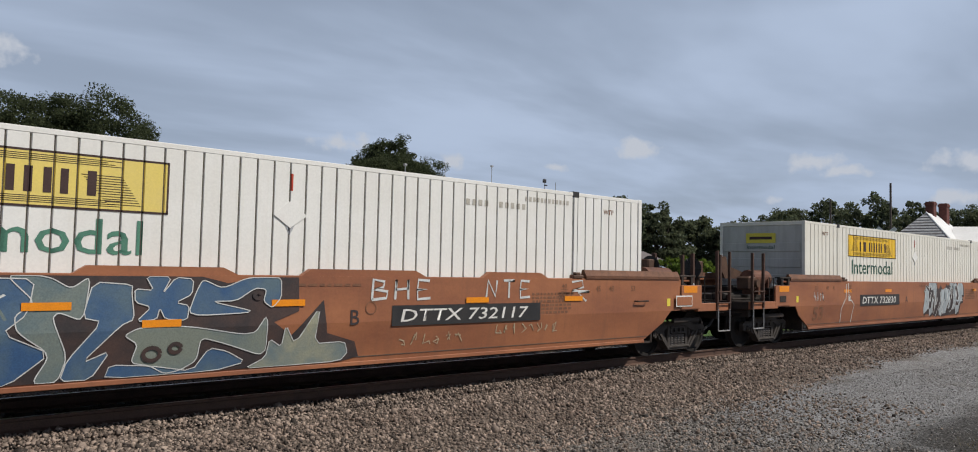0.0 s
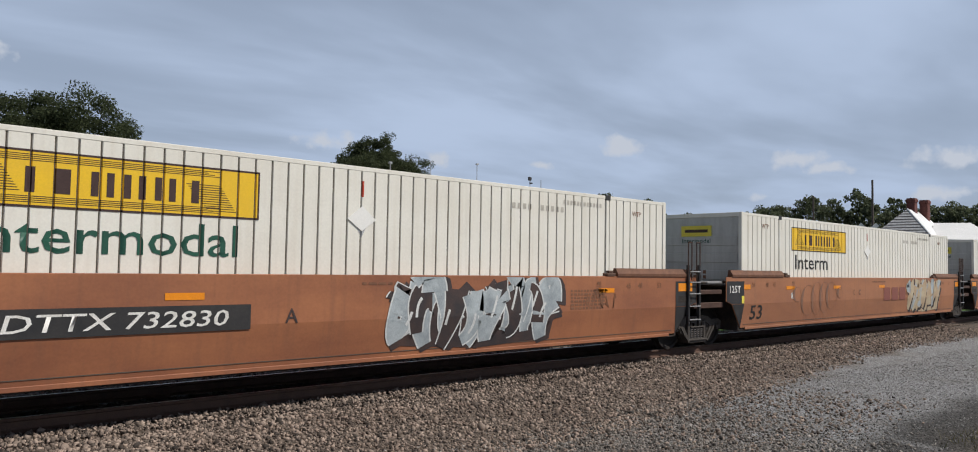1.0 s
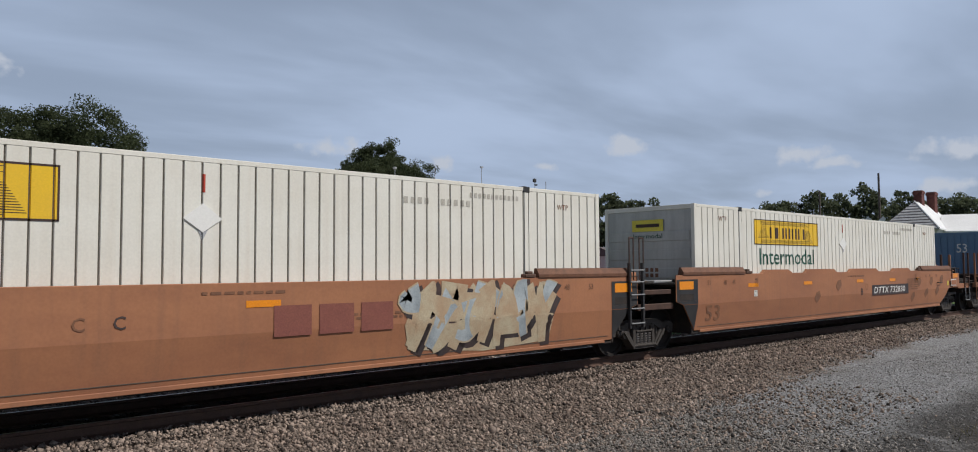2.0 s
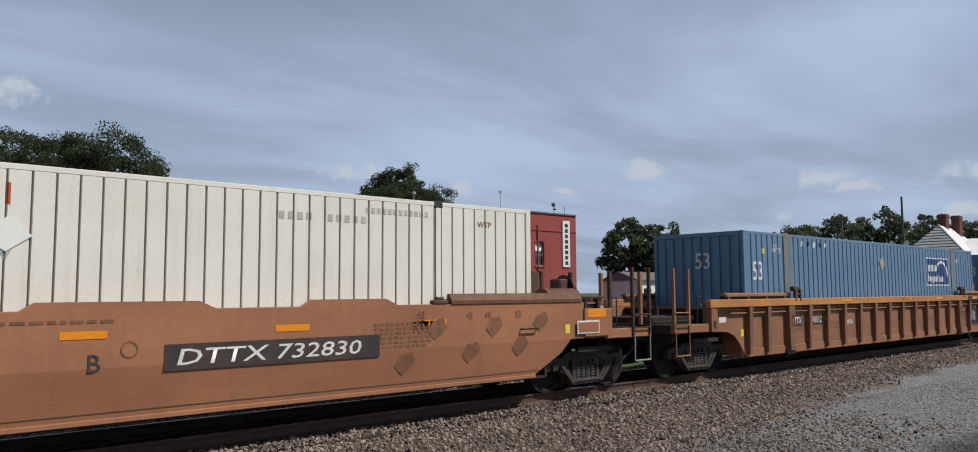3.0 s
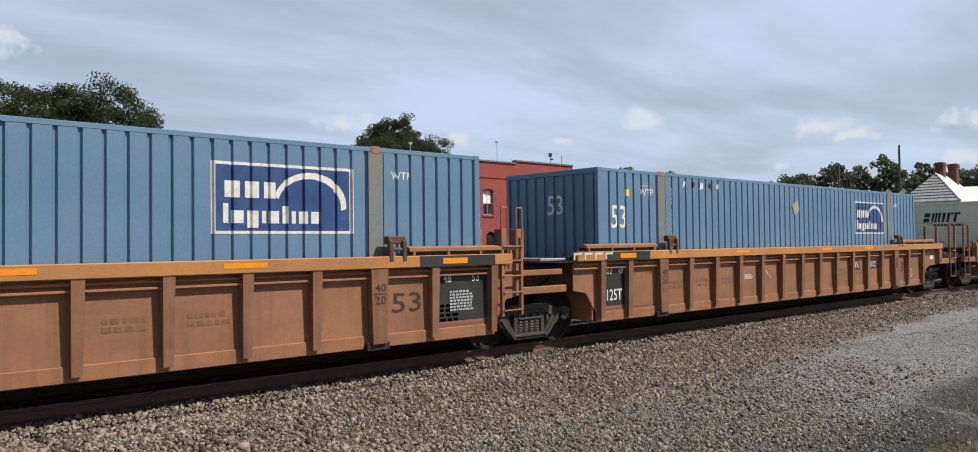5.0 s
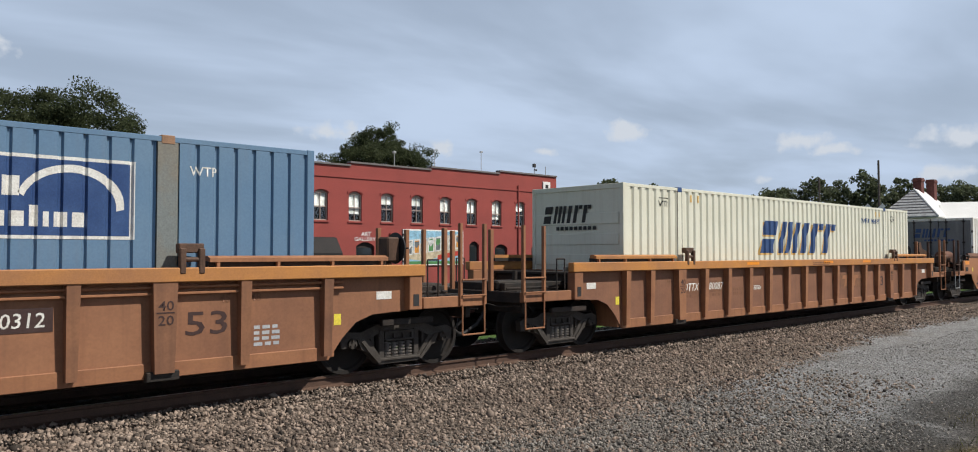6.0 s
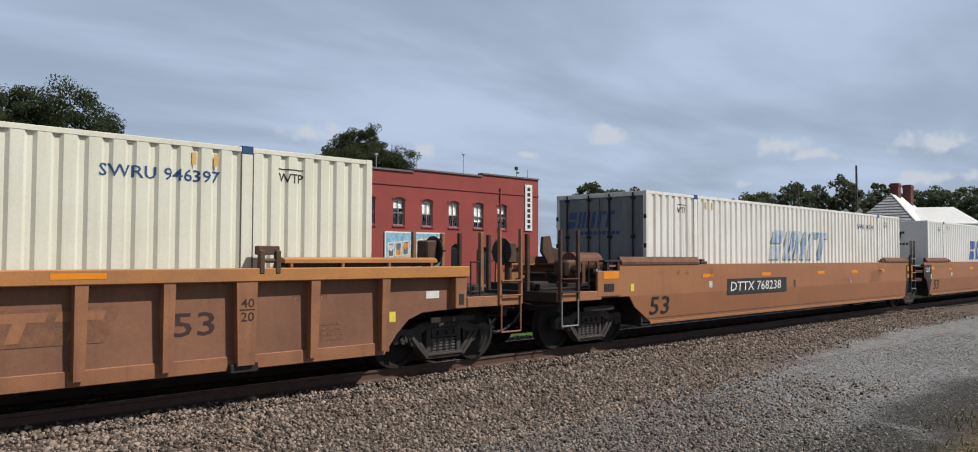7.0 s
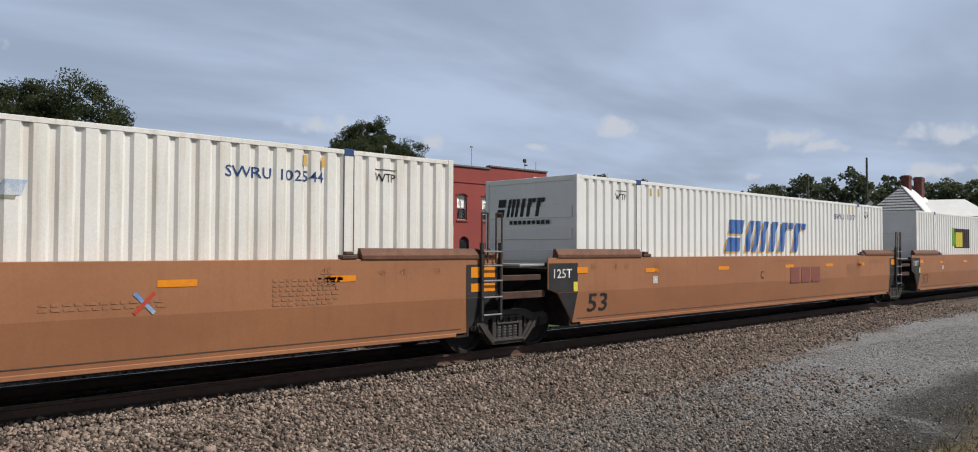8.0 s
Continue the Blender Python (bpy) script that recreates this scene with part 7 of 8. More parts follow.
def build_brick_building():
    b = thing("brick_building", "two-storey red painted brick building with arched windows", "building")
    win = [24.6 + 2.66 * k for k in range(9)]
    doors = [(30.0, 31.5, 2.35), (40.3, 41.3, 2.5), (43.0, 44.4, 2.3), (47.2, 48.4, 2.3)]
    ww, zb, zt, roof = 0.52, 4.05, 5.85, 7.75
    y0, y1 = BY, BY + 0.35
    bm = bmesh.new()
    # ground floor piers and heads
    x = BX0
    for a, c, h in doors:
        box(bm, x, a, y0, y1, GROUND_Z - 0.3, 3.2)
        arch_panel(bm, a, c, h, 0.3, 3.2, y0, y1)
        x = c
    box(bm, x, BX1, y0, y1, GROUND_Z - 0.3, 3.2)
    box(bm, BX0, BX1, y0, y1, 3.2, zb)
    x = BX0
    for w in win:
        box(bm, x, w - ww, y0, y1, zb, 6.25)
        arch_panel(bm, w - ww, w + ww, zt, 0.2, 6.25, y0, y1)
        x = w + ww
    box(bm, x, BX1, y0, y1, zb, 6.25)
    box(bm, BX0, BX1, y0, y1, 6.25, roof)
    # stepped parapet rising to the far end
    for k, (a, c, h) in enumerate(((BX0, 29.5, 0.0), (29.5, 36.5, 0.22), (36.5, 43.5, 0.42), (43.5, BX1, 0.62))):
        if h:
            box(bm, a, c, y0, y1, roof, roof + h)
    part("front_wall", bm, M_BRICK, b, "red painted brick front with arched openings")
    for a, c, h in ((BX0, 29.5, 0.0), (29.5, 36.5, 0.22), (36.5, 43.5, 0.42), (43.5, BX1, 0.62)):
        part("coping", boxes((a - 0.02, c + 0.02, y0 - 0.1, y1 + 0.05, roof + h, roof + h + 0.13), bev=0.01), M_CAP, b)
    part("cornice_band", boxes((BX0, BX1, y0 - 0.06, y0 - 0.003, 6.95, 7.07)), M_BRICK, b)
    # own dark finish plus this side's shade, both put into the colour
    part("side_wall", boxes((BX0, BX0 + 0.35, y1, 56.0, GROUND_Z - 0.3, roof - 0.15)), M_NEARBLACK, b, "dark blind side wall with its shade in the colour")
    part("side_wall", boxes((BX1 - 0.35, BX1, y1, 56.0, GROUND_Z - 0.3, roof + 0.3)), M_BRICK, b)
    part("rear_wall", boxes((BX0, BX1, 56.0, 56.35, GROUND_Z - 0.3, roof)), M_BRICK, b)
    part("roof", boxes((BX0 + 0.35, BX1 - 0.35, y1, 56.0, 7.1, 7.25)), M_ROOFWHITE, b)
    part("roof_parapet", boxes((BX0 - 0.02, BX0 + 0.4, 50.5, 56.4, roof - 0.15, roof + 0.25)), M_ROOFWHITE, b, "white coated parapet")
    for w in win:
        f = part("window", boxes((w - ww, w - ww + 0.07, y0 + 0.10, y0 + 0.22, zb, zt + 0.08), (w + ww - 0.07, w + ww, y0 + 0.10, y0 + 0.22, zb, zt + 0.08), (w - ww + 0.07, w + ww - 0.07, y0 + 0.10, y0 + 0.22, zb, zb + 0.08),
                                 (w - ww + 0.07, w + ww - 0.07, y0 + 0.09, y0 + 0.20, 4.93, 5.0), (w - 0.02, w + 0.02, y0 + 0.11, y0 + 0.17, zb + 0.08, zt), (w - ww + 0.07, w + ww - 0.07, y0 + 0.10, y0 + 0.22, zt, zt + 0.2)), M_SASH, b, "pale sash window under a brick arch")
        part("pane", boxes((w - ww + 0.07, w + ww - 0.07, y0 + 0.175, y0 + 0.185, zb + 0.08, 4.93)), M_PANE, f).visible_shadow = False
        part("pane", boxes((w - ww + 0.07, w + ww - 0.07, y0 + 0.165, y0 + 0.172, 5.0, zt)), M_PANE, f).visible_shadow = False
        part("blind", boxes((w - ww + 0.08, w + ww - 0.08, y0 + 0.23, y0 + 0.24, (5.3, 4.95, 4.55)[int(w * 7) % 3], zt)), M_SIGNWHITE, f, "white blind half drawn")
        part("sill", boxes((w - ww - 0.08, w + ww + 0.08, y0 - 0.08, y0 + 0.1, zb - 0.12, zb - 0.003), bev=0.01), M_BRICK, f)
        bm = bmesh.new()
        for i in range(8):
            a, c = -1 + i / 4, -1 + (i + 1) / 4
            prism(bm, [(w + a * (ww + 0.1), zt + 0.05 + 0.2 * (1 - a * a)), (w + c * (ww + 0.1), zt + 0.05 + 0.2 * (1 - c * c)), (w + c * (ww + 0.12), zt + 0.2 + 0.22 * (1 - c * c)), (w + a * (ww + 0.12), zt + 0.2 + 0.22 * (1 - a * a))], y0 - 0.05, y0 - 0.004)
        part("arch_hood", bm, M_BRICK, f)
    # near-black sheet added behind the panes for the unlit rooms
    part("blank_backing", boxes((BX0 + 0.4, BX1 - 0.4, y0 + 1.2, y0 + 1.3, GROUND_Z, 7.0)), M_NEARBLACK, b)
    for a, c, h in doors:
        dd = part("door", boxes((a + 0.02, c - 0.02, y0 + 0.18, y0 + 0.26, GROUND_Z, h + 0.28), bev=0.01), mat_once("dark_door", (0.03, 0.022, 0.02)), b, "dark door in an arched opening")
        part("door_pane", boxes((a + 0.2, c - 0.2, y0 + 0.165, y0 + 0.178, 0.7, h - 0.1)), M_GLASS, dd)
    lettering("ART", M_SIGNWHITE, b, 30.4, 3.05, 0.3, BY - 0.02)
    lettering("GALLERY", M_SIGNWHITE, b, 29.85, 2.72, 0.26, BY - 0.02, 1.75)
    bm = bmesh.new()
    prism(bm, [(BY - 0.02, 1.5), (BY - 0.02, 2.95), (BY - 0.25, 2.9), (BY - 1.0, 1.9), (BY - 1.0, 1.5)], 26.0, 28.3, axis="x")
    aw = mesh_object("awning", bm, M_NEARBLACK)
    tagged(aw, "black cloth awning over a shop door", "awning")
    for x in (32.8, 45.6):
        p = tube(bmesh.new(), (x, BY - 0.08, GROUND_Z), (x, BY - 0.08, 3.3 if x < 40 else 7.4), 0.06, 8)
        part("downpipe", p, M_BRICK, b)
    # tall narrow board with plain bars
    s = thing("upright_sign", "tall white board with a column of dark bars", "sign")
    part("board", boxes((48.55, 49.45, BY - 0.10, BY - 0.012, 4.0, 7.9), bev=0.02), M_SIGNWHITE, s)
    for k in range(8):
        z = 7.35 - 0.45 * k
        part("bar", boxes((48.82, 49.18, BY - 0.106, BY - 0.099, z, z + 0.30)), M_BLACKINK, s)
    # painted welcome mural: plain coloured shapes
    m = thing("mural", "bright postcard-style mural board with coloured letter shapes", "mural")
    part("board", boxes((33.9, 39.6, BY - 0.10, BY - 0.012, 1.0, 3.6), bev=0.01), M_SIGNWHITE, m)
    part("sky_field", flat(rect(34.0, 39.5, 1.1, 3.5), BY - 0.104), mat_once("mural_blue", (0.30, 0.54, 0.70)), m)
    part("cloud_field", flat([(34.0, 1.5), (35.5, 2.6), (37.5, 3.2), (39.5, 3.3), (39.5, 2.2), (36, 1.3)], BY - 0.107), mat_once("mural_sand", (0.62, 0.52, 0.36)), m)
    cols = [mat_once("mural_%s" % n, c) for n, c in (("red", (0.55, 0.06, 0.04)), ("dark", (0.16, 0.17, 0.18)), ("white", (0.7, 0.7, 0.68)), ("orange", (0.7, 0.30, 0.05)), ("green", (0.10, 0.28, 0.10)))]
    for k in range(8):
        x, z = 34.15 + 0.66 * k, 1.72 + 0.07 * k
        part("letter_shape", flat([(x, z), (x + 0.60, z + 0.05), (x + 0.63, z + 1.15), (x + 0.03, z + 1.08)], BY - 0.110), cols[2], m)
        part("letter_picture", flat([(x + 0.10, z + 0.10), (x + 0.50, z + 0.14), (x + 0.53, z + 1.02), (x + 0.13, z + 0.97)], BY - 0.113), cols[(1, 3, 1, 4, 1, 0, 1, 3)[k]], m)
        part("letter_picture", flat([(x + 0.10, z + 0.60), (x + 0.30, z + 0.45), (x + 0.52, z + 0.70), (x + 0.53, z + 0.95), (x + 0.13, z + 0.9)], BY - 0.1145), cols[(2, 1, 3, 2, 4, 2, 3, 1)[k]], m)
    part("script_stroke", flat([(37.0, 1.35), (39.2, 1.75), (39.25, 2.1), (37.1, 1.75)], BY - 0.116), cols[0], m)
    part("grass_field", flat(rect(34.0, 39.5, 1.1, 1.3), BY - 0.116), cols[4], m)
    # masts and vents on the roof
    for az, y, el, kind in ((42.71, 50, 7.4, 1), (46.6, 46, 6.55, 2), (39.3, 52, 7.5, 0), (36.4, 47, 7.35, 1), (29.1, 46, 6.9, 0), (47.4, 45.3, 6.3, 0)):
        x = math.tan(radians(az)) * y
        top = 1.85 + y / math.cos(radians(az)) * math.tan(radians(el))
        r = thing("roof_mast", "thin metal mast on the brick building's roof", "mast", "roof masts")
        part("pole", tube(bmesh.new(), (x, y, 7.2), (x, y, top), 0.03, 6), M_ALU, r)
        if kind == 1:
            part("cap", boxes((x - 0.12, x + 0.12, y - 0.1, y + 0.1, top - 0.1, top + 0.05), bev=0.02), M_ALU, r)
        elif kind == 2:
            part("head", boxes((x - 0.2, x + 0.14, y - 0.08, y + 0.08, top - 0.35, top - 0.05), (x - 0.05, x + 0.3, y - 0.06, y + 0.06, top - 0.62, top - 0.5), bev=0.03), M_BLACK, r)


build_brick_building()


def build_annex():
    a = thing("low_annex", "single-storey faded red annex with a flat roof", "building")
    part("front_wall", boxes((16.6, 22.85, BY, BY + 0.3, GROUND_Z - 0.3, 3.5)), M_PINK, a)
    # near black for the shade on this side; front and rear stay red
    part("side_wall", boxes((16.6, 16.9, BY + 0.3, 56, GROUND_Z - 0.3, 3.5)), M_NEARBLACK, a)
    part("rear_wall", boxes((16.6, 22.85, 56, 56.3, GROUND_Z - 0.3, 3.5)), M_PINK, a)
    part("roof", boxes((16.9, 22.85, BY + 0.3, 56, 3.2, 3.32)), M_CAP, a)
    part("coping", boxes((16.55, 22.85, BY - 0.05, BY + 0.35, 3.5, 3.58), bev=0.01), M_PINK, a)
    part("downpipe", boxes((21.4, 21.55, BY - 0.12, BY - 0.004, GROUND_Z, 3.4), bev=0.02), M_CAP, a)
    for x, y in ((16.95, 50.0), (17.75, 50.3)):
        t = thing("roof_vent", "round white metal roof vent", "roof vent", "roof vents")
        bm = tube(bmesh.new(), (x, y, 3.32), (x, y, 4.1), 0.36, 18)
        part("drum", bm, M_ALU, t)
        for z in (3.6, 3.85, 4.08):
            part("hoop", tube(bmesh.new(), (x, y, z - 0.03), (x, y, z + 0.03), 0.39, 18), M_ALU, t)
    d = thing("satellite_dish", "white satellite dish on the flat roof", "satellite dish")
    bm = bmesh.new()
    bmesh.ops.create_cone(bm, cap_ends=True, segments=20, radius1=0.42, radius2=0.30, depth=0.12, matrix=Matrix.Translation((18.2, 46.6, 3.95)) @ Euler((radians(70), 0, radians(-30))).to_matrix().to_4x4())
    part("bowl", bm, M_SIGNWHITE, d)
    part("mast", tube(bmesh.new(), (18.2, 46.75, 3.3), (18.2, 46.75, 3.9), 0.035, 6), M_ALU, d)
    for x, w, h in ((19.0, 0.9, 0.75), (20.2, 1.3, 0.62), (21.6, 0.8, 0.5)):
        u = thing("air_conditioner", "grey air-conditioning unit on the flat roof", "air conditioner", "rooftop units")
        part("case", boxes((x, x + w, 47, 48, 3.32, 3.32 + h + 0.4), bev=0.03), M_ALU, u)
        part("grille", boxes(*[(x + 0.08, x + w - 0.08, 46.985, 46.998, 3.45 + 0.09 * k, 3.50 + 0.09 * k) for k in range(int(h / 0.09))]), M_CAP, u)
    s = thing("white_shed", "low white metal-roofed shed", "shed")
    part("wall", boxes((11.5, 16.2, 57, 62, GROUND_Z - 0.3, 2.7)), M_CAP, s)
    bm = bmesh.new()
    prism(bm, [(56.7, 2.7), (62.3, 2.7), (62.3, 3.0), (59.5, 3.6), (56.7, 3.0)], 11.2, 16.5, axis="x")
    part("roof", bm, M_ROOFWHITE, s)
    x, y = at(54.0, 72)
    s = thing("white_shed", "low white shed by the far trees", "shed")
    part("wall", boxes((x - 3, x + 2, y, y + 4, GROUND_Z - 0.3, 2.9)), M_ROOFWHITE, s)
    bm = bmesh.new()
    prism(bm, [(y - 0.3, 2.9), (y + 4.3, 2.9), (y + 2, 3.7)], x - 3.2, x + 2.2, axis="x")
    part("roof", bm, M_CAP, s)
    part("window", boxes((x - 2.2, x - 1.2, y - 0.03, y + 0.02, 1.0, 2.2)), M_GLASS, s)


build_annex()


def build_house():
    """White house under a hipped metal roof with two brick chimneys, and a lower wing."""
    h = thing("white_house", "white house with a pale hipped metal roof and brick chimneys", "house")

    def corner(az, d, z):
        x, y = at(az, d)
        return Vector((x, y, z))
    m_course = mat_once("grey_metal_courses", (0.40, 0.41, 0.42))
    eave = 5.05
    foot = [corner(69.55, 78, eave), corner(73.05, 76.5, eave), corner(74.4, 92, eave), corner(71.2, 94, eave)]
    p1, p2 = corner(71.72, 81.5, 7.75), corner(72.6, 88.5, 7.75)
    mid = sum((f for f in foot), Vector()) / 4
    bm = bmesh.new()
    inner = [mid.lerp(f, 0.9) for f in foot]
    prism_like(bm, inner, GROUND_Z - 0.3, eave - 0.02)
    part("wall", bm, M_SIGNWHITE, h, "white clapboard walls")
    for name, pts, m in (("front_hip", (foot[0], foot[1], p1), m_course), ("roof_slope", (foot[1], foot[2], p2, p1), M_ROOFWHITE), ("rear_hip", (foot[2], foot[3], p2), m_course), ("roof_slope", (foot[3], foot[0], p1, p2), M_ROOFWHITE)):
        bm = bmesh.new()
        f = bm.faces.new([bm.verts.new(v) for v in pts])
        r = bmesh.ops.extrude_face_region(bm, geom=[f])
        bmesh.ops.translate(bm, verts=[v for v in r["geom"] if isinstance(v, bmesh.types.BMVert)], vec=(0, 0, -0.12))
        bmesh.ops.recalc_face_normals(bm, faces=bm.faces[:])
        part(name, bm, m, h)
    for k in range(1, 10):
        t = k / 10
        part("course_edge", tube(bmesh.new(), foot[0].lerp(p1, t) + Vector((0, 0, 0.02)), foot[1].lerp(p1, t) + Vector((0, 0, 0.02)), 0.035, 5), M_CAP, h)
    part("ridge_cap", tube(bmesh.new(), foot[1], p1, 0.07, 6), M_ROOFWHITE, h)
    low = 4.9
    wf = [corner(73.0, 80, low), corner(76.6, 82, low), corner(77.0, 91, low), corner(73.6, 90, low)]
    wm = sum((f for f in wf), Vector()) / 4
    bm = bmesh.new()
    prism_like(bm, [wm.lerp(f, 0.92) for f in wf], GROUND_Z - 0.3, low - 0.02)
    part("wing_wall", bm, M_SIGNWHITE, h)
    q1, q2 = corner(73.2, 85.5, 6.65), corner(75.2, 86, 6.65)
    for pts in ((wf[0], wf[1], q2, q1), (wf[1], wf[2], q2), (wf[2], wf[3], q1, q2), (wf[3], wf[0], q1)):
        bm = bmesh.new()
        f = bm.faces.new([bm.verts.new(v) for v in pts])
        r = bmesh.ops.extrude_face_region(bm, geom=[f])
        bmesh.ops.translate(bm, verts=[v for v in r["geom"] if isinstance(v, bmesh.types.BMVert)], vec=(0, 0, -0.12))
        bmesh.ops.recalc_face_normals(bm, faces=bm.faces[:])
        part("wing_roof", bm, M_ROOFWHITE, h, "pale hipped metal roof")
    br = mat_once("chimney_brick", (0.15, 0.05, 0.04))
    for az, d, top in ((71.98, 84, 8.9), (72.7, 87, 8.95)):
        c = corner(az, d, 0)
        part("chimney", boxes((c.x - 0.38, c.x + 0.38, c.y - 0.36, c.y + 0.36, 6.6, top), (c.x - 0.44, c.x + 0.44, c.y - 0.42, c.y + 0.42, top - 0.35, top - 0.1), bev=0.02), br, h, "dark red brick chimney")


def prism_like(bm, ring, z0, z1):
    a = [bm.verts.new((p.x, p.y, z0)) for p in ring]
    b = [bm.verts.new((p.x, p.y, z1)) for p in ring]
    n = len(ring)
    bm.faces.new(a[::-1]), bm.faces.new(b)
    for i in range(n):
        bm.faces.new((a[i], a[(i + 1) % n], b[(i + 1) % n], b[i]))
    bmesh.ops.recalc_face_normals(bm, faces=bm.faces[:])


build_house()


def build_poles():
    wood = mat_once("weathered_pole", (0.13, 0.105, 0.085))
    tops = []
    for az, d, top, box_ in ((11.77, 60, 8.1, True), (18.2, 70, 7.0, False), (21.8, 78, 7.5, False), (69.7, 88, 11.2, False), (66.1, 96, 10.4, False)):
        x, y = at(az, d)
        p = thing("utility_pole", "weathered wooden utility pole", "utility pole", "utility poles")
        part("pole", tube(bmesh.new(), (x, y, GROUND_Z - 0.3), (x, y, top), 0.14, 10, 0.10), wood, p)
        if box_:
            part("transformer", tube(bmesh.new(), (x - 0.34, y - 0.1, 5.35), (x - 0.34, y - 0.1, 6.25), 0.27, 14), M_ALU, p, "grey can transformer")
        tops.append((x, y, top))
    w = thing("overhead_wires", "thin dark overhead wires between poles", "cable")
    for a, b in ((0, 1), (1, 2)):
        for dz in (0.5, 1.4):
            pa, pb = Vector(tops[a]) - Vector((0, 0, dz)), Vector(tops[b]) - Vector((0, 0, dz))
            pts = [pa.lerp(pb, k / 6) - Vector((0, 0, 0.5 * (1 - (k / 3 - 1) ** 2))) for k in range(7)]
            part("wire", pipe(bmesh.new(), pts, 0.018, 4), M_BLACK, w)
    # street lamp with a glass lantern
    s = thing("street_lamp", "black post lamp with a round white lantern", "street lamp")
    x, y = 19.05, 35.0
    part("post", tube(bmesh.new(), (x, y, GROUND_Z), (x, y, 3.35), 0.09, 10, 0.055), M_BLACK, s)
    part("base", tube(bmesh.new(), (x, y, GROUND_Z), (x, y, 0.35), 0.18, 10, 0.12), M_BLACK, s)
    bm = tube(bmesh.new(), (x, y, 3.35), (x, y, 3.85), 0.16, 12, 0.24)
    part("lantern", bm, M_SIGNWHITE, s, "frosted white lantern")
    part("cap", tube(bmesh.new(), (x, y, 3.85), (x, y, 4.1), 0.27, 12, 0.04), M_ALU, s)
    # flag on a slanted staff, drooping in folds
    f = thing("flag", "striped flag with a blue corner on a slanted staff", "flag")
    fy = 34.9
    a, b = Vector((18.98, fy, 3.05)), Vector((17.75, fy, 4.15))
    part("staff", tube(bmesh.new(), a, b, 0.022, 6), M_ALU, f)
    reds, whites, blue = mat_once("flag_red", (0.50, 0.04, 0.05)), M_SIGNWHITE, mat_once("flag_blue", (0.03, 0.05, 0.17))
    down = Vector((-0.55, 0, -0.83)).normalized()
    along = (a - b).normalized()
    for k in range(13):
        bm = bmesh.new()
        rows_ = []
        for j in range(9):
            t = j / 8
            wob = 0.10 * math.sin(6 * t + 0.3 * k)
            for s_ in (0, 1):
                q = b + along * (0.078 * (k + s_)) + down * (1.45 * t) + Vector((0, wob, 0.02 * math.sin(9 * t)))
                rows_.append(bm.verts.new(q))
        for j in range(8):
            bm.faces.new((rows_[2 * j], rows_[2 * j + 1], rows_[2 * j + 3], rows_[2 * j + 2]))
        part("stripe", bm, whites if k % 2 else reds, f)
    bm = bmesh.new()
    rows_ = []
    for j in range(5):
        t = j / 8 * 0.85
        for s_ in (0, 1):
            rows_.append(bm.verts.new(b + along * (0.078 * 7 * s_) + down * (1.45 * t) + Vector((0, 0.10 * math.sin(6 * t + 1.0) - 0.045, 0))))
    for j in range(4):
        bm.faces.new((rows_[2 * j], rows_[2 * j + 1], rows_[2 * j + 3], rows_[2 * j + 2]))
    part("canton", bm, blue, f)
    # crossbuck by the road crossing
    x, y = at(69.35, 46)
    c = thing("crossbuck_sign", "white crossed railway boards on a post", "road sign")
    part("post", tube(bmesh.new(), (x, y, GROUND_Z), (x, y, 4.1), 0.06, 8), M_ALU, c)
    for s_ in (-1, 1):
        bm = boxes((-0.62, 0.62, -0.015 - 0.02 * s_, 0.015 - 0.02 * s_, -0.11, 0.11))
        bmesh.ops.transform(bm, matrix=pose(x, y - 0.09, 3.95, 0, 45 * s_, -60), verts=bm.verts[:])
        part("board", bm, M_SIGNWHITE, c)


build_poles()


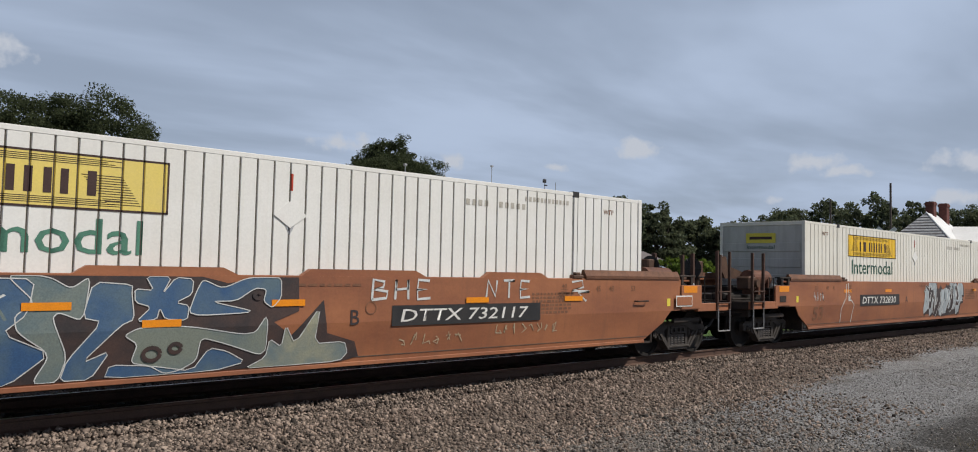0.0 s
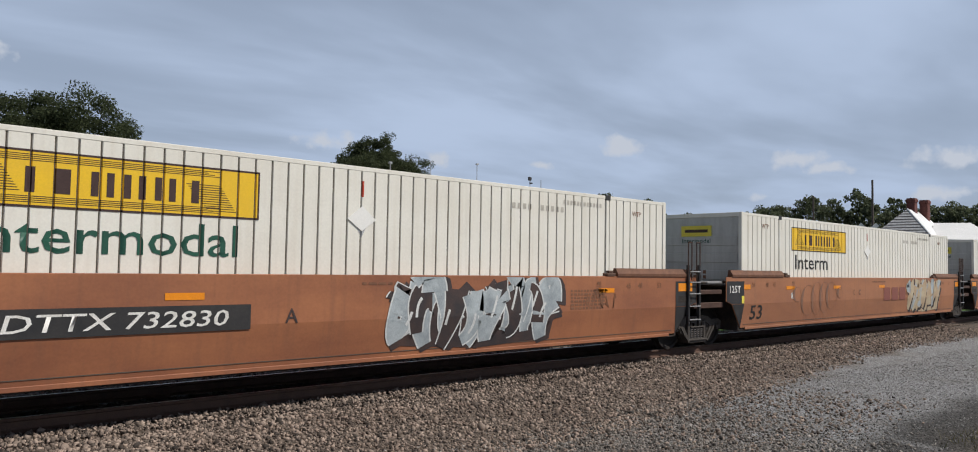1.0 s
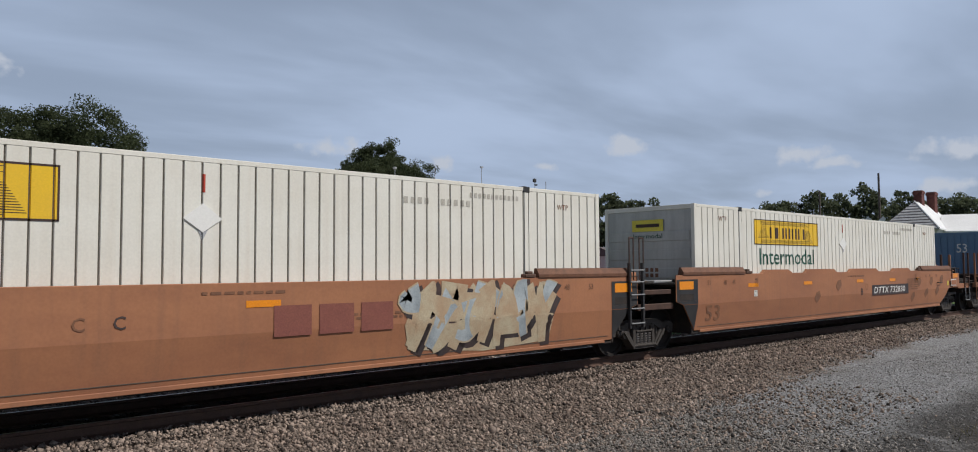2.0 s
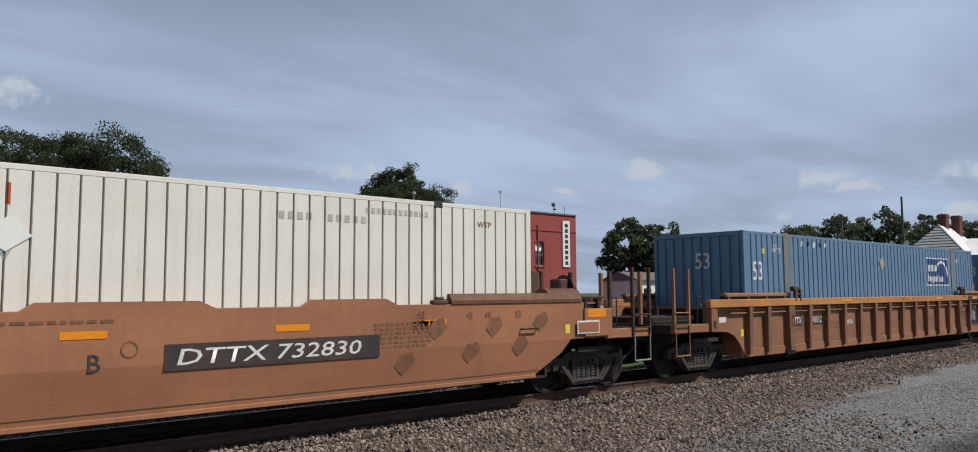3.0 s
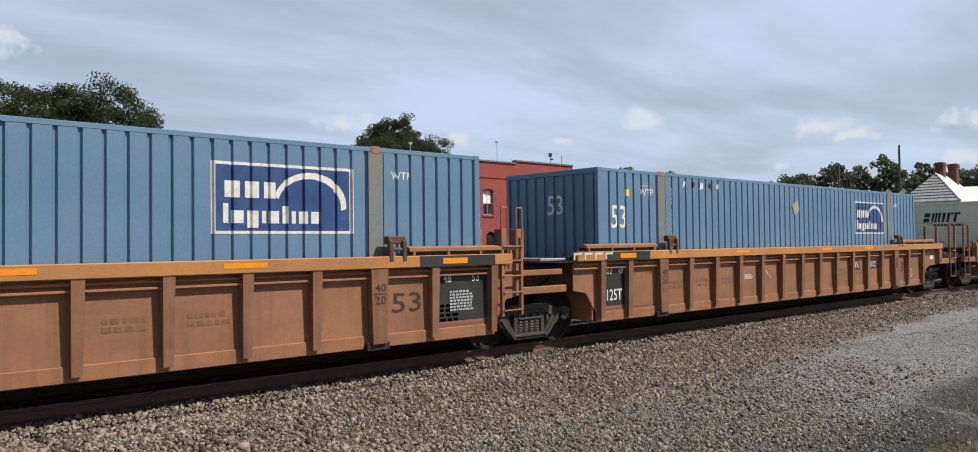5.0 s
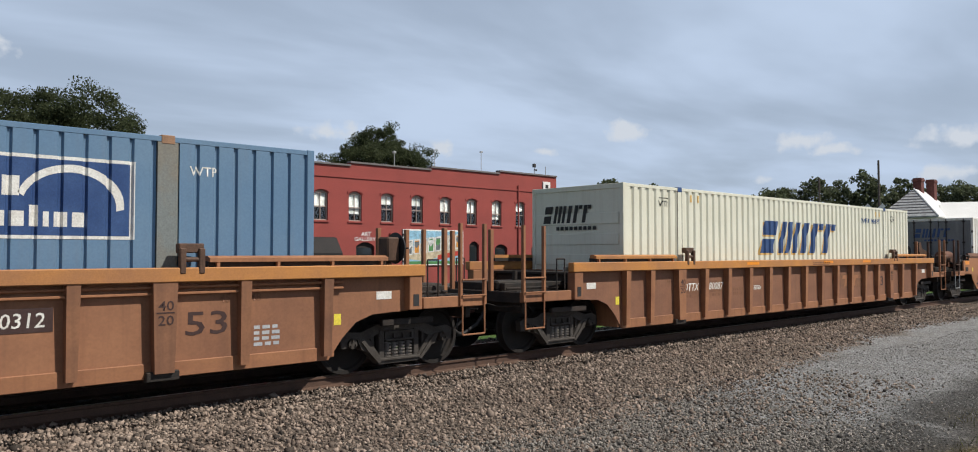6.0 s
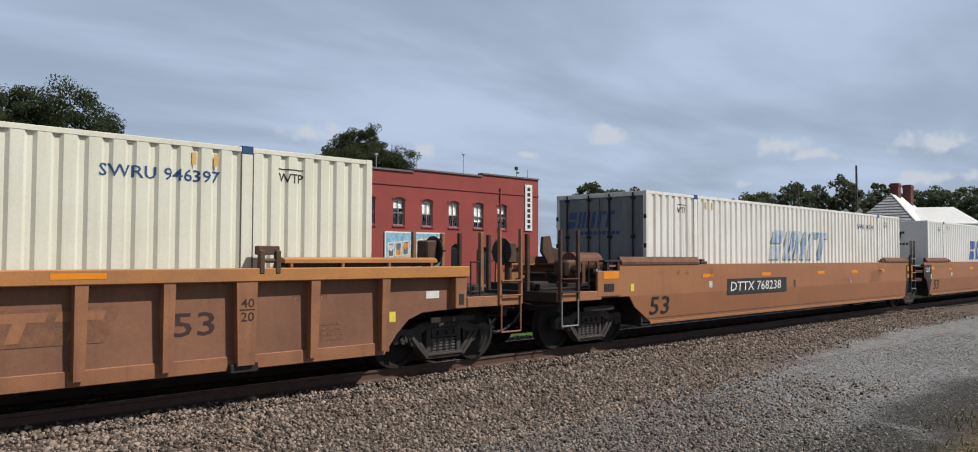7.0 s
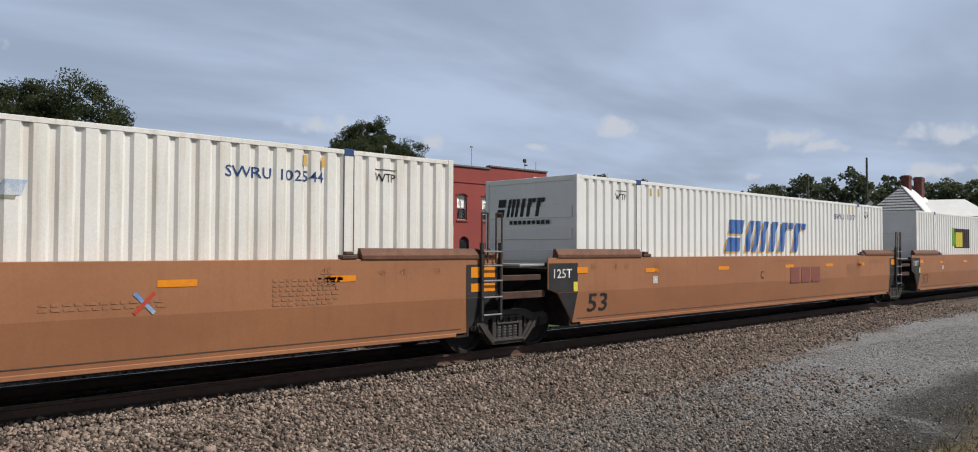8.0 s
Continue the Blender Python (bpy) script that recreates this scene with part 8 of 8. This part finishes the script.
def build_parked_car(x, y, paint, label):
    c = thing("parked_car", label, "car", "parked cars", at=(x, y, GROUND_Z))
    bm = bmesh.new()
    prism(bm, [(-2.2, 0.35), (2.25, 0.35), (2.3, 0.7), (2.1, 0.9), (1.0, 1.0), (-1.9, 1.02), (-2.25, 0.85)], -0.88, 0.88)
    bmesh.ops.bevel(bm, geom=bm.edges[:], offset=0.06, segments=2, affect="EDGES")
    part("body", bm, paint, c)
    bm = bmesh.new()
    prism(bm, [(-1.7, 1.0), (1.05, 1.0), (0.35, 1.45), (-1.1, 1.48)], -0.74, 0.74)
    bmesh.ops.bevel(bm, geom=bm.edges[:], offset=0.05, segments=2, affect="EDGES")
    part("cabin", bm, M_GLASS, c, "dark tinted windows")
    part("roof_panel", boxes((-1.08, 0.33, -0.68, 0.68, 1.455, 1.50), bev=0.02), paint, c)
    for wx in (-1.4, 1.4):
        for wy in (-0.85, 0.85):
            w = part("wheel", tube(bmesh.new(), (wx, wy - 0.1, 0.32), (wx, wy + 0.1, 0.32), 0.32, 18), M_BLACK, c)
            part("rim", tube(bmesh.new(), (wx, wy * 1.125 - 0.01, 0.32), (wx, wy * 1.125 + 0.01, 0.32), 0.2, 14), M_ALU, w)
    for wy in (-0.6, 0.6):
        part("headlight", boxes((2.2, 2.32, wy - 0.2, wy + 0.2, 0.66, 0.8), bev=0.02), M_SIGNWHITE, c)
        part("tail_light", boxes((-2.28, -2.18, wy - 0.2, wy + 0.2, 0.72, 0.86), bev=0.02), M_RED, c)


build_parked_car(14.6, 36.2, mat("silver_car_paint", (0.55, 0.56, 0.57), 0.3, 0.4, (0.5, 0.5, 0.52), 2, amount=0.3, bump=0), "silver saloon car parked by the annex")
build_parked_car(10.2, 36.6, mat("dark_car_paint", (0.03, 0.035, 0.05), 0.25, 0.2, (0.03, 0.03, 0.04), 2, amount=0.3, bump=0), "dark blue saloon car parked on the street")


def build_tarps():
    blue = mat_once("blue_tarpaulin", (0.03, 0.12, 0.52), 0.45)
    for k, (x, y, w) in enumerate(((4.7, 27.0, 0.9), (6.1, 27.5, 1.3), (3.4, 27.4, 0.8))):
        bm = bmesh.new()
        bmesh.ops.create_grid(bm, x_segments=10, y_segments=8, size=1)
        for v in bm.verts:
            r = max(abs(v.co.x), abs(v.co.y))
            v.co.z = (0.95 if r < 0.75 else 0.95 * (1 - (r - 0.75) / 0.25)) + 0.06 * noise.noise(v.co * 3 + Vector((k, 0, 0)))
            v.co.x *= w
            v.co.y *= 0.6
        t = mesh_object("tarpaulin", bm, blue)
        t.location = (x, y, GROUND_Z + 0.01)
        tagged(t, "blue tarpaulin draped over a low pile on the lawn", "tarpaulin", "blue tarpaulins")


build_tarps()


# ---------------------------------------------------------------- what moves
def motions():
    for ob, u in TRAIN:
        walk(ob, [(t, pose(TRAIN_X[u] - SPEED * t, TRACK_Y, 0)) for t in (0.0, 2.0, 4.0, 6.0, 8.0)])
    turn = math.degrees(SPEED / WHEEL_R / FPS)
    for ws, x in WHEELSETS:
        walk(ws, [(k / FPS, pose(x, 0, WHEEL_R, 0, -turn * k, 0)) for k in range(0, 241)])


motions()
